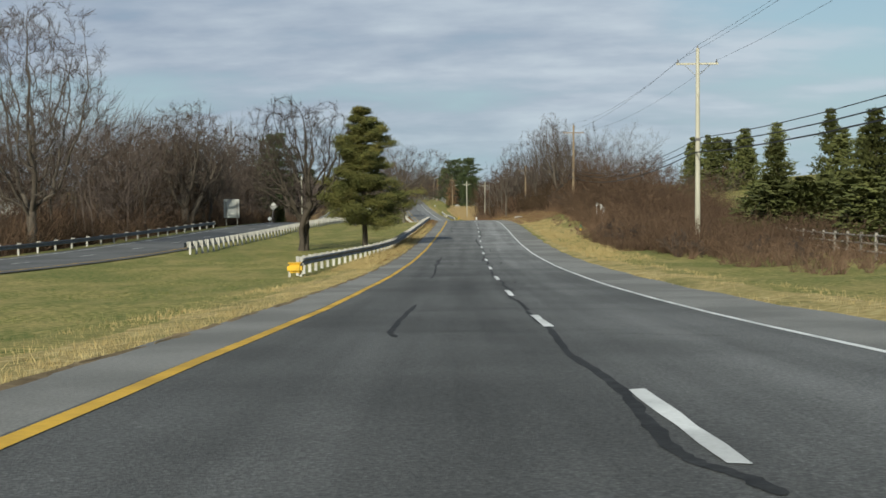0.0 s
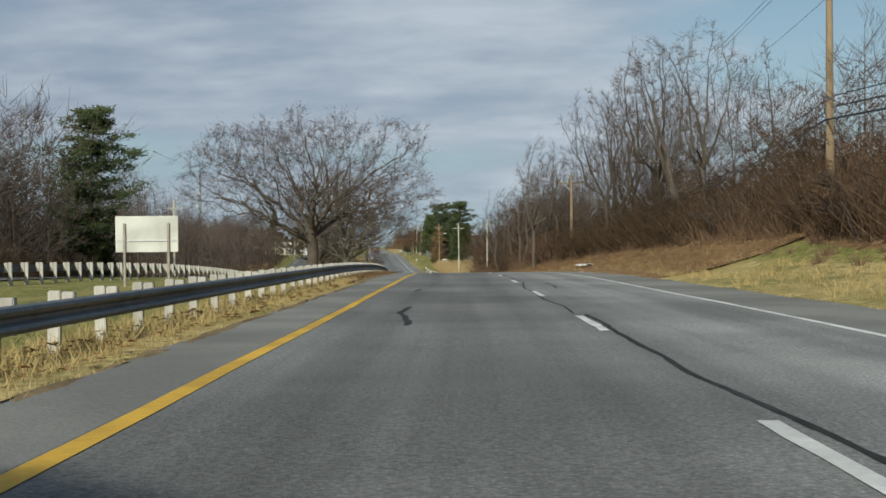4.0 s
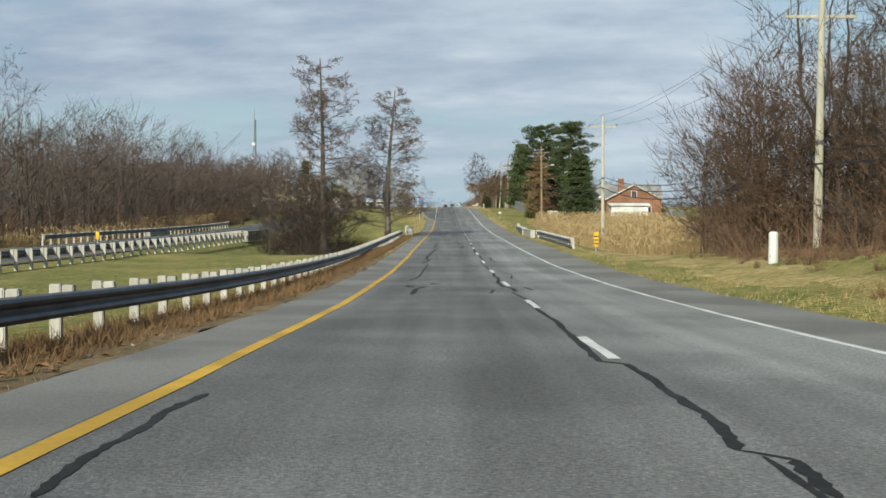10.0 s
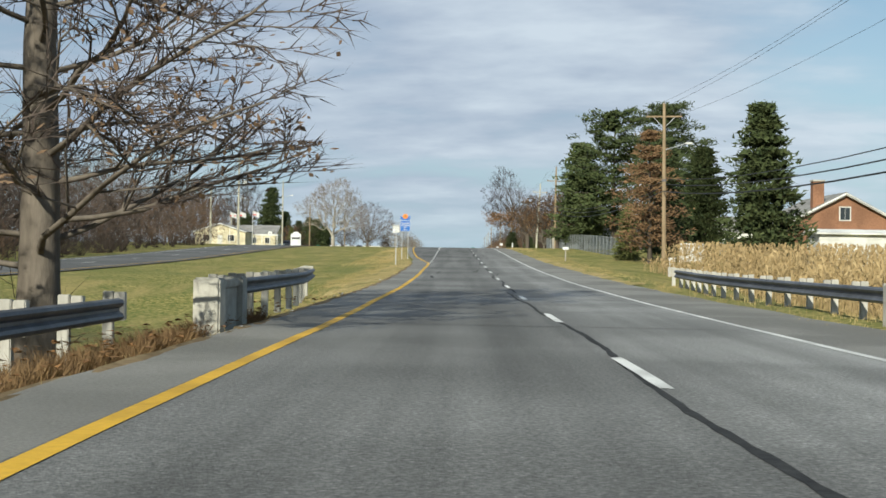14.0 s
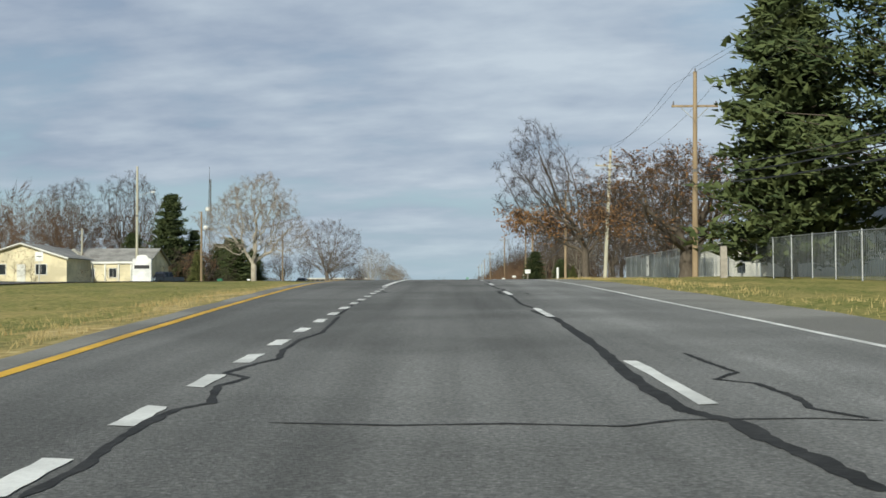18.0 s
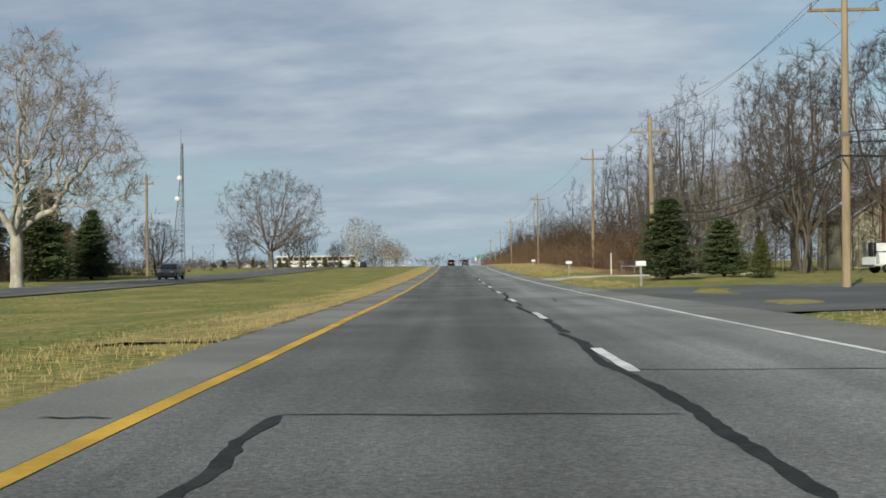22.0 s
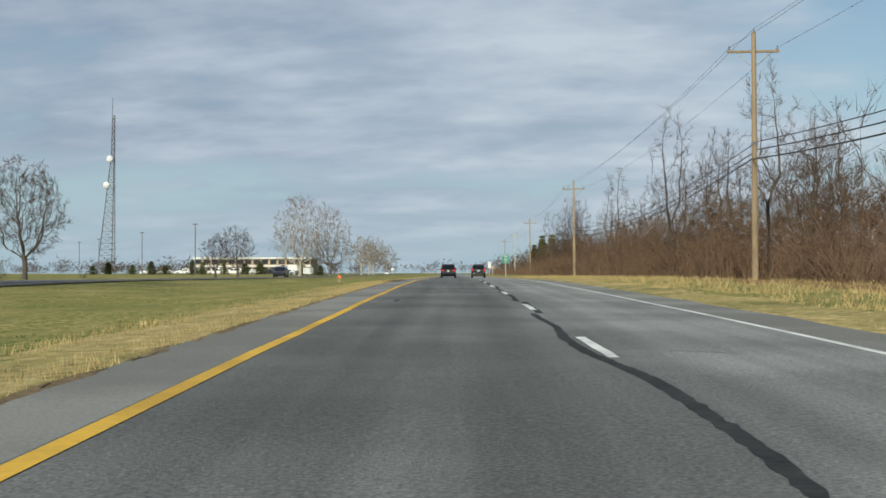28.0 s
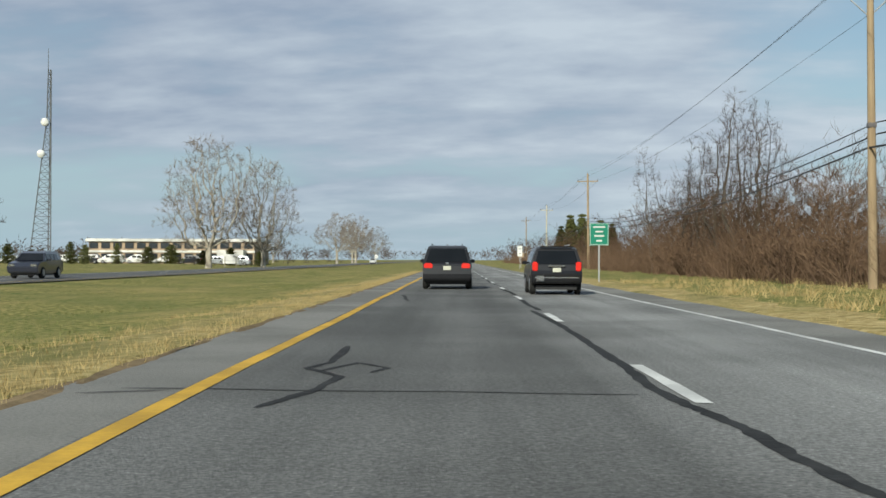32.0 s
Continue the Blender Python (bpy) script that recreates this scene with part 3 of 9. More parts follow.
DRIVE_U, DRIVE_NEAR, DRIVE_FAR = [6.2, 7.5, 9, 12, 17, 24], [659.9, 662.0, 665.0, 667.3, 668.5, 669.5], [665.2, 666.3, 668.3, 669.6, 671.0, 672.0]
dverts = [(float(road_x(y)) + u, y, float(road_z(y) + ground_dz(u, y)) + 0.075 - 0.03 * k) for u, a, b in zip(DRIVE_U, DRIVE_NEAR, DRIVE_FAR) for k, y in ((3, a - 0.3), (0, a), (0, b), (3, b + 0.3))]
tagged(new("driveway", mesh_of("driveway", dverts, [(4 * i + j, 4 * i + 4 + j, 4 * i + 5 + j, 4 * i + 1 + j) for i in range(5) for j in range(3)], M["concrete"])), "pale gravel drive curving into the woods", "driveway", "", "structure")
strip("crossing_lane_left", lambda y: (-60, -40, -29.2), list(np.arange(575, 592, 2.0)), M["shoulder"], lambda u, y: float(ground_dz(u, y)) + 0.05, label="side lane on the far side")


def paint(name, us, ys, mat, label):
    return strip(name, us, ys, mat, 0.006, label=label)


def wob(y, k=0.015):
    return k * math.sin(y * 0.31) + k * 0.6 * math.sin(y * 0.83 + 1)


paint("edge_line_yellow", lambda y: (U_YEL - 0.085 - turn_w(y) * 0.98 + wob(y), U_YEL + 0.085 - turn_w(y) * 0.98 + wob(y)), [y for y in YS if y < 566], M["yellow_paint"], "worn yellow edge line")
paint("edge_line_yellow", lambda y: (U_YEL - 0.085 + wob(y), U_YEL + 0.085 + wob(y)), [580.2] + [y for y in YS if y > 582], M["yellow_paint"], "worn yellow edge line")
paint("edge_line_white", lambda y: (U_WHITE - 0.06 + wob(y), U_WHITE + 0.06 + wob(y)), YS, M["white_paint"], "white edge line beside the shoulder")
paint("turn_line_white", lambda y: (-2.22, -2.02), [515.6] + list(np.arange(519, 570, 3.0)), M["white_paint"], "solid white line of the turn lane")
paint("opposite_line_white", lambda y: (-28.2, -28.08), YS, M["white_paint"], "white edge line of the opposite carriageway")
paint("opposite_line_yellow", lambda y: (-21.0, -20.86), [y for y in YS if y < 563 or y > 597], M["yellow_paint"], "yellow edge line of the opposite carriageway")

road_ob = bpy.data.objects["road"]


def dash_at(y1, length, u, width, parent, name="lane_dash"):
    """One painted dash that ends at y1, with chipped ends."""
    rr = random.Random(int(y1 * 10) + int(u * 7))
    n = 5
    verts = []
    for i in range(n + 1):
        y = y1 - length + length * i / n
        e = 0.012
        for s in (-1, 1):
            yy = y + (rr.uniform(-0.09, 0.05) if i in (0, n) else 0)
            verts.append((float(road_x(yy)) + u + s * width / 2 + rr.uniform(-e, e), yy, float(road_z(yy)) + 0.007))
    faces = [(2 * i, 2 * i + 1, 2 * i + 3, 2 * i + 2) for i in range(n)]
    return child(name, mesh_of(name, verts, faces, M["white_paint"]), parent)


ANCHOR = [-2.7, 9.2, 67.7, 90.2, 171.1, 197.3, 220.3, 243.4, 255.8, 279.1, 301.3, 324.3, 359.0, 427, 439, 462.2, 485.0, 508.8, 532.5, 544.9, 569.0, 593.2, 617.1, 640.7, 665.5, 677.9, 749.8, 774.5, 799, 823.1, 846.6, 1334]
COUNT = [1, 5, 2, 7, 2, 2, 2, 1, 2, 2, 2, 3, 6, 1, 2, 2, 2, 2, 1, 2, 2, 2, 2, 2, 1, 6, 2, 2, 2, 2, 40]
ends = []
for a, b, n in zip(ANCHOR[:-1], ANCHOR[1:], COUNT):
    ends += [a + (b - a) * i / n for i in range(n)]
for e in ends:
    dash_at(e, 3.36, U_DASH + 0.03, 0.135, road_ob)
TURN_ENDS = [456.5, 461.5, 479.2, 488.1, 507.5, 516.7]
for a, b, n in zip(TURN_ENDS[:-1], TURN_ENDS[1:], (2, 7, 4, 8, 4)):
    for i in range(n):
        e = a + (b - a) * i / n
        dash_at(e, 1.0, -2.04 + 0.04 * math.sin(e * 0.09), 0.17, road_ob, "turn_dash")
opp_ob = bpy.data.objects["road_opposite"]
for i in range(90):
    dash_at(-40 + i * 12.19, 3.05, -24.6, 0.13, opp_ob)

# ---- sealed cracks ----
rt = random.Random(11)


def tar_line(points, width, out_v, out_f):
    """A ribbon of sealant through points (u, y), its width uneven."""
    base = len(out_v)
    n = len(points)
    for i, (u, y) in enumerate(points):
        a, b = points[max(0, i - 1)], points[min(n - 1, i + 1)]
        d = Vector((b[0] - a[0], b[1] - a[1]))
        d = d.normalized() if d.length > 0 else Vector((0, 1))
        w = 0.72 * width * rt.uniform(0.72, 1.24) * (0.35 if i in (0, n - 1) else 1)
        for s in (-0.5, 0.5):
            uu, yy = u - d.y * w * s, y + d.x * w * s
            out_v.append((float(road_x(yy)) + uu, yy, float(road_z(yy)) + 0.004))
        if i:
            p = base + 2 * i - 2
            out_f.append((p, p + 1, p + 3, p + 2))


def wander(u, y, length, amp, step=0.3, drift=0.0):
    pts, v, k = [], 0.0, 0.0
    d = 0.0
    while d < length:
        k = 0.8 * k + rt.uniform(-1, 1) * amp * 0.25
        v = 0.96 * v + k
        pts.append((u + v + drift * d / length, y + d))
        d += step
    return pts


tv, tf = [], []


def seal(width, turns):
    """Sealant along a crack with a shape of its own, through (u, y) turns."""
    dense = []
    for (ua, ya), (ub, yb) in zip(turns[:-1], turns[1:]):
        dense += [(ua + (ub - ua) * k / 6 + rt.uniform(-0.012, 0.012), ya + (yb - ya) * k / 6) for k in range(6)]
    tar_line(dense + [turns[-1]], width, tv, tf)


# the seam beside the lane dashes
KNOWN = [(5.1, 22.5), (32.5, 50.5), (58.1, 73.3), (84.5, 105.6), (164.7, 180.7), (191.4, 208.6), (216.6, 235.8), (243.1, 258.3), (269.9, 286.9), (294.6, 315.6), (320.8, 346.6), (350.6, 365.8), (426.1, 452.0), (452.3, 468.4), (478.5, 495.9), (505.2, 520.7), (531.2, 551.3), (557.2, 578.3), (583.4, 596.7), (609.7, 626.9), (635.7, 653.8), (661.8, 686.3), (738.7, 757.1), (764.2, 779.0), (790.0, 808.1), (814.7, 829.6), (839.6, 860.2)]
y = -6.0
while y < 900:
    ln = rt.uniform(14, 45)
    for a, b in KNOWN:
        if y < a < y + ln:
            ln = a - y
        elif a <= y < b:
            y, ln = b, rt.uniform(14, 30)
    w = (0.10 if y < 560 else 0.17) * rt.uniform(0.7, 1.3)
    tar_line(wander(U_DASH + 0.02, y, ln, 0.045), w, tv, tf)
    y += ln + (rt.uniform(0.5, 3) if rt.random() < 0.2 else 0.0)
QUIET = [(-10, 95), (150, 366), (415, 690), (732, 865)]
y = 20.0
while y < 900:
    if any(a < y < b for a, b in QUIET):
        y += 6.0
        continue
    if rt.random() < 0.22:
        tar_line(wander(rt.choice([-1.25, -1.0, -0.85]), y, rt.uniform(2, 6), 0.12, 0.3, rt.uniform(-0.3, 0.3)), rt.uniform(0.07, 0.17), tv, tf)
    if rt.random() < 0.18:
        tar_line(wander(rt.choice([2.2, 2.6, 3.9]), y + rt.uniform(0, 6), rt.uniform(2, 6), 0.10, 0.3, rt.uniform(-0.3, 0.3)), rt.uniform(0.05, 0.1), tv, tf)
    y += rt.uniform(10, 18)
seal(0.2, [(-0.84, 292.5), (-0.83, 295.8), (-0.7, 296.8), (-0.6, 297.5), (-0.96, 297.5), (-1.0, 297), (-1.16, 298.2), (-0.9, 298.7), (-0.47, 299), (-0.31, 299.7), (-0.55, 300.4)])
seal(0.1, [(-0.78, 294.6), (-0.39, 295), (0.33, 295.5), (0.91, 295.8), (1.24, 295.8), (1.25, 295.2), (1.1, 293.4)])
seal(0.16, [(-0.95, 345.5), (-0.8, 347.6), (-0.88, 348.8), (-0.65, 350.2), (-0.86, 351.1), (-1.0, 352.4)])
seal(0.17, [(1.0, 345.5), (1.08, 348.1), (1.13, 349.1), (1.44, 350)])
seal(0.12, [(0.76, 352.7), (0.93, 354), (0.79, 357.2)])
seal(0.12, [(-1.0, 352.4), (-1.02, 352.6), (-0.87, 353.3), (-0.80, 355.5), (-0.88, 358.1)])
seal(0.09, [(2.40, 354.5), (2.30, 352.6), (2.42, 351.6), (2.40, 350.6)])
seal(0.09, [(-2.19, 569.5), (-2.19, 571.0), (-2.27, 573.2), (-2.23, 575.8), (-2.23, 578.5)])
seal(0.08, [(-1.74, 571.0), (-1.92, 572.0), (-1.86, 573.2), (-1.81, 574.5)])
seal(0.15, [(-1.30, 582.6), (-1.15, 584.1), (-1.22, 585.2), (-1.16, 586.5)])
seal(0.13, [(-1.48, 842.6), (-1.2, 843.8), (-1.1, 845), (-1.5, 845.8), (-1.34, 846.5), (-1.37, 848.9)])
seal(0.1, [(-1.34, 845.5), (-1.04, 846.5), (-0.71, 845.9), (-0.85, 845.4)])
tar_line(wander(-1.93, 468.5, 9, 0.05), 0.09, tv, tf)
tar_line(wander(-1.93, 494, 11, 0.05), 0.09, tv, tf)
seal(0.12, [(-1.99, 519), (-1.95, 530), (-1.98, 540), (-1.96, 552), (-1.98, 560), (-2.0, 566)])
seal(0.2, [(-0.85, 242.4), (-0.85, 243.1), (-0.81, 243.9), (-0.66, 244.7), (-0.52, 246.0)])
seal(0.15, [(-0.74, 246.5), (-0.57, 248.4), (-0.31, 250.4)])
seal(0.1, [(2.21, 253.1), (2.17, 251.0), (2.16, 249.5), (2.40, 249.0), (2.44, 247.6)])
seal(0.16, [(-1.10, 320.6), (-1.11, 321.4), (-0.97, 322.6), (-0.84, 324.3), (-0.97, 324.8), (-1.06, 326.7), (-1.07, 329.4), (-0.97, 333.7), (-0.70, 343.1)])
seal(0.11, [(2.36, 328.8), (2.30, 325.4), (2.28, 323.7), (2.38, 322.8), (2.29, 321.8)])
seal(0.05, [(-0.88, 325.0), (-0.16, 324.9), (0.49, 324.6), (1.69, 324.7)])
seal(0.14, [(-1.22, 433.0), (-1.16, 435.9), (-1.09, 437.3)])
seal(0.09, [(2.19, 435.5), (2.09, 433.9), (2.02, 432.2), (1.92, 431.4), (1.97, 431.2)])
seal(0.14, [(1.12, 441.7), (1.11, 440.0), (0.96, 437.3), (0.85, 438.8)])
seal(0.08, [(0.76, 430.4), (0.97, 430.2), (0.99, 429.4), (1.03, 429.2)])
seal(0.17, [(-1.31, 425.5), (-1.36, 426.6), (-1.40, 428.2), (-1.42, 428.8)])
seal(0.12, [(-1.78, 426.6), (-1.78, 427.3)])
seal(0.16, [(-1.43, 791.6), (-1.35, 790.7), (-1.32, 790.3), (-1.25, 789.5)])
seal(0.12, [(-1.57, 798.2), (-1.39, 797.1), (-1.30, 795.7), (-1.42, 794.9)])
seal(0.05, [(-2.18, 791.4), (-0.24, 791.9), (1.69, 792.1), (2.63, 791.8)])
seal(0.05, [(-2.18, 798.2), (1.32, 798.5), (3.73, 797.3)])
seal(0.05, [(1.81, 534.9), (2.49, 535.1), (3.34, 534.9)])
seal(0.04, [(-1.22, 537.7), (1.23, 537.8), (1.91, 537.5), (3.25, 536.9)])
seal(0.16, [(-1.05, 164.2), (-1.03, 165.2), (-0.99, 165.8), (-0.88, 166.4), (-0.92, 166.7), (-1.08, 166.8)])
seal(0.2, [(-1.03, 168.0), (-1.06, 169.1), (-0.98, 169.9), (-1.14, 170.8)])
seal(0.14, [(1.77, 164.7), (1.81, 165.6), (1.80, 166.5), (1.82, 167.6), (1.64, 169.0), (1.79, 171.3), (1.71, 173.6), (1.96, 180.7)])
seal(0.14, [(1.73, 243.1), (1.79, 244.2), (1.82, 245.5), (1.74, 246.5), (1.78, 247.5), (1.77, 249.8), (1.91, 252.3), (1.79, 258.3)])
seal(0.14, [(1.76, 320.8), (1.76, 321.5), (1.73, 323.4), (1.91, 324.6), (1.85, 326.5), (1.83, 328.4), (1.86, 330.4), (1.70, 336.1), (1.83, 346.6)])
seal(0.14, [(1.61, 426.1), (1.62, 427.2), (1.70, 428.3), (1.66, 429.3), (1.80, 430.9), (1.76, 432.8), (1.76, 435.4), (1.74, 440.2), (1.80, 452.0)])
seal(0.19, [(1.64, 531.2), (1.69, 532.0), (1.83, 533.0), (1.79, 533.8), (1.71, 534.6), (1.82, 535.8), (1.85, 536.9), (1.70, 538.2), (1.75, 540.8), (1.54, 542.8), (1.76, 551.3)])
seal(0.19, [(1.80, 661.8), (1.64, 663.1), (1.61, 665.2), (1.76, 665.9), (1.74, 667.6), (1.77, 670.4), (1.93, 674.9), (1.70, 677.5), (1.89, 686.3)])
seal(0.19, [(1.87, 790.0), (1.87, 791.4), (1.82, 792.4), (1.89, 793.3), (1.83, 795.0), (1.56, 796.5), (1.54, 798.7), (1.83, 801.4), (1.87, 808.1)])
seal(0.14, [(1.80, 5.1), (1.76, 5.5), (1.61, 5.9), (1.56, 6.4), (1.61, 7.6), (1.68, 9.0), (1.68, 10.6), (1.61, 12.4), (1.76, 16.7), (1.75, 22.5)])
seal(0.12, [(1.99, 32.5), (1.93, 33.5), (1.87, 34.2), (1.83, 35.8), (1.83, 37.1), (1.91, 38.5), (1.84, 40.2), (1.69, 44.4), (1.79, 50.5)])
seal(0.15, [(1.79, 58.1), (1.75, 58.8), (1.74, 59.3), (1.82, 60.3), (1.82, 61.4), (1.84, 62.7), (1.79, 63.6), (1.60, 64.7), (1.62, 66.4), (1.77, 69.8), (1.72, 73.3)])
seal(0.15, [(1.72, 84.5), (1.76, 85.4), (1.78, 86.1), (1.86, 87.0), (1.87, 87.7), (1.81, 88.3), (1.72, 89.2), (1.67, 90.4), (1.64, 93.4), (1.48, 100.1), (1.50, 105.6)])
seal(0.09, [(1.88, 191.4), (1.82, 192.3), (1.82, 193.2), (1.72, 193.7), (1.65, 195.0), (1.73, 196.6), (1.71, 198.1), (1.82, 201.1), (1.86, 204.1), (1.59, 208.6)])
seal(0.10, [(1.65, 216.6), (1.63, 217.9), (1.69, 219.4), (1.65, 220.7), (1.70, 221.9), (1.78, 223.7), (1.87, 225.8), (2.02, 228.8), (1.78, 229.5), (1.87, 235.8)])
seal(0.13, [(1.66, 269.9), (1.75, 270.5), (1.81, 271.4), (1.80, 272.4), (1.83, 273.8), (1.84, 275.2), (1.60, 275.5), (1.66, 277.3), (1.70, 279.8), (1.78, 282.4), (1.74, 286.9)])
seal(0.15, [(1.81, 294.6), (1.82, 295.5), (1.84, 296.2), (1.80, 296.8), (1.63, 297.6), (1.62, 298.8), (1.59, 299.8), (1.61, 301.1), (1.78, 304.1), (1.69, 306.1), (1.87, 311.2), (1.67, 315.6)])
seal(0.10, [(1.74, 350.6), (1.81, 351.6), (1.79, 352.2), (1.71, 353.6), (1.71, 355.7), (1.71, 358.7), (1.75, 365.8)])
seal(0.15, [(1.74, 452.3), (1.67, 452.8), (1.70, 453.4), (1.71, 454.0), (1.68, 454.7), (1.58, 455.3), (1.59, 456.0), (1.65, 457.0), (1.70, 458.6), (1.61, 459.9), (1.82, 462.6), (1.88, 465.0), (1.75, 468.4)])
seal(0.19, [(1.87, 478.5), (1.85, 479.4), (1.78, 479.9), (1.78, 480.7), (1.70, 480.9), (1.57, 481.3), (1.55, 482.5), (1.58, 484.1), (1.68, 486.0), (1.76, 488.7), (1.83, 492.8), (1.65, 495.9)])
seal(0.15, [(1.71, 505.2), (1.65, 505.6), (1.59, 506.3), (1.58, 507.3), (1.65, 508.7), (1.53, 509.3), (1.81, 509.7), (1.90, 511.1), (1.78, 511.7), (1.72, 513.7), (1.70, 517.1), (1.58, 520.7)])
seal(0.19, [(1.70, 557.2), (1.69, 558.1), (1.70, 558.8), (1.68, 559.5), (1.70, 560.3), (1.71, 561.6), (1.76, 563.7), (1.94, 566.0), (1.97, 568.8), (1.77, 571.0), (1.76, 578.3)])
seal(0.19, [(1.73, 583.4), (1.74, 584.8), (1.73, 585.6), (1.78, 586.7), (1.77, 588.1), (1.71, 589.7), (1.61, 591.1), (1.77, 594.5), (1.65, 596.7)])
seal(0.16, [(1.75, 609.7), (1.79, 611.1), (1.79, 611.9), (1.73, 612.5), (1.63, 613.7), (1.58, 614.8), (1.60, 616.2), (1.75, 618.0), (1.90, 621.7), (1.88, 624.0), (2.06, 626.9)])
seal(0.14, [(1.79, 635.7), (1.74, 636.6), (1.77, 637.1), (1.67, 638.3), (1.65, 639.4), (1.60, 640.4), (1.81, 641.4), (1.70, 642.6), (1.80, 644.5), (2.09, 646.0), (2.05, 647.7), (1.79, 653.8)])
seal(0.19, [(1.68, 738.7), (1.74, 739.5), (1.78, 740.4), (1.80, 741.3), (1.82, 742.6), (1.82, 744.2), (1.71, 745.6), (1.60, 747.0), (1.57, 749.5), (1.69, 752.1), (1.63, 757.1)])
seal(0.18, [(1.74, 764.2), (1.75, 765.3), (1.76, 766.1), (1.82, 767.2), (1.84, 768.2), (1.84, 769.0), (1.85, 770.3), (1.76, 771.6), (1.70, 773.7), (1.83, 775.9), (1.82, 779.0)])
seal(0.17, [(1.72, 814.7), (1.75, 816.1), (1.75, 817.4), (1.77, 818.2), (1.71, 819.0), (1.67, 820.4), (1.68, 822.8), (1.64, 824.7), (1.64, 829.6)])
seal(0.17, [(1.86, 839.6), (1.79, 840.9), (1.79, 841.8), (1.72, 842.6), (1.65, 843.2), (1.59, 844.4), (1.67, 846.3), (1.66, 847.8), (1.69, 850.7), (1.70, 854.4), (1.59, 860.2)])
seal(0.13, [(-0.40, 25.2), (-0.47, 19.2), (-0.46, 16.4), (-0.34, 15.5)])
seal(0.05, [(-0.61, 16.4), (0.39, 16.7), (1.61, 16.3)])
seal(0.04, [(2.34, 16.0), (4.06, 15.1)])
seal(0.12, [(-0.72, 71.5), (-0.74, 58.0), (-0.52, 47.8), (-0.53, 42.9)])
seal(0.08, [(1.89, 39.8), (2.11, 39.1), (2.28, 39.1), (2.25, 38.1)])
seal(0.07, [(0.75, 38.2), (1.08, 38.7), (1.53, 38.9)])
seal(0.06, [(-0.42, 37.3), (0.44, 37.2)])
seal(0.20, [(-0.73, 67.1), (-0.84, 65.3), (-0.84, 64.1), (-0.68, 62.9), (-0.72, 62.1), (-0.67, 61.0), (-0.69, 60.2), (-0.80, 59.6), (-0.82, 59.0), (-0.77, 58.3)])
seal(0.07, [(-2.02, 62.7), (-0.79, 62.6), (0.55, 62.4), (1.80, 62.2), (3.32, 61.9)])
seal(0.09, [(2.43, 63.8), (2.42, 62.7), (2.54, 62.3), (2.44, 61.2), (2.43, 60.5), (2.56, 59.7)])
seal(0.12, [(0.01, 59.1), (0.04, 58.7), (0.06, 58.1)])
seal(0.05, [(2.60, 71.6), (2.68, 68.6)])
seal(0.06, [(2.33, 84.6), (2.33, 79.5)])
seal(0.13, [(-2.11, 85.2), (-1.28, 85.0), (-0.23, 84.9), (0.53, 84.9), (1.09, 84.8), (1.94, 84.8)])
seal(0.15, [(-1.40, 202.0), (-1.25, 197.8), (-1.13, 195.3), (-1.12, 193.8), (-1.15, 192.7), (-1.22, 192.0), (-1.25, 191.3), (-1.24, 190.8)])
seal(0.06, [(-1.24, 190.8), (-1.54, 190.8), (-1.86, 190.8), (-1.99, 190.6)])
seal(0.08, [(-1.89, 232.0), (-1.90, 229.0), (-1.91, 226.4)])
seal(0.16, [(-1.10, 222.4), (-1.03, 220.9), (-1.06, 219.7), (-1.04, 218.8), (-1.09, 218.0), (-1.13, 217.2), (-1.13, 216.3)])
seal(0.05, [(-2.04, 221.8), (-1.05, 222.5), (-0.18, 223.0), (0.96, 223.3), (2.28, 223.7), (2.52, 224.1)])
seal(0.05, [(3.12, 223.0), (3.91, 222.6)])
seal(0.10, [(-1.77, 272.3), (-1.85, 271.3), (-1.80, 270.3), (-1.83, 269.5), (-1.79, 268.9), (-1.74, 268.3)])
seal(0.07, [(1.66, 269.9), (1.77, 269.8), (1.90, 269.6)])
seal(0.13, [(1.89, 269.6), (1.82, 269.0), (1.80, 268.6)])
seal(0.08, [(2.20, 309.5), (2.40, 307.4), (2.19, 304.1), (2.26, 303.7)])
seal(0.13, [(2.21, 297.5), (2.25, 296.9), (2.28, 296.1), (2.33, 295.5)])
seal(0.05, [(2.22, 298.6), (3.32, 298.3)])
seal(0.10, [(-0.86, 319.6), (-0.93, 311.9), (-0.96, 305.8), (-1.07, 303.4), (-1.20, 302.0)])
seal(0.10, [(1.59, 349.3), (1.77, 349.4), (1.82, 349.0), (1.74, 348.4), (1.76, 347.9), (1.73, 347.5), (1.73, 347.2)])
seal(0.20, [(2.12, 457.0), (1.96, 456.2), (1.82, 455.2), (1.68, 454.7)])
seal(0.13, [(-2.05, 452.3), (-1.54, 452.4), (-0.66, 452.5), (0.41, 452.5), (1.66, 452.5)])
seal(0.05, [(2.11, 456.6), (3.25, 456.4)])
seal(0.10, [(-2.08, 468.2), (-2.03, 465.6), (-2.07, 462.9), (-1.99, 461.3), (-1.99, 459.7), (-2.08, 458.3), (-2.06, 456.8), (-2.00, 455.4), (-2.02, 454.8), (-2.03, 453.9)])
seal(0.07, [(-2.80, 453.7), (-2.18, 453.8)])
seal(0.07, [(-1.18, 480.6), (-0.35, 480.5), (0.35, 480.6), (1.04, 480.5), (1.43, 480.8), (2.33, 480.9), (2.70, 480.8)])
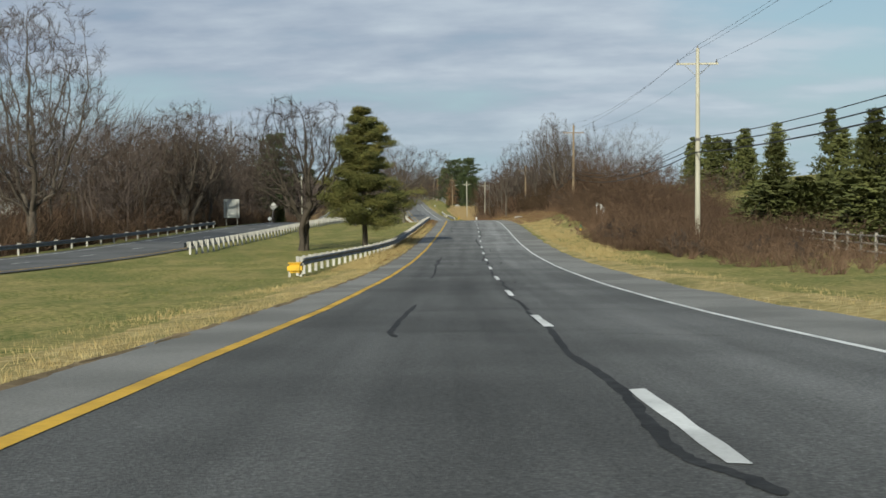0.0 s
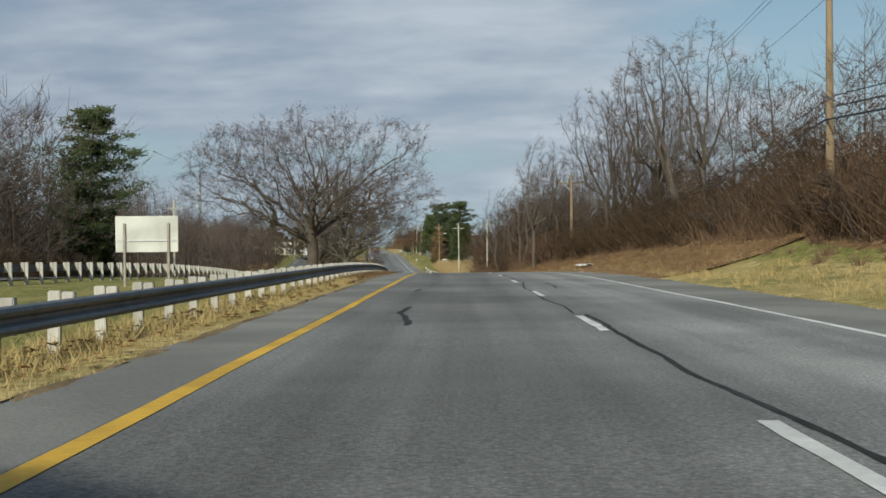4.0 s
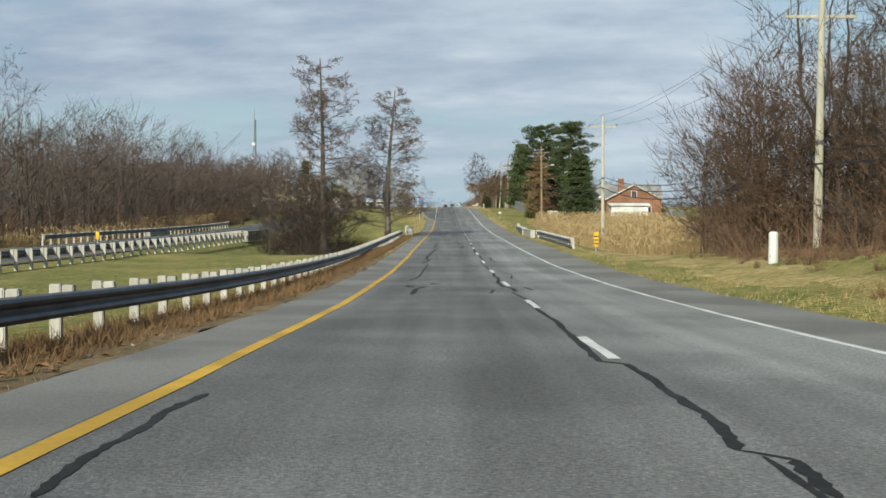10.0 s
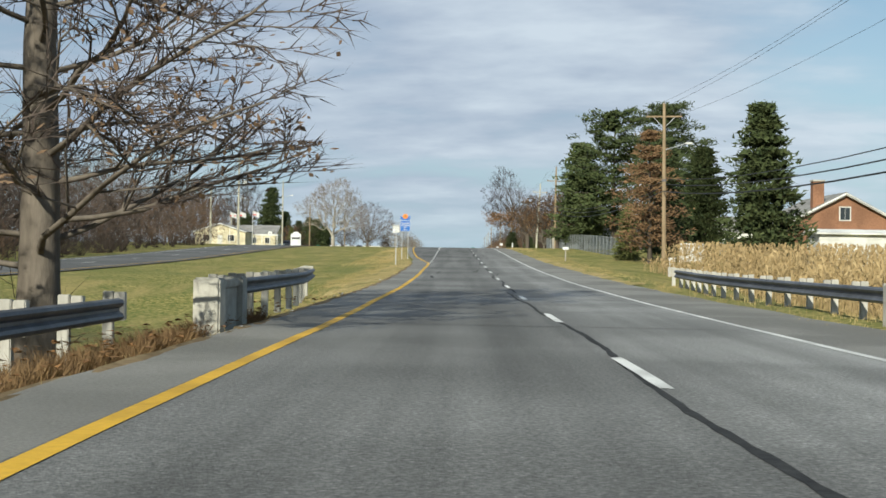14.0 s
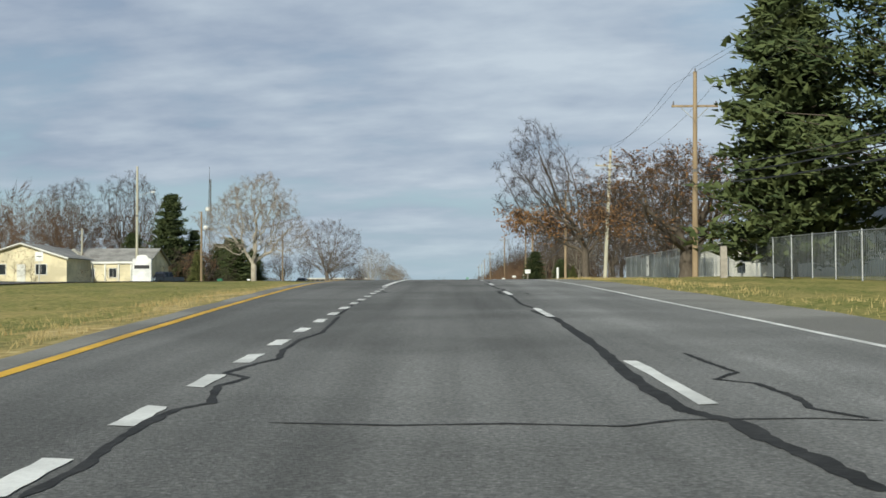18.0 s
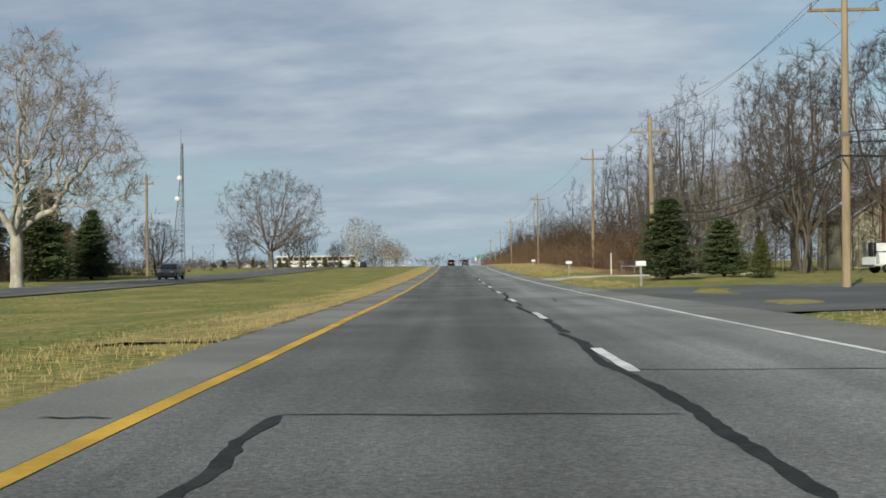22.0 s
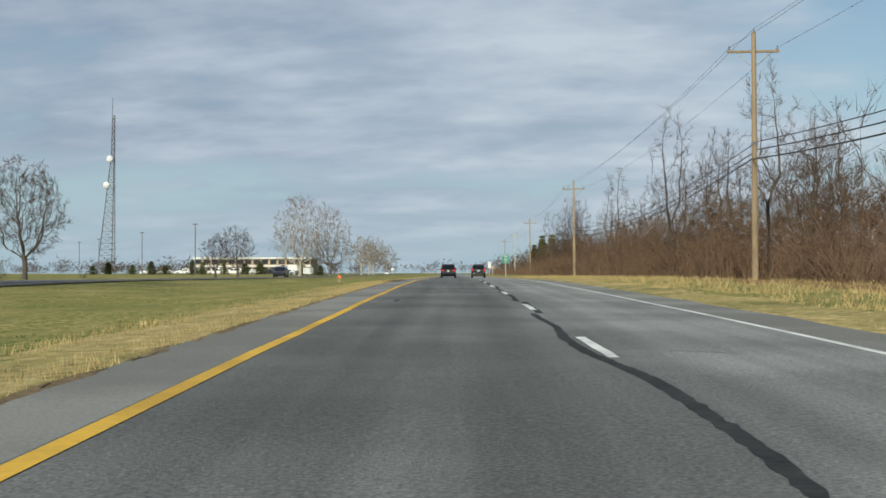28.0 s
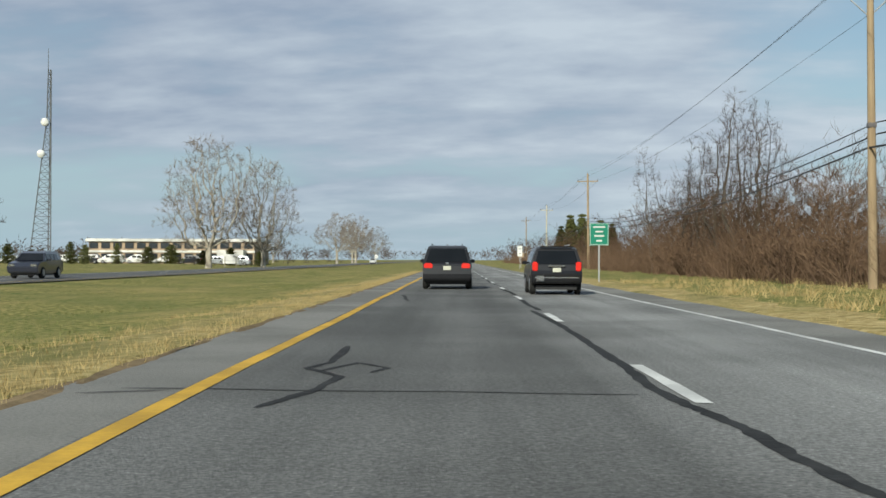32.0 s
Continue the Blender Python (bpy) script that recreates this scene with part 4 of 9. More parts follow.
seal(0.09, [(2.51, 486.0), (2.52, 484.7), (2.55, 483.9), (2.23, 483.3), (2.48, 483.0), (2.52, 482.0), (2.44, 481.4), (2.65, 480.9)])
seal(0.10, [(-1.84, 493.9), (-1.69, 489.4), (-1.83, 488.3), (-1.84, 486.4), (-1.73, 485.3), (-1.89, 484.7), (-2.02, 483.8), (-1.75, 483.4), (-1.88, 482.7), (-1.73, 481.6), (-1.91, 481.2), (-1.94, 480.4), (-1.93, 479.7), (-1.87, 479.0), (-1.92, 478.2)])
seal(0.06, [(-2.02, 508.2), (-1.47, 508.0), (-0.92, 508.0), (-0.54, 508.4), (-0.07, 508.8), (0.37, 508.9)])
seal(0.05, [(-0.22, 509.2), (0.37, 508.9)])
seal(0.13, [(-2.11, 515.0), (-2.03, 511.9), (-2.09, 510.9), (-1.84, 509.1), (-1.65, 507.8), (-1.92, 507.2), (-1.93, 506.4), (-2.00, 505.9), (-2.07, 504.9)])
seal(0.13, [(2.24, 507.0), (2.30, 506.8), (2.32, 506.3), (2.38, 505.9)])
seal(0.04, [(2.46, 507.0), (2.76, 506.9)])
seal(0.09, [(-1.82, 611.5), (-1.27, 611.7), (-0.58, 612.0), (0.53, 612.1), (1.06, 612.3), (1.64, 612.2)])
seal(0.11, [(1.73, 612.0), (2.14, 612.1), (2.69, 612.0)])
seal(0.05, [(-1.42, 618.8), (-0.04, 618.6), (1.29, 618.5), (1.86, 618.3)])
seal(0.05, [(3.07, 617.4), (4.27, 616.5)])
seal(0.06, [(3.19, 617.4), (3.10, 615.6), (3.03, 614.4), (2.94, 613.2)])
seal(0.10, [(-1.34, 622.4), (-1.27, 620.4), (-1.09, 619.0)])
seal(0.04, [(2.20, 747.7), (3.25, 747.1)])
seal(0.07, [(-1.32, 765.7), (-0.96, 765.8), (-0.29, 765.9), (1.04, 766.0), (1.66, 765.8), (2.40, 765.5)])
seal(0.16, [(-1.32, 765.7), (-1.40, 765.4), (-1.37, 764.8), (-1.37, 764.3), (-1.36, 764.0)])
seal(0.04, [(-0.88, 774.9), (2.26, 774.8)])
seal(0.06, [(-0.70, 821.3), (0.07, 821.5)])
seal(0.06, [(0.82, 821.5), (1.30, 821.4)])
seal(0.12, [(-1.39, 822.5), (-1.45, 821.1), (-1.48, 819.1)])
seal(0.14, [(-1.55, 817.3), (-1.37, 816.1), (-1.32, 815.6), (-1.43, 815.3), (-1.50, 815.0), (-1.51, 814.5)])
seal(0.05, [(-3.06, 843.4), (-2.36, 843.7)])
# transverse joints, seen where the old slabs meet
y = 14.0
while y < 900:
    u0, u1 = rt.choice([(-2.0, 4.6), (-1.8, 1.8), (-1.6, 0.6), (1.9, 4.8), (-2.6, 4.9)])
    pts, v = [], 0.0
    uu = u0
    while uu < u1:
        v = 0.9 * v + rt.uniform(-0.05, 0.05)
        pts.append((uu, y + v))
        uu += 0.3
    wd = rt.uniform(0.035, 0.08)
    if not any(a < y < b for a, b in QUIET):
        tar_line(pts, wd, tv, tf)
    y += rt.choice([18.3, 24.4, 30.5]) + rt.uniform(-1, 1)
for u0, u1, yy in ((-0.7, 1.65, 566.6), (2.0, 4.0, 566.1), (2.0, 4.8, 573.4), (-1.15, 1.65, 586.5), (-2.9, -2.35, 586.4), (1.5, 4.9, 590.0), (-2.8, 1.4, 843.8)):
    tar_line([(u0 + (u1 - u0) * i / 12, yy + 0.03 * math.sin(i)) for i in range(13)], 0.07, tv, tf)
tagged(new("tar_seams", mesh_of("tar_seams", tv, tf, M["tar"])), "black sealant along the cracks of the asphalt", "crack sealant", "", "stuff")

# ---- guardrails ----


def rail_profile():
    """W-shaped section: (outward, up)."""
    return [(0.0, -0.155), (0.055, -0.135), (0.075, -0.095), (0.055, -0.055), (0.005, -0.02), (0.005, 0.02), (0.055, 0.055), (0.075, 0.095), (0.055, 0.135), (0.0, 0.155)]


def guardrail(path, side, label, post_every=1.9, post_mat="post_wood", blocks=True, zoff=0.0, mid=0.53, step=1.9, sag=None):
    """path(y) -> lateral; side +1: face towards greater u. A thing with one rail part a bay group, and each post with its block."""
    y0, y1, fu = path
    base = at(fu(y0), y0)
    th = empty("guardrail", Matrix.Translation(base), label, "guardrail")
    ys = list(np.arange(y0, y1 + 0.01, 3.8))
    prof = rail_profile()
    for k in range(0, len(ys) - 1, 8):
        seg = ys[k:k + 9]
        verts, faces = [], []
        n = len(prof)
        for i, y in enumerate(seg):
            z = float(road_z(y)) + mid + zoff + (sag(y) if sag else 0.0)
            for o, up in prof:
                verts.append((float(road_x(y)) + fu(y) + side * (o + 0.10) - base.x, y - base.y, z + up - base.z))
            for o, up in reversed(prof):
                verts.append((float(road_x(y)) + fu(y) + side * (o + 0.09) - base.x, y - base.y, z + up - base.z))
            if i:
                for j in range(2 * n):
                    a, b = (i - 1) * 2 * n + j, (i - 1) * 2 * n + (j + 1) % (2 * n)
                    faces.append((a, b, b + 2 * n, a + 2 * n))
        child("rail", mesh_of("rail", verts, faces, M["steel"]), th)
    pb = bm_box(0.15, 0.10, 1.02, z=-0.25, bevel=0.012)
    pm = bpy.data.meshes.new("post")
    pb.to_mesh(pm)
    pb.free()
    pm.materials.append(M[post_mat])
    bb = bm_box(0.15, 0.12, 0.40, z=mid - 0.17, bevel=0.012)
    bme = bpy.data.meshes.new("block")
    bb.to_mesh(bme)
    bb.free()
    bme.materials.append(M[post_mat])
    rr = random.Random(int(y0))
    y = y0 + 0.4
    while y < y1:
        g = at(fu(y) - side * 0.17, y, zoff + (sag(y) if sag else 0.0)) - base
        p = child("post", pm, th, "", Matrix.Translation(g) @ Matrix.Rotation(rr.uniform(-0.03, 0.03), 4, "Y"))
        if blocks:
            child("block", bme, p, "", Matrix.Translation((side * 0.17, 0, 0.0)))
        y += post_every
    return th


guardrail((53.5, 386.0, lambda y: -4.75 - 1.9 * (1 - float(sstep(54, 95, y)))), 1, "weathered steel guardrail on pale posts along the median", 1.9, sag=lambda y: float(np.interp(y, [53, 180, 224, 277, 335], [-0.15, -0.15, -0.11, -0.08, -0.20])))
guardrail((388.5, 408.0, lambda y: -4.2 - 0.9 * float(sstep(398, 410, y))), 1, "short steel guardrail past the bridge parapet", 1.9)
guardrail((343.5, 376.5, lambda y: 8.25), -1, "steel guardrail before the bridge, beside the reeds", 1.9)
guardrail((391.0, 420.0, lambda y: 8.1 + 0.8 * float(sstep(405, 420, y))), -1, "steel guardrail past the bridge, beside the reeds", 1.9)
guardrail((83.0, 372.0, lambda y: -18.6), -1, "guardrail of the opposite carriageway seen from behind", 1.9)
guardrail((-30.0, 150.0, lambda y: -30.6), 1, "steel guardrail on the outer side of the opposite carriageway", 3.8)
guardrail((352.0, 430.0, lambda y: -30.6), 1, "steel guardrail at the creek on the far side", 1.9)


def crash_box():
    th = empty("crash_cushion", Matrix.Translation(at(-6.75, 52.6)), "bright yellow crash cushion at the guardrail end", "crash cushion")
    part("body", bm_box(0.64, 0.60, 0.40, z=0.16, bevel=0.10), M["sign_yellow"], th)
    part("lid", bm_box(0.60, 0.56, 0.05, z=0.56, bevel=0.02), M["sign_yellow"], th)
    part("bracket", bm_box(0.16, 0.7, 0.30, x=0.12, y=0.6, z=0.24, bevel=0.02), M["galvanised"], th, "galvanised bracket")
    for s in (-0.25, 0.25):
        part("leg", bm_box(0.1, 0.1, 0.3, x=s, z=-0.1), M["post_wood"], th)


crash_box()


def parapet(u, y0, y1, h):
    """Concrete bridge parapet with end posts and a rail panel."""
    th = empty("bridge_parapet", Matrix.Translation(at(u, y0, 0)), "weathered pale concrete bridge parapet", "parapet")
    th.rotation_euler = (0, 0, math.atan2(-(float(road_x(y1)) - float(road_x(y0))), y1 - y0))
    ln = y1 - y0
    part("wall", bm_box(0.24, ln - 0.9, h - 0.12, y=ln / 2, z=-0.3, bevel=0.015), M["concrete"], th)
    part("coping", bm_box(0.34, ln - 0.9, 0.13, y=ln / 2, z=h - 0.42, bevel=0.02), M["concrete"], th)
    for yy in (0.2, ln - 0.2):
        part("end_post", bm_box(0.42, 0.5, h + 0.05, y=yy, z=-0.3, bevel=0.03), M["concrete"], th)


parapet(7.95, 377.0, 390.6, 1.0)
parapet(-3.9, 386.3, 388.6, 1.0)
parapet(-18.6, 372.5, 386, 0.95)
parapet(-30.7, 384, 392, 0.95)

# ---- utility poles and wires ----


def pole(u, y, h, mat, arm=2.6, lamp=0, lean=0.0, label="", base=None, drop=1.0):
    th = empty("utility_pole", Matrix.Translation(at(u, y, base)) @ Matrix.Rotation(radians(lean), 4, "Y"), label or "tall wooden utility pole with one crossarm", "utility pole", "poles along the road")
    part("shaft", bm_tube((0, 0, -0.3), (0, 0, h), 0.17, 0.11, 10), mat, th)
    if arm:
        part("crossarm", bm_box(arm, 0.10, 0.12, y=0.14, z=h - drop, bevel=0.01), mat, th)
        for s in (-1, 1):
            part("brace", bm_tube((0, 0.14, h - drop - 0.75), (s * arm * 0.3, 0.14, h - drop), 0.025, 0.025, 6), M["galvanised"], th)
            part("insulator", bm_tube((s * arm * 0.46, 0.14, h - drop + 0.12), (s * arm * 0.46, 0.14, h - drop + 0.34), 0.055, 0.035, 8), M["insulator"], th)
        part("insulator", bm_tube((0, 0, h), (0, 0, h + 0.2), 0.05, 0.03, 8), M["insulator"], th)
    if lamp:
        part("lamp_arm", bm_tube((0, 0, h - 3.4), (-lamp * 1.6, 0, h - 2.9), 0.035, 0.03, 6), M["galvanised"], th)
        part("lamp_head", bm_box(0.55, 0.22, 0.14, x=-lamp * 1.8, z=h - 2.98, bevel=0.04), M["white_metal"], th)
    part("clamp", bm_box(0.3, 0.3, 0.18, z=h - 5.7, bevel=0.02), M["insulator"], th)
    return th


POLES = [(15.1, 75.3, 12.6, "pole_pale", 0), (13.9, 151.3, 12.2, "pole_wood", 0), (14.3, 229.0, 10.5, "pole_wood", 0), (13.8, 309.0, 10.5, "pole_pale", 0), (14.1, 374.0, 11.1, "pole_pale", 0), (15.0, 457.0, 11.9, "pole_wood", -1), (14.1, 541.9, 11.7, "pole_wood", 0), (13.85, 579.7, 11.5, "pole_pale", 0), (14.6, 624.0, 11.4, "pole_wood", 0), (12.9, 657.0, 10.5, "pole_wood", 0), (15.35, 712.0, 13.2, "pole_wood", 0), (15.3, 795.0, 12.6, "pole_wood", 0), (14.7, 877.8, 11.5, "pole_wood", 0), (16.5, 985.0, 11.9, "pole_wood", 0), (18.0, 1075.0, 12.0, "pole_pale", 0), (19.0, 1160.0, 12.6, "pole_wood", 0)]
for (u, y, h, mt, lamp) in POLES:
    g = float(ground_dz(u, y))
    pole(u, y, h - g, M[mt], 2.6, lamp, 3.0 if y == 579.7 else 0.6 * math.sin(y), drop={541.9: 2.0, 579.7: 1.5}.get(y, 1.0), label="pale weathered utility pole with one crossarm" if mt == "pole_pale" else "brown wooden utility pole with one crossarm")


def wire(p0, p1, sag, r, parent, off):
    n = 10
    verts, faces = [], []
    for i in range(n + 1):
        t = i / n
        c = p0.lerp(p1, t) - Vector((0, 0, sag * 4 * t * (1 - t))) - off
        for k in range(3):
            a = k * 2.094
            verts.append((c.x + r * math.cos(a), c.y, c.z + r * math.sin(a)))
        if i:
            for k in range(3):
                a, b = (i - 1) * 3 + k, (i - 1) * 3 + (k + 1) % 3
                faces.append((a, b, b + 3, a + 3))
    child("wire", mesh_of("wire", verts, faces, M["wire"]), parent)


chain = [(16.0, -10.0, 12.5)] + [(u, y, h) for u, y, h, _, _ in POLES]
for (u0, y0, h0), (u1, y1, h1) in zip(chain[:-1], chain[1:]):
    span = empty("power_line", Matrix.Translation(at(u0, y0)), "black power and telephone cables between the poles", "cables", "spans of cable")
    off = at(u0, y0)
    for du, k, r in ((-1.2, -0.75, 0.010), (1.2, -0.75, 0.010), (0, 0.2, 0.010), (0.15, -5.5, 0.026), (0.2, -5.9, 0.034), (-0.15, -6.4, 0.040)):
        wire(at(u0 + du, y0, h0 + k), at(u1 + du, y1, h1 + k), 0.9 if k > -1 else 1.2, r, span, off)
pole(-29.3, 249.0, 10.0, M["pole_pale"], 1.6, label="pale utility pole among the woods")
pole(-31.5, 539.0, 13.2, M["pole_pale"], 0, lamp=-1, label="tall pale pole with a street lamp")
pole(-35.2, 606.5, 13.4, M["pole_pale"], 0, lamp=-1, label="tall dark pole with a lamp on the far side")
pole(-32.4, 628.6, 9.8, M["pole_wood"], 0, lamp=0, label="short brown pole with a white lamp box")
pole(-31.3, 698.4, 10.6, M["pole_wood"], 1.4, label="wooden utility pole on the far side")
pole(-40.0, 560.0, 9.5, M["pole_pale"], 0, label="thin pale lamp pole")
pole(-52, 640.0, 8.0, M["pole_pale"], 0, label="thin pale lamp pole")

# ---- trees ----


class Branches:
    """Collects tapered limbs as one mesh."""

    def __init__(self):
        self.v, self.f = [], []

    def limb(self, pts, radii, n):
        base = len(self.v)
        k = len(pts)
        for i in range(k):
            a, b = pts[max(0, i - 1)], pts[min(k - 1, i + 1)]
            d = (b - a).normalized()
            s = d.orthogonal().normalized()
            t = d.cross(s)
            if i == k - 1 and n == 3:
                self.v.append(tuple(pts[i]))
                p = base + (i - 1) * n
                self.f += [(p + j, p + (j + 1) % n, len(self.v) - 1) for j in range(n)]
                return
            for j in range(n):
                a_ = 2 * math.pi * j / n
                self.v.append(tuple(pts[i] + (s * math.cos(a_) + t * math.sin(a_)) * radii[i]))
            if i:
                p = base + (i - 1) * n
                self.f += [(p + j, p + (j + 1) % n, p + n + (j + 1) % n, p + n + j) for j in range(n)]


    def blade(self, a, b, r, rg):
        """A fine twig: one thin tapered sliver."""
        d = (b - a)
        o = d.orthogonal().normalized()
        o = (Matrix.Rotation(rg.uniform(0, 6.28), 3, d.normalized()) @ o) * r * 1.7
        k = len(self.v)
        self.v += [tuple(a - o), tuple(a + o), tuple(b)]
        self.f.append((k, k + 1, k + 2))


def grow(rg, start, d, length, r0, segs, droop, jitter, up):
    """Points of one limb: starts along d, wanders, turns up or droops."""
    pts, p, d = [start.copy()], start.copy(), d.normalized()
    for _ in range(segs):
        d = (d + Vector((rg.gauss(0, jitter), rg.gauss(0, jitter), rg.gauss(0, jitter) + up - droop))).normalized()
        if jitter > 0.1 and p.z < 4.2 and d.z < 0.05:
            d = Vector((d.x, d.y, 0.12)).normalized()
        p = p + d * (length / segs)
        pts.append(p.copy())
    radii = [r0 * (1 - 0.8 * i / segs) + 0.006 for i in range(segs + 1)]
    return pts, radii


def side_dir(rg, d, angle, az):
    s = d.orthogonal().normalized()
    t = d.cross(s)
    return (d * math.cos(angle) + (s * math.cos(az) + t * math.sin(az)) * math.sin(angle)).normalized()


def along(pts, t):
    k = t * (len(pts) - 1)
    i = min(int(k), len(pts) - 2)
    return pts[i].lerp(pts[i + 1], k - i), (pts[i + 1] - pts[i]).normalized()


def bare_tree(seed, h, fork, trunk_r, limbs, limb_len, angle, n2=7, n3=6, n4=4, up=0.06, stems=1, leafy=0.0, leader=True, twig_r=0.012, leaf_size=0.11, crook=0.13, lean_mesh=False, dome=False, limb_k=0.42):
    """A winter tree: trunk and limbs in one mesh, twigs in a second, clinging leaves in a third."""
    rg = random.Random(seed)
    wood, twigs = Branches(), Branches()
    lv, lf = [], []

    def leaf(c):
        a = Vector((rg.gauss(0, 1), rg.gauss(0, 1), rg.gauss(0, 1))).normalized() * leaf_size * rg.uniform(0.6, 1.4)
        b = a.orthogonal().normalized() * leaf_size * rg.uniform(0.4, 0.9)
        k = len(lv)
        lv.extend([tuple(c - a), tuple(c + b), tuple(c + a), tuple(c - b)])
        lf.append((k, k + 1, k + 2, k + 3))

    mains = []
    for s in range(stems):
        lean = Vector((rg.gauss(0, 0.05), rg.gauss(0, 0.05), 1)) if stems == 1 else Vector((rg.gauss(0, 0.25), rg.gauss(0, 0.25), 1))
        top = h * (rg.uniform(0.75, 0.95) if stems > 1 else 0.92) if leader else fork * 1.15
        tr = trunk_r if stems == 1 else trunk_r * rg.uniform(0.55, 0.9)
        pts, rad = grow(rg, Vector((rg.uniform(-0.2, 0.2) * (stems > 1), rg.uniform(-0.2, 0.2) * (stems > 1), -0.25)), lean, top, tr, 9, 0, 0.08 if lean_mesh else 0.045, 0.03)
        if leader:
            rad = [tr * (1 - 0.88 * (i / 9)) for i in range(10)]
        else:
            rad = [tr * (1.15 - 0.25 * (i / 9)) for i in range(10)]
        rad[0] *= 1.3
        if lean_mesh:
            wood.limb(pts[::3], rad[::3], 3 if stems > 3 else 5)
        else:
            wood.limb(pts, rad, 8)
        nl = max(3, limbs // stems)
        for i in range(nl):
            if leader:
                t = fork / h + (0.97 - fork / h) * ((i + rg.random() * 0.8) / nl)
                c, d = along(pts, min(t, 0.99))
                ln = limb_len * (1.0 - 0.62 * (t - fork / h) / (1 - fork / h)) * rg.uniform(0.75, 1.2)
                if dome:
                    k_ = (t - fork / h) / (1 - fork / h)
                    ln = limb_len * (0.5 + 0.5 * math.sin(math.pi * min(1.0, 0.18 + 0.85 * k_))) * rg.uniform(0.8, 1.2)
                rr = tr * (0.46 if dome else limb_k) * (1 - 0.7 * t)
            else:
                c, d = along(pts, rg.uniform(0.8, 1.0))
                ln = limb_len * rg.uniform(0.8, 1.15)
                rr = tr * rg.uniform(0.26, 0.46)
            az = 2.4 * i + rg.uniform(-0.5, 0.5)
            d1 = side_dir(rg, d, angle * rg.uniform(0.7, 1.25) if leader else rg.uniform(0.25, angle), az)
            mains.append((c, d1, ln, rr))
    for c, d1, ln, rr in mains:
        p1, r1 = grow(rg, c, d1, ln, rr, (2 if stems > 3 else 4) if lean_mesh else 6, 0.0, crook, up)
        wood.limb(p1, r1, 3 if lean_mesh else 5)
        for j in range(n2):
            t = 0.22 + 0.76 * (j + rg.random()) / n2
            c2, d2 = along(p1, min(t, 0.99))
            l2 = ln * rg.uniform(0.32, 0.55) * (1.15 - 0.6 * t)
            p2, r2 = grow(rg, c2, side_dir(rg, d2, rg.uniform(0.5, 0.95), rg.uniform(0, 6.28)), l2, max(rr * 0.42 * (1 - 0.5 * t), twig_r * 1.5), 2 if not lean_mesh else 3, 0, 0.03 + crook, up * 0.9)
            wood.limb(p2[::3] if lean_mesh else p2, r2[::3] if lean_mesh else r2, 3)
            for k in range(n3):
                t3 = 0.15 + 0.83 * (k + rg.random()) / n3
                c3, d3 = along(p2, min(t3, 0.99))
                l3 = l2 * rg.uniform(0.28, 0.5)
                p3, r3 = grow(rg, c3, side_dir(rg, d3, rg.uniform(0.4, 0.9), rg.uniform(0, 6.28)), l3, twig_r * 1.4, 2, 0, 0.2, up)
                if lean_mesh:
                    twigs.blade(p3[0], p3[-1], twig_r * 1.4, rg)
                else:
                    twigs.limb([p3[0], p3[-1]], [r3[0], r3[-1]], 3)
                if leafy and rg.random() < leafy:
                    for q in p3[1:]:
                        for _ in range(2):
                            leaf(q + Vector((rg.uniform(-0.2, 0.2), rg.uniform(-0.2, 0.2), rg.uniform(-0.25, 0.05))))
                for m in range(n4):
                    c4, d4 = along(p3, rg.uniform(0.15, 0.98))
                    p4, r4 = grow(rg, c4, side_dir(rg, d4, rg.uniform(0.4, 0.9), rg.uniform(0, 6.28)), l3 * rg.uniform(0.4, 0.9), twig_r, 1, 0, 0.2, up)
                    twigs.blade(p4[0], p4[-1], twig_r, rg)
    return wood, twigs, lv, lf


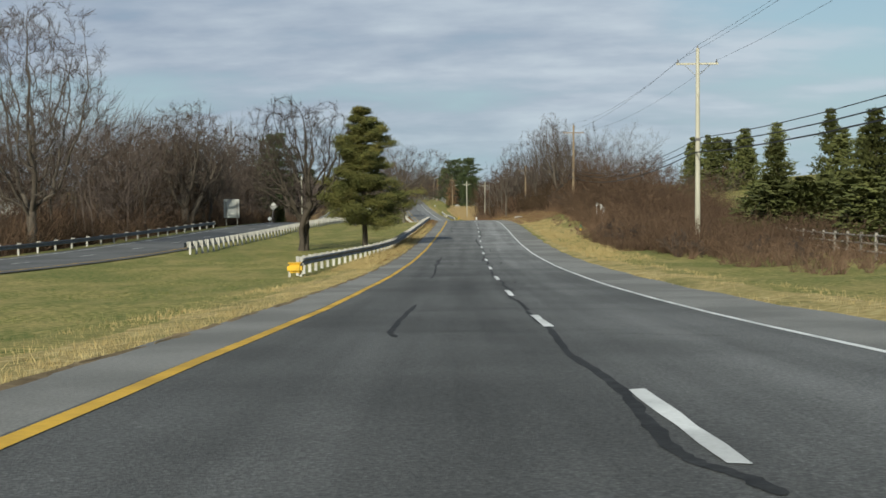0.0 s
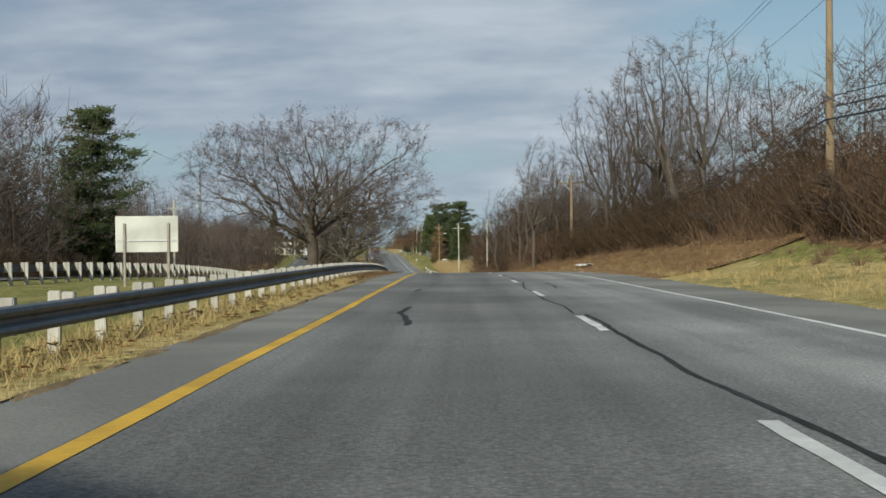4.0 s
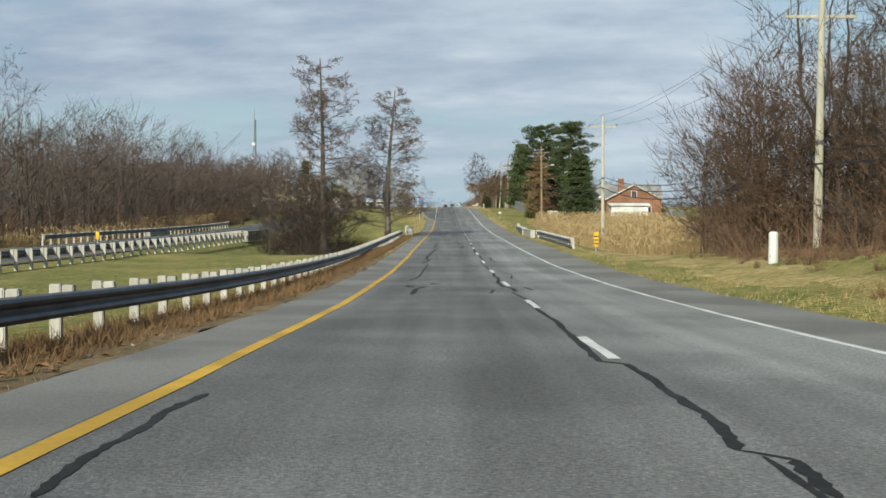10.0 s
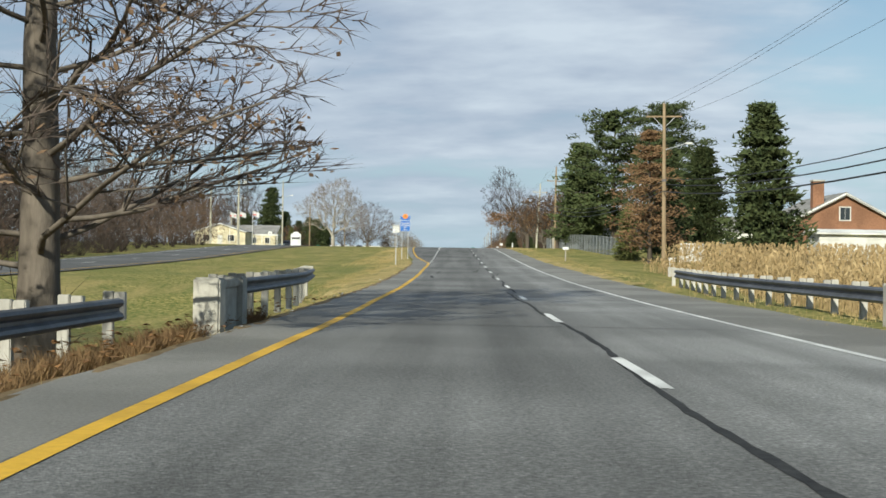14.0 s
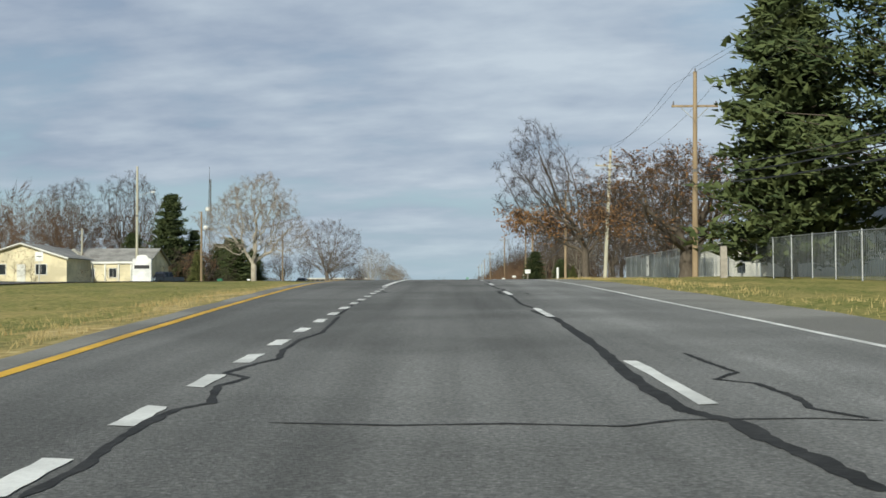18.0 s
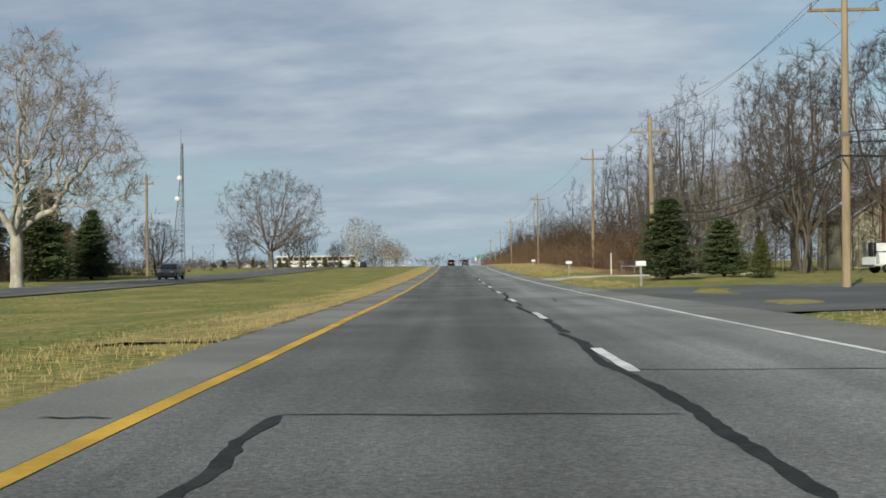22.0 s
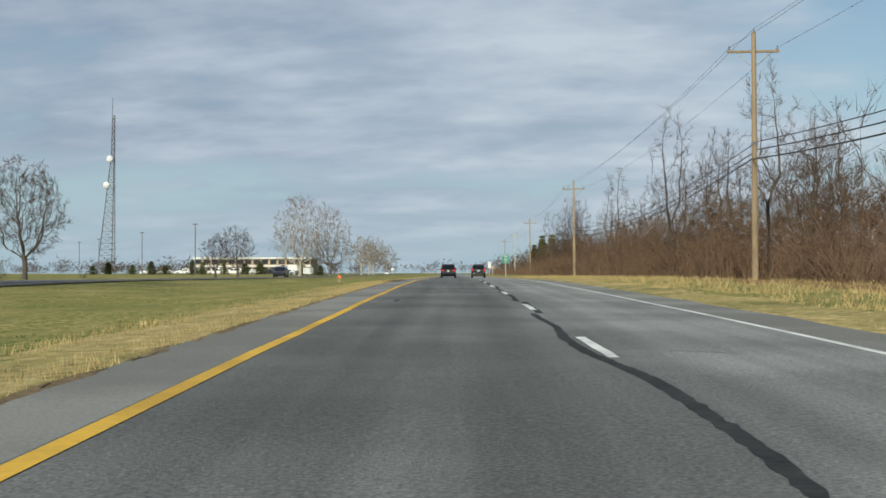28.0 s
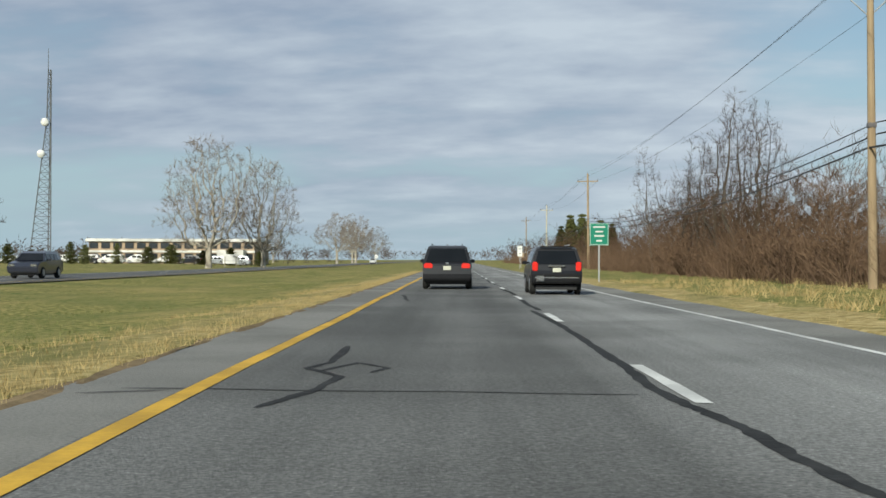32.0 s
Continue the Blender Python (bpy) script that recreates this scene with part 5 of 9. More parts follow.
def crown_tree(seed, h, fork, trunk_r, lobes, n_att, limbs=6, step=0.5, stems=1, twigs=4, twig_len=0.75, twig_r=0.007, leafy=0.0, leaf_size=0.09, leaf_top=99.0, jitter=0.22, up=0.10, lean=(0.0, 0.0), flat=1.0):
    """A bare tree whose boughs grow until they fill the lobes (x, y, z, radius, half height) of its crown; h bounds it."""
    rs, rg = np.random.RandomState(seed), random.Random(seed)
    total = sum(r * r * q for _, _, _, r, q in lobes)
    att = []
    for cx_, cy_, cz_, r, q in lobes:
        m = int(n_att * r * r * q / total)
        v = rs.normal(0, 1, (m, 3))
        v /= np.linalg.norm(v, axis=1)[:, None]
        ragged_r = np.array([1.0 + 0.42 * noise.noise(Vector(e) * 1.7 + Vector((seed, cx_, cz_))) + 0.22 * noise.noise(Vector(e) * 4.5 + Vector((cx_, seed, 0))) for e in v])
        v *= (rs.uniform(0, 1, m) ** 0.26 * ragged_r)[:, None]
        att.append(np.stack([cx_ + v[:, 0] * r, cy_ + v[:, 1] * r, cz_ + v[:, 2] * q], 1))
    att = np.concatenate(att)
    att = att[(att[:, 2] > fork * 0.7) & (att[:, 2] < h)]
    pos, par = [], []

    def add(p, parent):
        pos.append(np.array(p, float))
        par.append(parent)
        return len(pos) - 1

    tops = []
    for k in range(stems):
        az = 2 * math.pi * k / stems + rg.uniform(0, 1)
        off = 0.0 if stems == 1 else 0.35
        last = add((off * 0.4 * math.cos(az), off * 0.4 * math.sin(az), -0.3), -1)
        n = max(3, int(fork / step))
        for i in range(1, n + 1):
            t = i / n
            last = add((off * (0.4 + 1.6 * t) * math.cos(az) + lean[0] * t + rg.gauss(0, 0.03), off * (0.4 + 1.6 * t) * math.sin(az) + lean[1] * t + rg.gauss(0, 0.03), fork * t), last)
            if t > 0.75:
                tops.append(last)
    order = rs.permutation(len(att))
    picks = []
    for i in order:
        d = att[i] - pos[tops[-1]]
        d = d / np.linalg.norm(d)
        if all(float(d @ e) < 0.72 for e in picks):
            picks.append(d)
        if len(picks) >= limbs:
            break
    for d in picks:
        last = rg.choice(tops)
        for i in range(4):
            k = 0.45 * (1 - i / 4)
            e = d * flat + np.array([0, 0, k]) + rs.normal(0, 0.12, 3)
            last = add(pos[last] + e / np.linalg.norm(e) * step, last)
    near_d = np.full(len(att), 1e9)
    near_i = np.zeros(len(att), int)
    fresh, kids = list(range(len(pos))), collections.Counter()
    for _ in range(140):
        P = np.array([pos[i] for i in fresh])
        D = np.linalg.norm(att[:, None] - P[None], axis=2)
        j = D.argmin(1)
        dm = D[np.arange(len(att)), j]
        better = dm < near_d
        near_d = np.where(better, dm, near_d)
        near_i = np.where(better, np.array(fresh)[j], near_i)
        keep = near_d > step * 1.15
        att, near_d, near_i = att[keep], near_d[keep], near_i[keep]
        if not len(att):
            break
        here = np.array(pos)
        pull = np.zeros_like(here)
        to = att - here[near_i]
        np.add.at(pull, near_i, to / np.linalg.norm(to, axis=1, keepdims=True))
        fresh = []
        for i in np.unique(near_i):
            if kids[i] > 3:
                continue
            d = pull[i]
            L = np.linalg.norm(d)
            if L < 1e-3:
                continue
            d = d / L + rs.normal(0, jitter, 3) + np.array([0, 0, up])
            kids[i] += 1
            fresh.append(add(here[i] + d / np.linalg.norm(d) * step, int(i)))
        if not fresh or len(pos) > 9000:
            break
    n = len(pos)
    children = collections.defaultdict(list)
    for i in range(n):
        if par[i] >= 0:
            children[par[i]].append(i)
    tips = sum(1 for i in range(n) if not children[i])
    p = 2.15
    r0 = trunk_r / max(tips / stems, 3) ** (1 / p)
    rad, tip = [0.0] * n, [0] * n
    for i in range(n - 1, -1, -1):
        rad[i] = r0 if not children[i] else sum(rad[c] ** p for c in children[i]) ** (1 / p)
        tip[i] = 0 if not children[i] else 1 + max(tip[c] for c in children[i])
    rad = [max(twig_r, r * min(1.0, 0.20 + 0.055 * k)) for r, k in zip(rad, tip)]
    wood, fine = Branches(), Branches()
    lv, lf = [], []
    V = [Vector(q) for q in pos]
    heads = [(i, -1) for i in range(n) if par[i] < 0]
    while heads:
        i, start = heads.pop()
        pts, rr = ([V[start]], [min(rad[start], rad[i] * 1.15)]) if start >= 0 else ([], [])
        while True:
            pts.append(V[i])
            rr.append(rad[i] * (1.35 if par[i] < 0 else 1.0))
            cs = sorted(children[i], key=lambda c: -rad[c])
            if not cs:
                break
            heads += [(c, i) for c in cs[1:]]
            i = cs[0]
        if len(pts) > 1:
            wood.limb(pts, rr, 8 if max(rr) > 0.12 else 5 if max(rr) > 0.035 else 3)
    for i in range(n):
        if tip[i] > 4 or par[i] < 0:
            continue
        d = (V[i] - V[par[i]]).normalized()
        for _ in range(twigs):
            a = V[par[i]].lerp(V[i], rg.random())
            e = (side_dir(rg, d, rg.uniform(0.3, 0.95), rg.uniform(0, 6.28)) + Vector((0, 0, 0.2))).normalized()
            b = a + e * twig_len * rg.uniform(0.5, 1.3)
            fine.blade(a, b, twig_r, rg)
            for _ in range(2):
                c = a.lerp(b, rg.uniform(0.2, 0.7))
                fine.blade(c, c + side_dir(rg, e, rg.uniform(0.4, 0.9), rg.uniform(0, 6.28)) * twig_len * rg.uniform(0.3, 0.6), twig_r * 0.8, rg)
            if leafy and V[i].z < leaf_top and rg.random() < leafy:
                b = b + Vector((rg.uniform(-0.15, 0.15), rg.uniform(-0.15, 0.15), rg.uniform(-0.15, 0.1)))
                a2 = Vector((rg.gauss(0, 1), rg.gauss(0, 1), rg.gauss(0, 1))).normalized() * leaf_size * rg.uniform(0.6, 1.4)
                b2 = a2.orthogonal().normalized() * leaf_size * rg.uniform(0.4, 0.9)
                k = len(lv)
                lv.extend([tuple(b - a2), tuple(b + b2), tuple(b + a2), tuple(b - b2)])
                lf.append((k, k + 1, k + 2, k + 3))
    return wood, fine, lv, lf


TREE_STORE = {}


def tree_kind(key, label, bark, twig, leafm=None, cat="tree", name="tree", group="", maker=bare_tree, **kw):
    """Builds the meshes of a kind of tree once; plant() places copies."""
    wood, twigs, lv, lf = maker(**kw)
    data = [("trunk", mesh_of("trunk", wood.v, wood.f, M[bark], True)), ("crown", mesh_of("crown", twigs.v, twigs.f, M[twig], False))]
    if lf:
        data.append(("leaves", mesh_of("leaves", lv, lf, M[leafm])))
    TREE_STORE[key] = (name, label, cat, group, data)


def plant(key, u, y, s=1.0, rot=0.0, dz=None, sz=None, label="", lean=(0, 0)):
    name, lab, cat, group, data = TREE_STORE[key]
    m = Matrix.Translation(at(u, y, dz)) @ Euler((radians(lean[0]), radians(lean[1]), rot)).to_matrix().to_4x4() @ Matrix.Diagonal((s, s, sz or s, 1))
    th = empty(name, m, label or lab, cat, group)
    for n, me in data:
        child(n, me, th)
    return th


def blades(rg, c, r, n, size, lv, lf, flat=0.6, out=None):
    """A clump of n small leaf blades round c."""
    for _ in range(n):
        o = Vector((rg.gauss(0, 1), rg.gauss(0, 1), rg.gauss(0, flat)))
        p = c + o * r * 0.5
        a = (Vector((rg.gauss(0, 1), rg.gauss(0, 1), rg.gauss(0, 0.7))) + (out or Vector()) * 1.2).normalized() * size * rg.uniform(0.6, 1.4)
        b = a.orthogonal().normalized() * size * rg.uniform(0.25, 0.45)
        k = len(lv)
        lv.extend([tuple(p - a * 0.5 - b), tuple(p - a * 0.5 + b), tuple(p + a)])
        lf.append((k, k + 1, k + 2))


def conifer(seed, h, base, width, tiers, per, n_clump, n_blade, size, power=0.9, droop=0.25, irregular=0.25, trunk_r=0.2, shape=None, clump_r=0.5):
    rg = random.Random(seed)
    wood = Branches()
    lv, lf = [], []
    pts, rad = grow(rg, Vector((0, 0, -0.2)), Vector((rg.gauss(0, 0.02), rg.gauss(0, 0.02), 1)), h * 0.98, trunk_r, 8, 0, 0.015, 0.02)
    wood.limb(pts, [trunk_r * (1 - 0.9 * i / 8) for i in range(9)], 8)
    for i in range(tiers):
        t = (i + rg.random() * 0.7) / tiers
        z = base + (h - base) * t
        c, d = along(pts, min(z / h, 0.99))
        w = width * (shape(t) if shape else (1 - t) ** power)
        for k in range(per):
            az = i * 1.9 + 6.28 * k / per + rg.uniform(-0.4, 0.4)
            ln = max(0.25, w * rg.uniform(1 - irregular, 1 + irregular * 0.6))
            dr = Vector((math.cos(az), math.sin(az), 0.35 - droop - 0.1 * rg.random()))
            p1, r1 = grow(rg, c, dr, ln, trunk_r * 0.22 * (1 - 0.6 * t), 3, 0, 0.08, 0.04)
            wood.limb(p1, r1, 4)
            for j in range(n_clump):
                q, dd = along(p1, min(0.99, 0.25 + 0.75 * (j + rg.random()) / n_clump))
                blades(rg, q + Vector((rg.gauss(0, 0.12), rg.gauss(0, 0.12), rg.gauss(0, 0.1))) * ln * 0.5, clump_r * (0.6 + 0.5 * ln / width), n_blade, size, lv, lf, 0.45, dd)
    return wood, lv, lf


def conifer_kind(key, label, bark, leafm, cat="evergreen tree", name="evergreen_tree", **kw):
    wood, lv, lf = conifer(**kw)
    TREE_STORE[key] = (name, label, cat, "", [("trunk", mesh_of("trunk", wood.v, wood.f, M[bark], True)), ("crown", mesh_of("crown", lv, lf, M[leafm]))])


tree_kind("oak", "broad bare oak with a few rust-brown leaves", "bark", "twig", "oak_leaf", maker=crown_tree, seed=3, h=13.6, fork=3.2, trunk_r=0.42, lobes=((0, 0, 7.4, 9.4, 4.4), (-2.5, 0, 8.8, 6.0, 3.8), (4.5, -2, 6.4, 5.0, 2.8)), n_att=3000, limbs=8, step=0.5, twigs=5, twig_len=0.85, twig_r=0.006, leafy=0.10, leaf_size=0.085, jitter=0.3, up=0.03)
tree_kind("ash", "bare grey-barked tree with a broad domed crown", "pale_wood", "twig_pinkish", None, maker=crown_tree, seed=12, h=12.4, fork=2.6, trunk_r=0.42, lobes=((0, 0, 7.7, 6.7, 4.6), (1.6, 0, 5.6, 5.6, 2.4)), n_att=3200, limbs=8, step=0.42, twigs=5, twig_len=0.7, twig_r=0.006, jitter=0.24, up=0.06)
tree_kind("kerb_oak", "spreading bare oak with russet leaves on its low boughs", "bark", "twig", "oak_leaf", maker=crown_tree, seed=8, h=14.6, fork=2.7, trunk_r=0.36, lobes=((-4.3, 0, 8.8, 3.6, 4.4), (-4.5, 0, 12.2, 2.0, 2.8), (0.4, 0.5, 6.2, 4.4, 2.4), (-3.2, 1, 5.8, 4.4, 2.4), (1.5, 2, 7.4, 3.2, 2.2)), n_att=3000, limbs=8, step=0.42, twigs=7, twig_len=0.75, twig_r=0.006, leafy=1.0, leaf_size=0.125, leaf_top=6.2, jitter=0.15, up=0.12)
tree_kind("bank", "tall bare tree with upswept limbs on the bank", "bark", "twig", None, maker=crown_tree, seed=61, h=14.5, fork=4.6, trunk_r=0.17, lobes=((0, 0, 9.6, 2.9, 4.7), (0.6, 0.4, 6.5, 2.2, 2.4)), n_att=640, limbs=5, step=0.5, twigs=5, twig_len=0.7, twig_r=0.006, jitter=0.12, up=0.18, lean=(0.5, 0.2))
tree_kind("bank_b", "twin-stemmed bare tree on the bank", "bark", "twig", None, maker=crown_tree, seed=67, h=13.5, fork=3.2, trunk_r=0.2, stems=2, lobes=((-0.8, 0, 8.8, 3.2, 4.4), (1.4, 0.4, 7.0, 2.6, 3.0)), n_att=720, limbs=6, step=0.5, twigs=5, twig_len=0.7, twig_r=0.006, jitter=0.13, up=0.16)
tree_kind("oak_leafy", "spreading oak with clinging russet leaves", "bark", "twig", "oak_leaf", maker=crown_tree, seed=18, h=10.5, fork=2.4, trunk_r=0.34, lobes=((0, 0, 5.8, 5.4, 3.6), (0.5, 0, 7.5, 3.6, 2.8)), n_att=1700, limbs=7, step=0.42, twigs=5, twig_len=0.55, twig_r=0.008, leafy=0.8, leaf_size=0.075, jitter=0.26, up=0.05)
tree_kind("grey", "bare grey roadside tree with upswept limbs", "bark", "twig", None, maker=crown_tree, seed=14, h=13.2, fork=2.6, trunk_r=0.34, lobes=((0, 0, 8.4, 5.0, 4.6), (1.2, 0, 6.2, 4.4, 2.6)), n_att=2000, limbs=7, step=0.45, stems=2, twigs=6, twig_len=0.7, twig_r=0.008, jitter=0.2, up=0.14)
tree_kind("syc", "pale-barked bare sycamore with a wide crown", "pale_bark", "twig_pale", None, maker=crown_tree, seed=21, h=17.0, fork=3.6, trunk_r=0.42, lobes=((0.5, 0, 10.5, 5.6, 5.8), (-4.6, 0.5, 9.0, 3.9, 3.8), (5.0, -0.5, 7.4, 4.2, 3.4)), n_att=2600, limbs=7, step=0.5, twigs=6, twig_len=0.8, twig_r=0.009, jitter=0.34, up=0.03)
tree_kind("syc_wide", "huge pale sycamore with twisted limbs", "pale_bark", "twig_pale", None, maker=crown_tree, seed=27, h=17.0, fork=2.2, trunk_r=0.42, lobes=((0, 0, 9.6, 5.6, 6.8), (-4.2, 0.5, 6.4, 4.6, 4.4), (4.6, 0, 6.6, 4.4, 4.0), (1.5, 1, 13.5, 2.6, 2.8)), n_att=1250, limbs=9, step=0.6, twigs=4, twig_len=0.9, twig_r=0.013, jitter=0.36, up=0.04)
tree_kind("syc_s", "pale-barked bare sycamore with a wide crown", "pale_bark", "twig_pale", None, maker=crown_tree, seed=22, h=17.0, fork=3.6, trunk_r=0.42, lobes=((0.5, 0, 10.5, 5.6, 5.8), (-4.6, 0.5, 9.0, 3.9, 3.8), (5.0, -0.5, 7.4, 4.2, 3.4)), n_att=1500, limbs=8, step=0.8, twigs=4, twig_len=1.0, twig_r=0.022, jitter=0.34, up=0.03)
tree_kind("elm", "bare upright shade tree with fine twigs", "bark", "twig", None, maker=crown_tree, seed=33, h=16.8, fork=2.6, trunk_r=0.32, lobes=((0, 0, 10.0, 4.9, 6.4), (0.6, 0.2, 6.6, 4.0, 3.2)), n_att=2200, limbs=8, step=0.5, twigs=6, twig_len=0.8, twig_r=0.008, jitter=0.16, up=0.2)
tree_kind("elm_s", "bare upright shade tree with fine twigs", "bark", "twig", None, maker=crown_tree, seed=34, h=16.8, fork=2.6, trunk_r=0.36, lobes=((0, 0, 9.6, 5.4, 6.4), (0.6, 0.2, 6.6, 4.6, 3.2)), n_att=2000, limbs=8, step=0.7, twigs=5, twig_len=1.0, twig_r=0.016, jitter=0.18, up=0.18)
tree_kind("park", "broad pale-grey bare tree with many spreading limbs", "cypress_bark", "twig_pinkish", None, maker=crown_tree, seed=36, h=15.8, fork=2.6, trunk_r=0.42, lobes=((0.4, 0, 9.0, 7.6, 6.4), (1.5, 0, 6.0, 7.0, 3.0)), n_att=2600, limbs=8, step=0.52, twigs=4, twig_len=0.85, twig_r=0.009, jitter=0.24, up=0.06)
tree_kind("wood_a", "slender bare woodland tree", "bark", "twig", None, "tree", "tree", "woodland trees", maker=crown_tree, seed=41, h=15, fork=5.0, trunk_r=0.13, lobes=((0, 0, 10.2, 2.0, 4.9), (0.4, 0.2, 7.0, 1.8, 2.6)), n_att=330, limbs=5, step=0.55, twigs=4, twig_len=0.75, twig_r=0.008, jitter=0.12, up=0.2)
tree_kind("wood_b", "tall bare woodland tree", "bark", "twig", None, "tree", "tree", "woodland trees", maker=crown_tree, seed=52, h=17, fork=5.5, trunk_r=0.16, lobes=((0, 0, 11.4, 2.3, 5.6), (0.5, -0.3, 8.0, 2.1, 3.0)), n_att=380, limbs=6, step=0.6, twigs=4, twig_len=0.8, twig_r=0.008, jitter=0.13, up=0.18)
tree_kind("wood_c", "multi-stemmed bare woodland tree", "bark", "twig", None, "tree", "tree", "woodland trees", maker=crown_tree, seed=63, h=14, fork=2.6, trunk_r=0.15, stems=2, lobes=((-1.0, 0, 8.8, 2.4, 4.8), (1.4, 0.4, 7.6, 2.2, 4.2)), n_att=460, limbs=6, step=0.55, twigs=4, twig_len=0.75, twig_r=0.008, jitter=0.15, up=0.16)
tree_kind("shrub_a", "dense thicket of red-brown bare brush", "twig_red", "twig_red", None, "shrub", "shrub", "roadside brush", seed=71, h=3.6, fork=0.3, trunk_r=0.04, limbs=13, limb_len=2.0, angle=0.8, n2=5, n3=6, n4=1, lean_mesh=True, up=0.1, stems=5, twig_r=0.011)
tree_kind("shrub_b", "tangled brown bare brush", "twig", "twig", None, "shrub", "shrub", "roadside brush", seed=82, h=2.8, fork=0.2, trunk_r=0.04, limbs=13, limb_len=1.9, angle=1.0, n2=5, n3=6, n4=1, lean_mesh=True, up=0.06, stems=5, twig_r=0.010)
tree_kind("cypress", "bald cypress with tiered, nearly bare rust-tinged boughs", "cypress_bark", "twig_pinkish", "cypress_leaf", seed=90, h=19.5, fork=2.2, trunk_r=0.30, limbs=70, limb_len=4.4, angle=1.45, n2=8, n3=6, n4=6, up=0.03, leafy=0.26, twig_r=0.006, leaf_size=0.06, crook=0.15, limb_k=0.2)

conifer_kind("cedar", "large olive-green red cedar, dense and ragged", "bark", "cedar", seed=5, h=11.3, base=2.1, width=3.45, tiers=16, per=6, n_clump=8, n_blade=260, size=0.085, power=0.55, droop=0.10, irregular=0.55, trunk_r=0.24, clump_r=0.55)
conifer_kind("pine", "tall dark green pine with open tiers", "bark", "pine", seed=6, h=18.5, base=2.6, width=4.8, tiers=15, per=6, n_clump=5, n_blade=28, size=0.29, droop=0.02, irregular=0.5, trunk_r=0.3, shape=lambda t: 0.65 + 0.35 * math.sin(min(1, t * 1.15) * 3.0) if t < 0.93 else 0.4, clump_r=0.8)
conifer_kind("spruce_row", "dark green conical spruce in a row", "bark", "spruce", seed=17, h=8.0, base=0.2, width=2.3, tiers=17, per=6, n_clump=3, n_blade=9, size=0.32, power=0.62, droop=0.22, irregular=0.6, trunk_r=0.13, clump_r=0.6)
conifer_kind("spruce", "dark green conical spruce, dense to the ground", "bark", "spruce", seed=7, h=8.0, base=0.3, width=2.2, tiers=20, per=7, n_clump=4, n_blade=12, size=0.27, power=0.85, droop=0.28, irregular=0.25, trunk_r=0.13, clump_r=0.55)
conifer_kind("dead", "browning conifer with rust-coloured needles", "bark", "dead_conifer", seed=9, h=11.5, base=1.3, width=3.4, tiers=15, per=6, n_clump=4, n_blade=15, size=0.20, power=0.6, droop=0.20, irregular=0.5, trunk_r=0.22, clump_r=0.62)
conifer_kind("pine_b", "tall dense dark green evergreen", "bark", "pine", seed=16, h=14, base=0.8, width=3.4, tiers=24, per=7, n_clump=4, n_blade=20, size=0.32, power=0.55, droop=0.15, irregular=0.3, trunk_r=0.26, clump_r=0.8)

# trees that stand by themselves
plant("cedar", -7.1, 92.6, 1.0, 0.4)
plant("grey", -12.0, 93.2, 0.9, 1.0, lean=(0, -4), label="leaning bare tree in the median beside the opposite guardrail")
plant("oak", -10.0, 196.0, 1.0, 0.3)
plant("ash", -8.7, 236.6, 1.0, 0.05, label="bare grey tree with a domed crown in the median")
plant("oak", -11.8, 242.0, 0.8, 2.0, sz=0.92, label="broad dark-trunked bare oak behind the grey tree in the median")
plant("cypress", -11.9, 377.3, 1.2, 0.0, sz=1.05)
for i, (u, y, sc) in enumerate([(18, 336, 0.8), (22, 331, 0.9), (20, 344, 0.75), (25, 338, 0.85)]):
    plant("wood_c", u, y, sc, i * 1.4)
plant("cypress", -6.2, 385.2, 1.15, 1.7, sz=0.88)
plant("oak_leafy", -13.0, 381.0, 0.42, 1.0)
plant("grey", -16, 396.0, 0.55, 1.4)
plant("pine", 20.8, 528.7, 1.18, 0.0, sz=1.02)
plant("pine", 25.8, 524.0, 1.2, 1.4, sz=1.05)
plant("pine_b", 17.2, 534.0, 1.3, 2.2, sz=1.08)
plant("pine_b", 27.5, 508.0, 0.85, 0.3)
plant("pine", 22.5, 505.0, 0.72, 0.9)
plant("pine_b", 24.0, 487.0, 0.8, 3.1)
plant("dead", 15.4, 466.0, 0.98, 0.0)
plant("dead", 17.5, 478.0, 0.8, 1.1)
plant("spruce", 14.4, 471.5, 0.6, 1.1)
plant("pine_b", 18.2, 474.0, 0.72, 0.4)
plant("pine_b", 19.6, 447.0, 0.82, 1.9, label="tall dark conical evergreen before the brick house")
plant("kerb_oak", 12.5, 582.8, 1.0, 0.0)
plant("oak_leafy", 14.8, 548.0, 1.3, 2.6, sz=0.8, label="spreading oak with russet leaves beside the fence")
plant("grey", 22.5, 584.0, 0.9, 2.5, lean=(0, 8))
plant("syc", -30.4, 659.4, 1.08, 0.0)
plant("park", -30.8, 779.0, 1.1, 0.0, label="wide bare shade tree on the far side")
plant("elm_s", -36.6, 781.0, 0.44, 0.5, label="small bare tree beside the wide shade tree")
plant("elm_s", -26.0, 788.0, 0.40, 1.5, label="small bare tree beside the wide shade tree")
plant("elm_s", -34.2, 827.0, 0.60, 0.8, label="young bare upright tree on the far verge")
plant("elm_s", -31.2, 890.0, 0.36, 2.8, label="small bare upright tree on the lawn")
plant("elm_s", -31.3, 907.0, 0.46, 0.9, label="small bare upright tree on the lawn")
plant("syc_wide", -32.6, 990.0, 1.0, 1.4, sz=1.08)
plant("syc_wide", -27.2, 1002.0, 0.82, 4.4, sz=0.95)
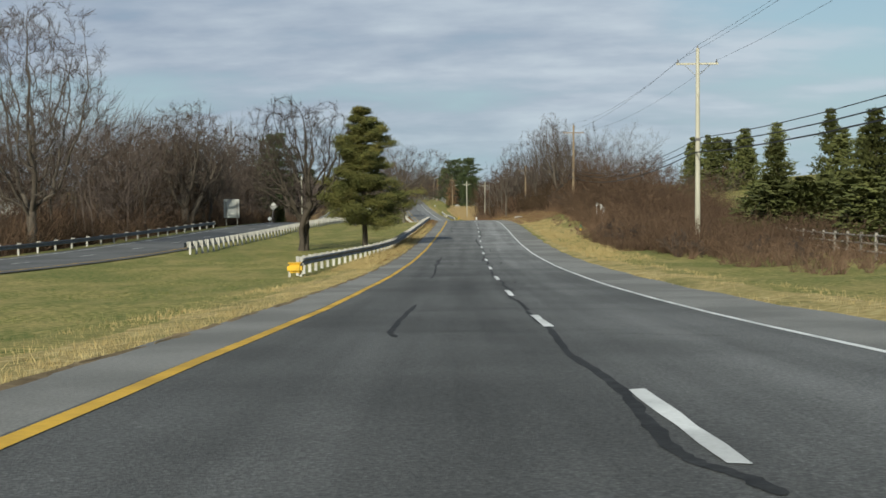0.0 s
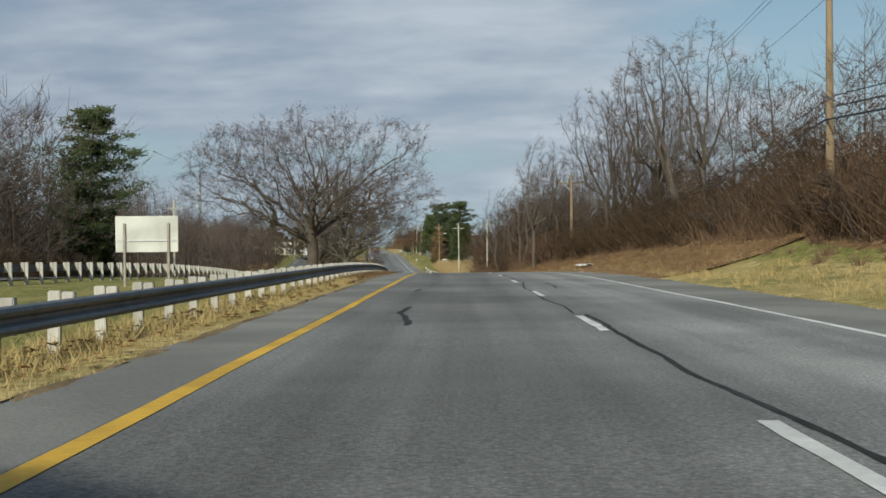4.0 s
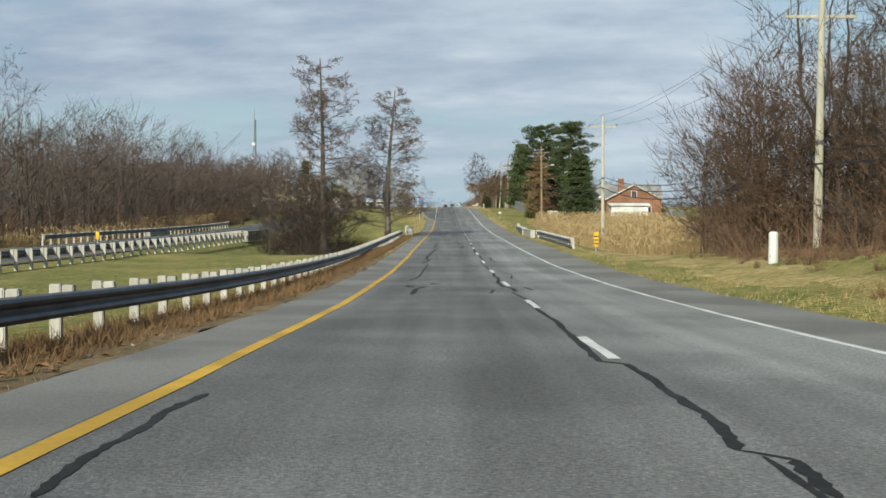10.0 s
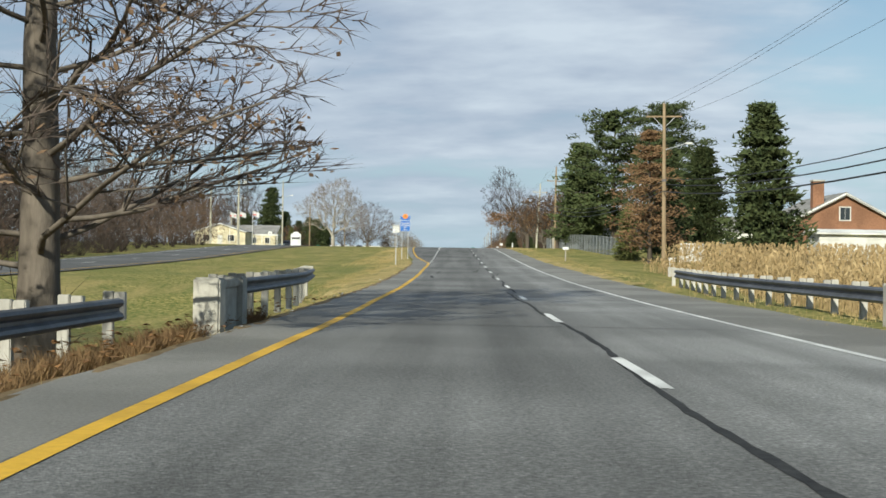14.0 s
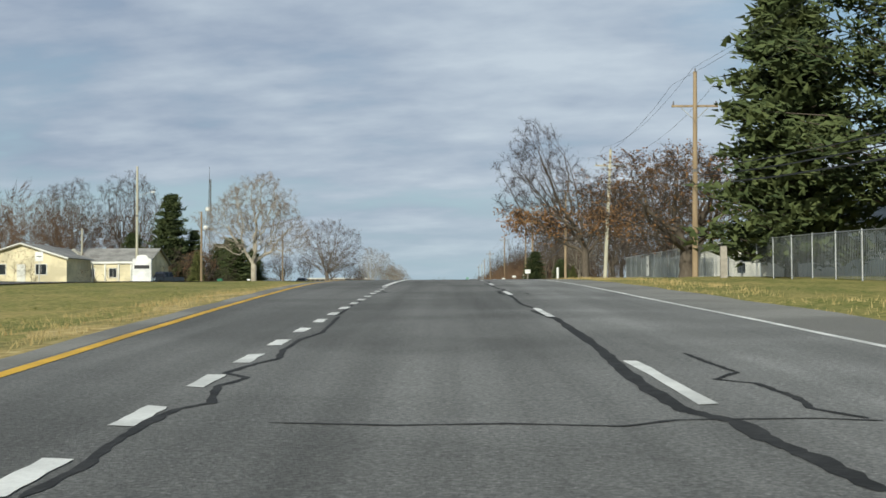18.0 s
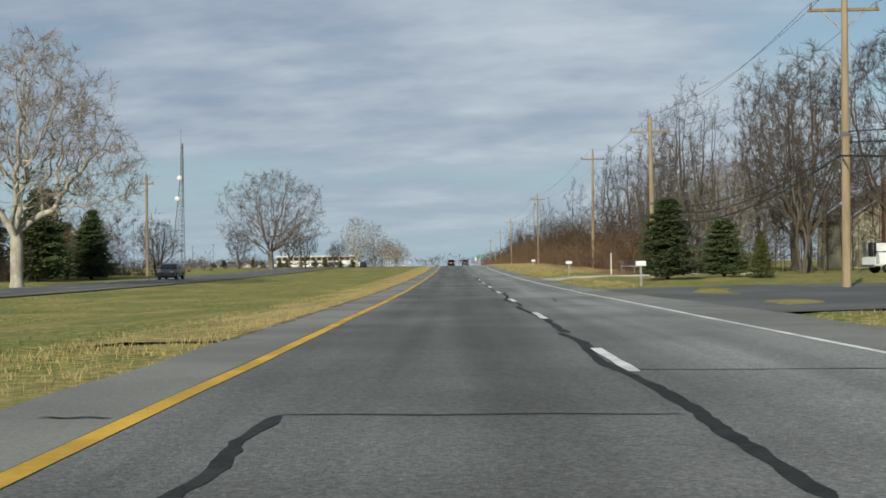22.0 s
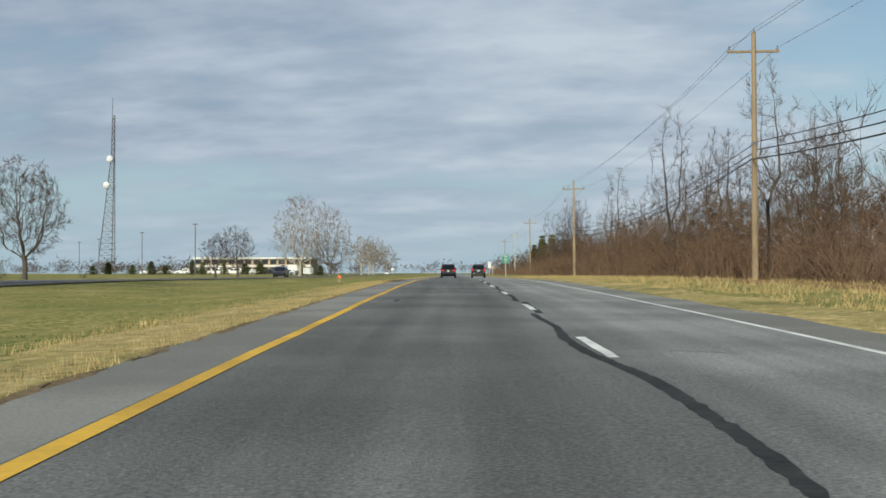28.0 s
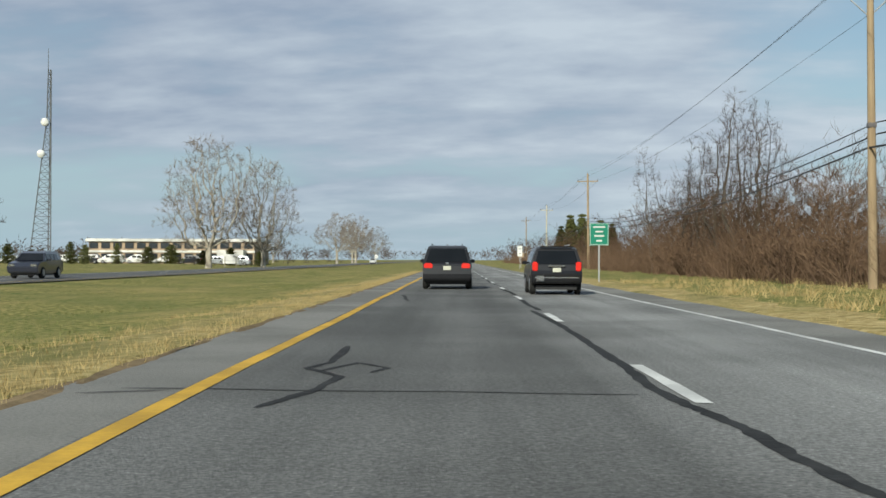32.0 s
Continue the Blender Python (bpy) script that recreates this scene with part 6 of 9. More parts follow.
for i, (u, y, s) in enumerate([(-31, 1145, 0.8), (-29, 1180, 0.85), (-33, 1215, 0.8), (-28, 1250, 0.75), (-44, 1120, 0.5)]):
    plant("syc_s", u, y, s, i * 1.3, label="pale bare sycamore far along the road")
plant("pine_b", -50.0, 686.0, 1.22, 0.2, label="tall dark conical evergreen beside the houses")
plant("pine_b", -46.5, 690.0, 0.75, 1.2, label="dark evergreen beside the houses")
plant("spruce", -43.0, 676.0, 0.75, 1.2)
plant("oak_leafy", -44.0, 682.0, 0.62, 0.4)
plant("grey", -33.0, 709.0, 0.5, 0.3, label="low bare spreading tree beside the far pole")
plant("oak_leafy", -38.5, 703.0, 0.6, 1.3)
plant("pine_b", -37.0, 698.0, 0.52, 0.3, label="dark evergreen on the far side")
plant("elm", -61.0, 700.0, 1.32, 0.2, label="tall bare upright tree behind the houses")
plant("elm", -70.0, 690.0, 1.2, 1.2)
for i, (u, y, sc, sh) in enumerate(((-37.5, 684, 0.85, 0.62), (-35.8, 694, 0.7, 0.45), (-40.5, 693, 0.8, 0.66), (-45.0, 706, 0.8, 0.6), (-50.5, 700, 0.95, 0.62), (-43.0, 716, 0.7, 0.42), (-55.0, 714, 1.0, 0.7), (-57.0, 686, 0.95, 0.7), (-48.0, 722, 0.8, 0.48))):
    plant("pine_b", u, y, sc, 0.9 * i, sz=sh, label="dark spreading evergreen among brush on the far side")
for i, (u, y, sc) in enumerate(((27.0, 672, 1.05), (35.5, 674, 1.2), (31.0, 690, 1.1))):
    plant("elm", u, y, sc, 1.1 * i, label="tall slender bare tree behind the drive")
plant("pine_b", 12.8, 651.0, 0.56, 0.2, sz=0.36, label="dense round dark evergreen beside the drive")
plant("pine_b", 17.2, 656.0, 0.5, 1.2, sz=0.28, label="low dense dark evergreen beside the drive")
plant("spruce", 18.5, 652.0, 0.36, 2.0)
plant("syc", 22.0, 676.0, 0.55, 1.0, label="slender white-barked birch behind the drive")
for i, (u, y, s) in enumerate([(37, 1225, 2.0), (42, 1237, 2.1), (47, 1229, 1.8), (33, 1215, 1.5), (52, 1240, 1.7)]):
    plant("spruce", u, y, s, i * 1.1, label="tall dark green conical spruce tree")
# evergreen row behind the rail fence
rp = random.Random(17)
for i in range(20):
    y = 70 + i * 6.3 + rp.uniform(-1, 1)
    plant("spruce_row", 36 + rp.uniform(-2.5, 6), y * 1.06, rp.uniform(0.8, 1.15), rp.uniform(0, 6), sz=rp.uniform(0.75, 1.2))
for i in range(24):
    plant("spruce_row", rp.uniform(21.5, 28), 56 + i * 1.7, rp.uniform(0.9, 1.3), rp.uniform(0, 6), sz=rp.uniform(0.4, 0.66))

# woods: the far ones joined
rw = random.Random(29)


def joined(name, picks, label, cat):
    """Many copies of the stored kinds joined into one mesh of wood and twigs. picks: (key, u, y, scale, turn)."""
    vs, fs, mi, mats, base = [], [], [], [], 0
    for key, u, y, s, rot in picks:
        for _, me in TREE_STORE[key][4]:
            co = np.empty(len(me.vertices) * 3)
            me.vertices.foreach_get("co", co)
            m = np.array(Matrix.Translation(at(u, y)) @ Euler((rw.uniform(-0.06, 0.06), rw.uniform(-0.06, 0.06), rot)).to_matrix().to_4x4() @ Matrix.Diagonal((s, s, s * rw.uniform(0.9, 1.12), 1)))
            co = co.reshape(-1, 3) @ m[:3, :3].T + m[:3, 3]
            vs.append(co)
            lt = np.empty(len(me.polygons), dtype=np.int64)
            me.polygons.foreach_get("loop_total", lt)
            lv = np.empty(len(me.loops), dtype=np.int64)
            me.loops.foreach_get("vertex_index", lv)
            if me.materials[0] not in mats:
                mats.append(me.materials[0])
            fs.append((lv + base, lt))
            mi.append(np.full(len(lt), mats.index(me.materials[0])))
            base += len(co)
    me = bpy.data.meshes.new(name)
    v = np.concatenate(vs)
    loops, tot = np.concatenate([a for a, _ in fs]), np.concatenate([b for _, b in fs])
    me.vertices.add(len(v))
    me.vertices.foreach_set("co", v.ravel())
    me.loops.add(len(loops))
    me.loops.foreach_set("vertex_index", loops)
    me.polygons.add(len(tot))
    me.polygons.foreach_set("loop_start", np.concatenate([[0], np.cumsum(tot)[:-1]]))
    me.polygons.foreach_set("loop_total", tot)
    me.polygons.foreach_set("material_index", np.concatenate(mi))
    for m in mats:
        me.materials.append(m)
    me.update(calc_edges=True)
    return tagged(new(name, me), label, cat, "", "stuff")


def zone(u0, u1, y0, y1, n, s0, s1, keys=("wood_a", "wood_b", "wood_c")):
    return [(rw.choice(keys), rw.uniform(u0, u1), rw.uniform(y0, y1), rw.uniform(s0, s1), rw.uniform(0, 6.28)) for _ in range(n)]


def singles(picks, label=""):
    for key, u, y, s, rot in picks:
        plant(key, u, y, s, rot, lean=(rw.uniform(-4, 4), rw.uniform(-4, 4)), label=label)


def slivers(name, picks, mat, label, cat):
    """Fine stems and twigs, each one thin sliver, joined: picks are arrays of feet, tips and half-widths."""
    a = np.concatenate([p[0] for p in picks])
    b = np.concatenate([p[1] for p in picks])
    w = np.concatenate([p[2] for p in picks])
    n = len(a)
    d = b - a
    r = rng2.normal(0, 1, (n, 3))
    o = np.cross(d, r)
    o /= np.linalg.norm(o, axis=1, keepdims=True) + 1e-9
    v = np.stack([a - o * w[:, None], a + o * w[:, None], b], 1).reshape(-1, 3)
    me = bpy.data.meshes.new(name)
    me.vertices.add(len(v))
    me.vertices.foreach_set("co", v.ravel())
    me.loops.add(3 * n)
    me.loops.foreach_set("vertex_index", np.arange(3 * n))
    me.polygons.add(n)
    me.polygons.foreach_set("loop_start", np.arange(0, 3 * n, 3))
    me.polygons.foreach_set("loop_total", np.full(n, 3))
    me.materials.append(M[mat])
    me.update(calc_edges=True)
    return tagged(new(name, me), label, cat, "", "stuff")


rng2 = np.random.RandomState(77)


def thickets(u0, u1, y0, y1, n, h0, h1, stems=26, spread=0.8, thick=1.0):
    """Round tangles of thin brush."""
    u, y = rng2.uniform(u0, u1, n), rng2.uniform(y0, y1, n)
    foot0 = np.stack([np.interp(y, TAB_Y, TAB_X) + u, y, ground_z(u, y) - 0.05], 1)
    h = rng2.uniform(h0, h1, n)
    out = []
    for k in range(stems):
        a = foot0 + np.stack([rng2.normal(0, 0.25, n), rng2.normal(0, 0.25, n), np.zeros(n)], 1) * h[:, None] * 0.4
        d = np.stack([rng2.normal(0, spread * 0.5, n), rng2.normal(0, spread * 0.5, n), rng2.uniform(0.5, 1.0, n)], 1)
        b = a + d * h[:, None]
        out.append((a, b, np.full(n, 0.012 * thick)))
        t2 = rng2.uniform(0.25, 0.95, n)[:, None]
        c = a + (b - a) * t2
        e = c + (d * 0.6 + rng2.normal(0, 0.5, (n, 3))) * (h * rng2.uniform(0.2, 0.45, n))[:, None]
        out.append((c, e, np.full(n, 0.009 * thick)))
    return out


def crowns(u0, u1, y0, y1, n, h0, h1, twigs=190, low=0.3, wide=0.26, tw=0.010):
    """Leafless trees: stem, limbs spreading from it, and a cloud of fine twigs along the limbs."""
    u, y = rng2.uniform(u0, u1, n), rng2.uniform(y0, y1, n)
    foot = np.stack([np.interp(y, TAB_Y, TAB_X) + u, y, ground_z(u, y) - 0.1], 1)
    h = rng2.uniform(h0, h1, n)
    tip = foot + np.stack([rng2.normal(0, 0.05, n) * h, rng2.normal(0, 0.05, n) * h, h * 0.92], 1)
    out = [(foot, tip, 0.0055 * h)]
    A, B = [], []
    nl = 12
    for k in range(nl):
        t = low + (0.92 - low) * (k + rng2.uniform(0, 1, n)) / nl
        a = foot + (tip - foot) * t[:, None]
        az = 2.4 * k + rng2.uniform(-0.6, 0.6, n)
        r = wide * h * (0.45 + 0.55 * np.sin(np.pi * np.clip((t - low) / (1 - low) * 0.85 + 0.2, 0, 1))) * rng2.uniform(0.7, 1.2, n)
        b = a + np.stack([np.cos(az) * r, np.sin(az) * r, r * rng2.uniform(0.3, 1.1, n)], 1)
        A.append(a)
        B.append(b)
        out.append((a, b, 0.0022 * h))
    A, B, row = np.array(A), np.array(B), np.arange(n)
    for k in range(twigs):
        i = rng2.randint(0, nl, n)
        a, b = A[i, row], B[i, row]
        d = b - a
        L = np.linalg.norm(d, axis=1, keepdims=True)
        p = a + d * rng2.uniform(0.2, 1.05, n)[:, None] + rng2.normal(0, 0.02, (n, 3)) * h[:, None]
        q = p + (d / L + rng2.normal(0, 0.6, (n, 3)) + np.array([0, 0, 0.35])) * (h * rng2.uniform(0.03, 0.095, n))[:, None]
        out.append((p, q, np.full(n, tw)))
    return out


joined("woods", zone(-44, -34, 25, 250, 12, 0.7, 0.95) + zone(-44, -33.5, 250, 440, 22, 0.8, 1.15), "bare brown woods beyond the opposite carriageway", "woods")
slivers("undergrowth", crowns(-62, -33.5, 20, 100, 80, 7, 12, 190, 0.12, 0.30, 0.02) + crowns(-66, -33.5, 100, 250, 190, 10, 16, 200, 0.10, 0.30, 0.028) + crowns(-66, -33.5, 250, 350, 170, 9.5, 16, 190, 0.15, 0.28, 0.022) + crowns(-70, -33.5, 345, 455, 230, 10, 17.5, 200, 0.12, 0.28, 0.030) + crowns(-80, -36, 452, 546, 240, 8, 12, 180, 0.06, 0.34, 0.042) + crowns(-56, -36, 668, 700, 14, 3, 6, 170, 0.05, 0.4, 0.02) + crowns(-62, -36, 705, 765, 34, 1.5, 3.4, 130, 0.05, 0.5, 0.02) + crowns(-140, -66, 60, 560, 240, 11, 15, 110, 0.15, 0.34, 0.045) + crowns(-80, -42, 500, 598, 50, 4, 7, 150, 0.1, 0.4, 0.02), "twig_pinkish", "grey-brown trees and undergrowth filling the woods", "woods")
# undergrowth in the same shade-darkened brush colour
slivers("undergrowth", crowns(-62, -33.5, 105, 240, 120, 6, 12.5, 230, 0.05, 0.3, 0.028) + thickets(-46, -33.2, 90, 245, 500, 1.2, 3.5, 30, 0.8, 2.2), "shaded_brush", "vines and undergrowth in the woods, in the shade-darkened brush colour", "woods")
slivers("undergrowth", crowns(-66, -41, 546, 584, 50, 5, 9, 190, 0.05, 0.34, 0.025) + crowns(-112, -62, 640, 735, 150, 11, 17, 190, 0.06, 0.30, 0.045) + crowns(-60, -37, 592, 640, 20, 1.5, 4, 150, 0.05, 0.45, 0.015) + thickets(-44, -33, 15, 455, 1500, 1.5, 4.5, 26, 0.8, 2.0) + thickets(-75, -44, 15, 455, 900, 2.5, 6.0, 26, 0.8, 4.0), "twig_red", "brown undergrowth below the woods", "woods")
joined("woods", zone(22, 40, 225, 335, 6, 0.6, 0.85) + zone(26, 50, 660, 800, 8, 0.7, 1.0), "bare brown woods behind the outer shoulder", "woods")
slivers("undergrowth", crowns(14.5, 26, 170, 330, 75, 6, 10, 200, 0.12, 0.3, 0.015) + crowns(26, 40, 222, 330, 36, 6, 10, 200, 0.12, 0.3, 0.015) + crowns(17, 26, 158, 300, 56, 9.0, 13.5, 240, 0.25, 0.2, 0.012) + crowns(26, 40, 222, 300, 24, 9.0, 13.5, 240, 0.25, 0.2, 0.012) + crowns(16, 30, 126, 165, 26, 3, 5.0, 200, 0.05, 0.36, 0.018) + crowns(-52, -33.5, 140, 245, 90, 11, 17, 260, 0.08, 0.32, 0.032) + crowns(20, 55, 665, 800, 120, 7, 12, 190, 0.15, 0.28, 0.018) + crowns(19, 45, 800, 980, 130, 6, 10.5, 190, 0.15, 0.28, 0.018) + crowns(24, 60, 596, 668, 24, 6, 10, 190, 0.2, 0.3, 0.018) + crowns(19, 50, 338, 372, 26, 6, 10, 260, 0.12, 0.3, 0.013) + crowns(34, 70, 380, 450, 36, 5, 9, 200, 0.1, 0.34, 0.016) + crowns(18.5, 48, 668, 705, 40, 8, 14, 200, 0.1, 0.28, 0.018) + crowns(44, 80, 60, 125, 26, 6, 9, 150, 0.1, 0.36, 0.02), "twig", "grey-brown bare trees filling the roadside woods", "woods")
slivers("undergrowth", crowns(14.5, 25, 150, 290, 150, 3.0, 6.0, 260, 0.05, 0.42, 0.016) + crowns(14.0, 24, 96, 152, 60, 1.6, 3.6, 260, 0.05, 0.45, 0.016) + crowns(13.4, 25, 309, 331, 80, 5.5, 10, 380, 0.05, 0.34, 0.016) + crowns(15.6, 24, 270, 308, 60, 7.0, 13.5, 420, 0.04, 0.26, 0.015) + crowns(16, 30, 690, 800, 130, 3.5, 7.5, 260, 0.05, 0.36, 0.016) + crowns(16, 28, 800, 980, 190, 3.5, 7, 240, 0.05, 0.38, 0.018) + crowns(17, 45, 980, 1290, 190, 4, 7.5, 150, 0.08, 0.38, 0.028) + crowns(13.5, 22, 40, 105, 44, 1.0, 2.2, 220, 0.05, 0.5, 0.014), "twig_red", "red-brown thicket trees on the roadside bank", "woods")
slivers("undergrowth", crowns(-320, -60, 1150, 1700, 170, 4, 7, 110, 0.02, 0.6, 0.16) + crowns(20, 260, 1280, 1800, 200, 5, 10, 110, 0.02, 0.5, 0.16) + crowns(-400, 400, 1800, 2200, 320, 6, 11, 80, 0.02, 0.7, 0.4), "twig_pinkish", "far bare trees along the horizon", "woods")
singles(zone(14.5, 22, 172, 320, 18, 0.6, 0.95))
singles(zone(17, 27, 668, 745, 20, 0.7, 1.0))
singles(zone(16.5, 21, 800, 960, 18, 0.5, 0.85))
plant("elm", -34.0, 96.0, 1.22, 2.0, label="large bare tree beyond the opposite carriageway")
plant("grey", -34.0, 150.0, 1.2, 2.4)
plant("wood_c", -33.5, 158.0, 1.2, 0.4)
plant("grey", -36.0, 165.0, 1.0, 1.4)
plant("pine", -32.6, 219.0, 0.92, 1.4, label="ragged pine leaning over the woods")
plant("spruce", -31.5, 222.0, 0.5, 0.4)
plant("spruce", -33.0, 226.0, 0.55, 1.4)
for i, (u, y, s, le) in enumerate([(13.6, 205, 0.85, -10), (15.5, 214, 0.9, -8), (11.2, 235, 0.92, -7), (14.0, 243, 0.8, 4), (15.2, 252, 0.8, -6), (13.2, 260, 0.9, -7), (14.2, 276, 0.75, 5), (13.5, 288, 0.7, -4), (16, 196, 0.95, -9), (17, 208, 0.9, -6), (18, 220, 0.9, 6), (16, 186, 0.9, -12), (15, 178, 0.8, -7)]):
    plant(("bank", "bank_b")[i % 2], u, y, s * 1.1, i * 1.7, lean=(3 - i % 5, le), label="bare leaning tree on the roadside bank")

# brush along the banks: single shrubs near the road, the rest joined
singles(zone(11.8, 15, 40, 66, 14, 0.35, 0.6, ("shrub_a", "shrub_b")))
singles(zone(11.4, 15, 66, 103, 26, 0.4, 0.8, ("shrub_a", "shrub_b")))
singles(zone(14.6, 17.0, 104, 130, 10, 0.7, 1.1, ("shrub_a", "shrub_b")))
singles(zone(12.8, 16.0, 130, 176, 22, 0.7, 1.1, ("shrub_a", "shrub_b")))
singles(zone(13.2, 16.0, 215, 328, 38, 0.8, 1.2, ("shrub_a", "shrub_b")))
singles(zone(15.5, 18, 690, 800, 24, 0.8, 1.3, ("shrub_a",)))
singles(zone(15, 18, 800, 930, 36, 0.7, 1.1, ("shrub_a",)))
slivers("brush", thickets(10.3, 12.5, 74, 101, 110, 0.5, 1.1, 34, 0.8, 1.2) + thickets(12.2, 24, 64, 106, 440, 1.2, 2.7, 34, 0.7, 1.3) + thickets(14.8, 26, 104, 132, 300, 1.8, 3.8, 34, 0.7, 1.3) + thickets(12.6, 26, 130, 160, 420, 1.5, 3.8, 34, 0.7, 1.4) + crowns(14, 26, 110, 165, 90, 3.5, 6.5, 300, 0.04, 0.36, 0.016), "twig_red", "dense red-brown thicket along the shoulder", "brush")
# bank brush whose shade is put into its darker colour
slivers("brush", thickets(12.2, 17, 168, 226, 620, 0.9, 2.8, 34, 0.8, 2.6) + thickets(13.0, 23, 120, 300, 900, 1.6, 3.6, 34, 0.8, 1.3) + crowns(13.4, 18, 130, 310, 130, 2.5, 4.6, 300, 0.03, 0.45, 0.014) + crowns(16.0, 25, 262, 312, 46, 5.5, 12.5, 420, 0.04, 0.25, 0.013), "shaded_brush", "tangled vines and brush on the roadside bank, shade put into the dark colour", "brush")
slivers("brush", thickets(11.8, 15, 150, 216, 120, 0.5, 1.5) + thickets(12.0, 22, 38, 108, 380, 0.5, 1.4) + thickets(12.4, 21, 100, 320, 1200, 1.0, 3.0) + thickets(10.5, 13, 100, 320, 260, 0.3, 0.9) + thickets(15.5, 30, 690, 800, 700, 1.6, 4.2) + thickets(15.2, 25, 800, 980, 1000, 1.8, 4.2) + crowns(16.5, 28, 800, 960, 120, 4.0, 6.8, 260, 0.04, 0.36, 0.018) + thickets(16, 28, 980, 1250, 700, 1.5, 3.4), "twig_red", "red-brown brush covering the roadside bank", "brush")
slivers("brush", crowns(-17, -9.5, 366, 393, 34, 2.5, 5.5, 200, 0.05, 0.4, 0.014) + crowns(-17.5, -11, 362, 389, 44, 4.5, 9.5, 300, 0.05, 0.26, 0.014) + thickets(-17, -9, 364, 395, 150, 0.8, 2.6) + crowns(-58, -32.5, 425, 500, 90, 4, 8, 220, 0.04, 0.4, 0.034) + crowns(-64, -37, 676, 724, 60, 4, 8, 220, 0.05, 0.36, 0.03) + thickets(-60, -36, 740, 860, 60, 0.5, 1.2) + thickets(-80, -36, 1020, 1250, 130, 1.2, 2.6) + thickets(-62, -33, 420, 540, 260, 1.0, 2.8, 26, 0.8, 2.4) + thickets(-5.6, -4.45, 330, 388, 420, 0.22, 0.5, 20, 0.9, 0.7) + thickets(-60, -37, 674, 726, 180, 1.2, 3.0, 26, 0.8, 2.2), "twig", "brown undergrowth on the far side", "brush")

# ---- grass, reeds, litter ----
M["weed"] = material("weed", [(0.09, 0.055, 0.031), (0.24, 0.155, 0.08)], 0.9, 1.5, 3, spec=0.1)
rgn = np.random.RandomState(3)


def blade_field(name, u_lo, u_hi, y_lo, y_hi, n, h_lo, h_hi, width, mat, label, cat, lean=0.35, skip=None, clump=0):
    """n upright slivers scattered on the ground, in clumps, as one mesh."""
    if clump:
        k = max(1, n // clump)
        cu, cyy = rgn.uniform(u_lo, u_hi, k), rgn.uniform(y_lo, y_hi, k)
        pick = rgn.randint(0, k, n)
        u = np.clip(cu[pick] + rgn.normal(0, 0.14, n), u_lo, u_hi)
        y = cyy[pick] + rgn.normal(0, 0.14, n)
    else:
        u, y = rgn.uniform(u_lo, u_hi, n), rgn.uniform(y_lo, y_hi, n)
    if skip is not None:
        keep = ~skip(u, y)
        u, y = u[keep], y[keep]
    n = len(u)
    x, z = np.interp(y, TAB_Y, TAB_X) + u, ground_z(u, y) - 0.03
    h = rgn.uniform(h_lo, h_hi, n)
    a = rgn.uniform(0, 2 * np.pi, n)
    lx, ly = rgn.normal(0, lean, n) * h, rgn.normal(0, lean, n) * h
    w = width * rgn.uniform(0.6, 1.4, n)
    p0 = np.stack([x - np.cos(a) * w, y - np.sin(a) * w, z], 1)
    p1 = np.stack([x + np.cos(a) * w, y + np.sin(a) * w, z], 1)
    p2 = np.stack([x + lx, y + ly, z + h], 1)
    v = np.stack([p0, p1, p2], 1).reshape(-1, 3)
    me = bpy.data.meshes.new(name)
    me.vertices.add(len(v))
    me.vertices.foreach_set("co", v.ravel())
    me.loops.add(3 * n)
    me.loops.foreach_set("vertex_index", np.arange(3 * n))
    me.polygons.add(n)
    me.polygons.foreach_set("loop_start", np.arange(0, 3 * n, 3))
    me.polygons.foreach_set("loop_total", np.full(n, 3))
    me.materials.append(mat)
    me.update(calc_edges=True)
    return tagged(new(name, me), label, cat, "", "stuff")


def on_asphalt(u, y):
    tw = np.interp(y, [457, 468, 475, 490, 513, 541, 562, 578, 580], [0, 0.95, 1.5, 2.2, 3.1, 3.8, 4.3, 4.3, 0])
    cross = (y > 562) & (y < 588) & (u > -20.5)
    drive = (u > 5) & (((y > 603) & (y < 633)) | ((y > np.interp(u, DRIVE_U, DRIVE_NEAR)) & (y < np.interp(u, DRIVE_U, DRIVE_FAR))))
    return ((u > -3.35 - tw) & (u < 6.6)) | cross | drive


blade_field("verge_grass", -6.2, -3.4, 0, 900, 150000, 0.04, 0.15, 0.008, M["dry_blade"], "straw-coloured grass along the median's edge", "grass", skip=on_asphalt, clump=8)
blade_field("verge_grass", -8.6, -5.4, 455, 585, 12000, 0.06, 0.20, 0.010, M["dry_blade"], "straw-coloured grass along the turn lane", "grass", skip=on_asphalt, clump=8)
blade_field("median_grass", -15, -4.8, 0, 900, 110000, 0.03, 0.10, 0.012, M["green_blade"], "short green and tan median grass", "grass", skip=on_asphalt, clump=5)
blade_field("verge_grass", 6.7, 9.5, 0, 900, 50000, 0.05, 0.18, 0.010, M["dry_blade"], "dry grass along the outer shoulder", "grass", skip=on_asphalt, clump=6)
blade_field("rail_weeds", -5.6, -3.9, 56, 152, 26000, 0.10, 0.36, 0.009, M["dry_blade"], "golden dead grass round the guardrail posts", "weeds", lean=0.5, clump=14)
blade_field("rail_weeds", -4.5, -3.9, 326, 392, 30000, 0.18, 0.46, 0.009, M["weed"], "brown dead weeds in front of the guardrail posts", "weeds", lean=0.45, clump=16)
blade_field("rail_weeds", -5.2, -3.9, 296, 392, 26000, 0.16, 0.42, 0.009, M["weed"], "brown dead weeds hiding the guardrail posts", "weeds", lean=0.5, clump=14)
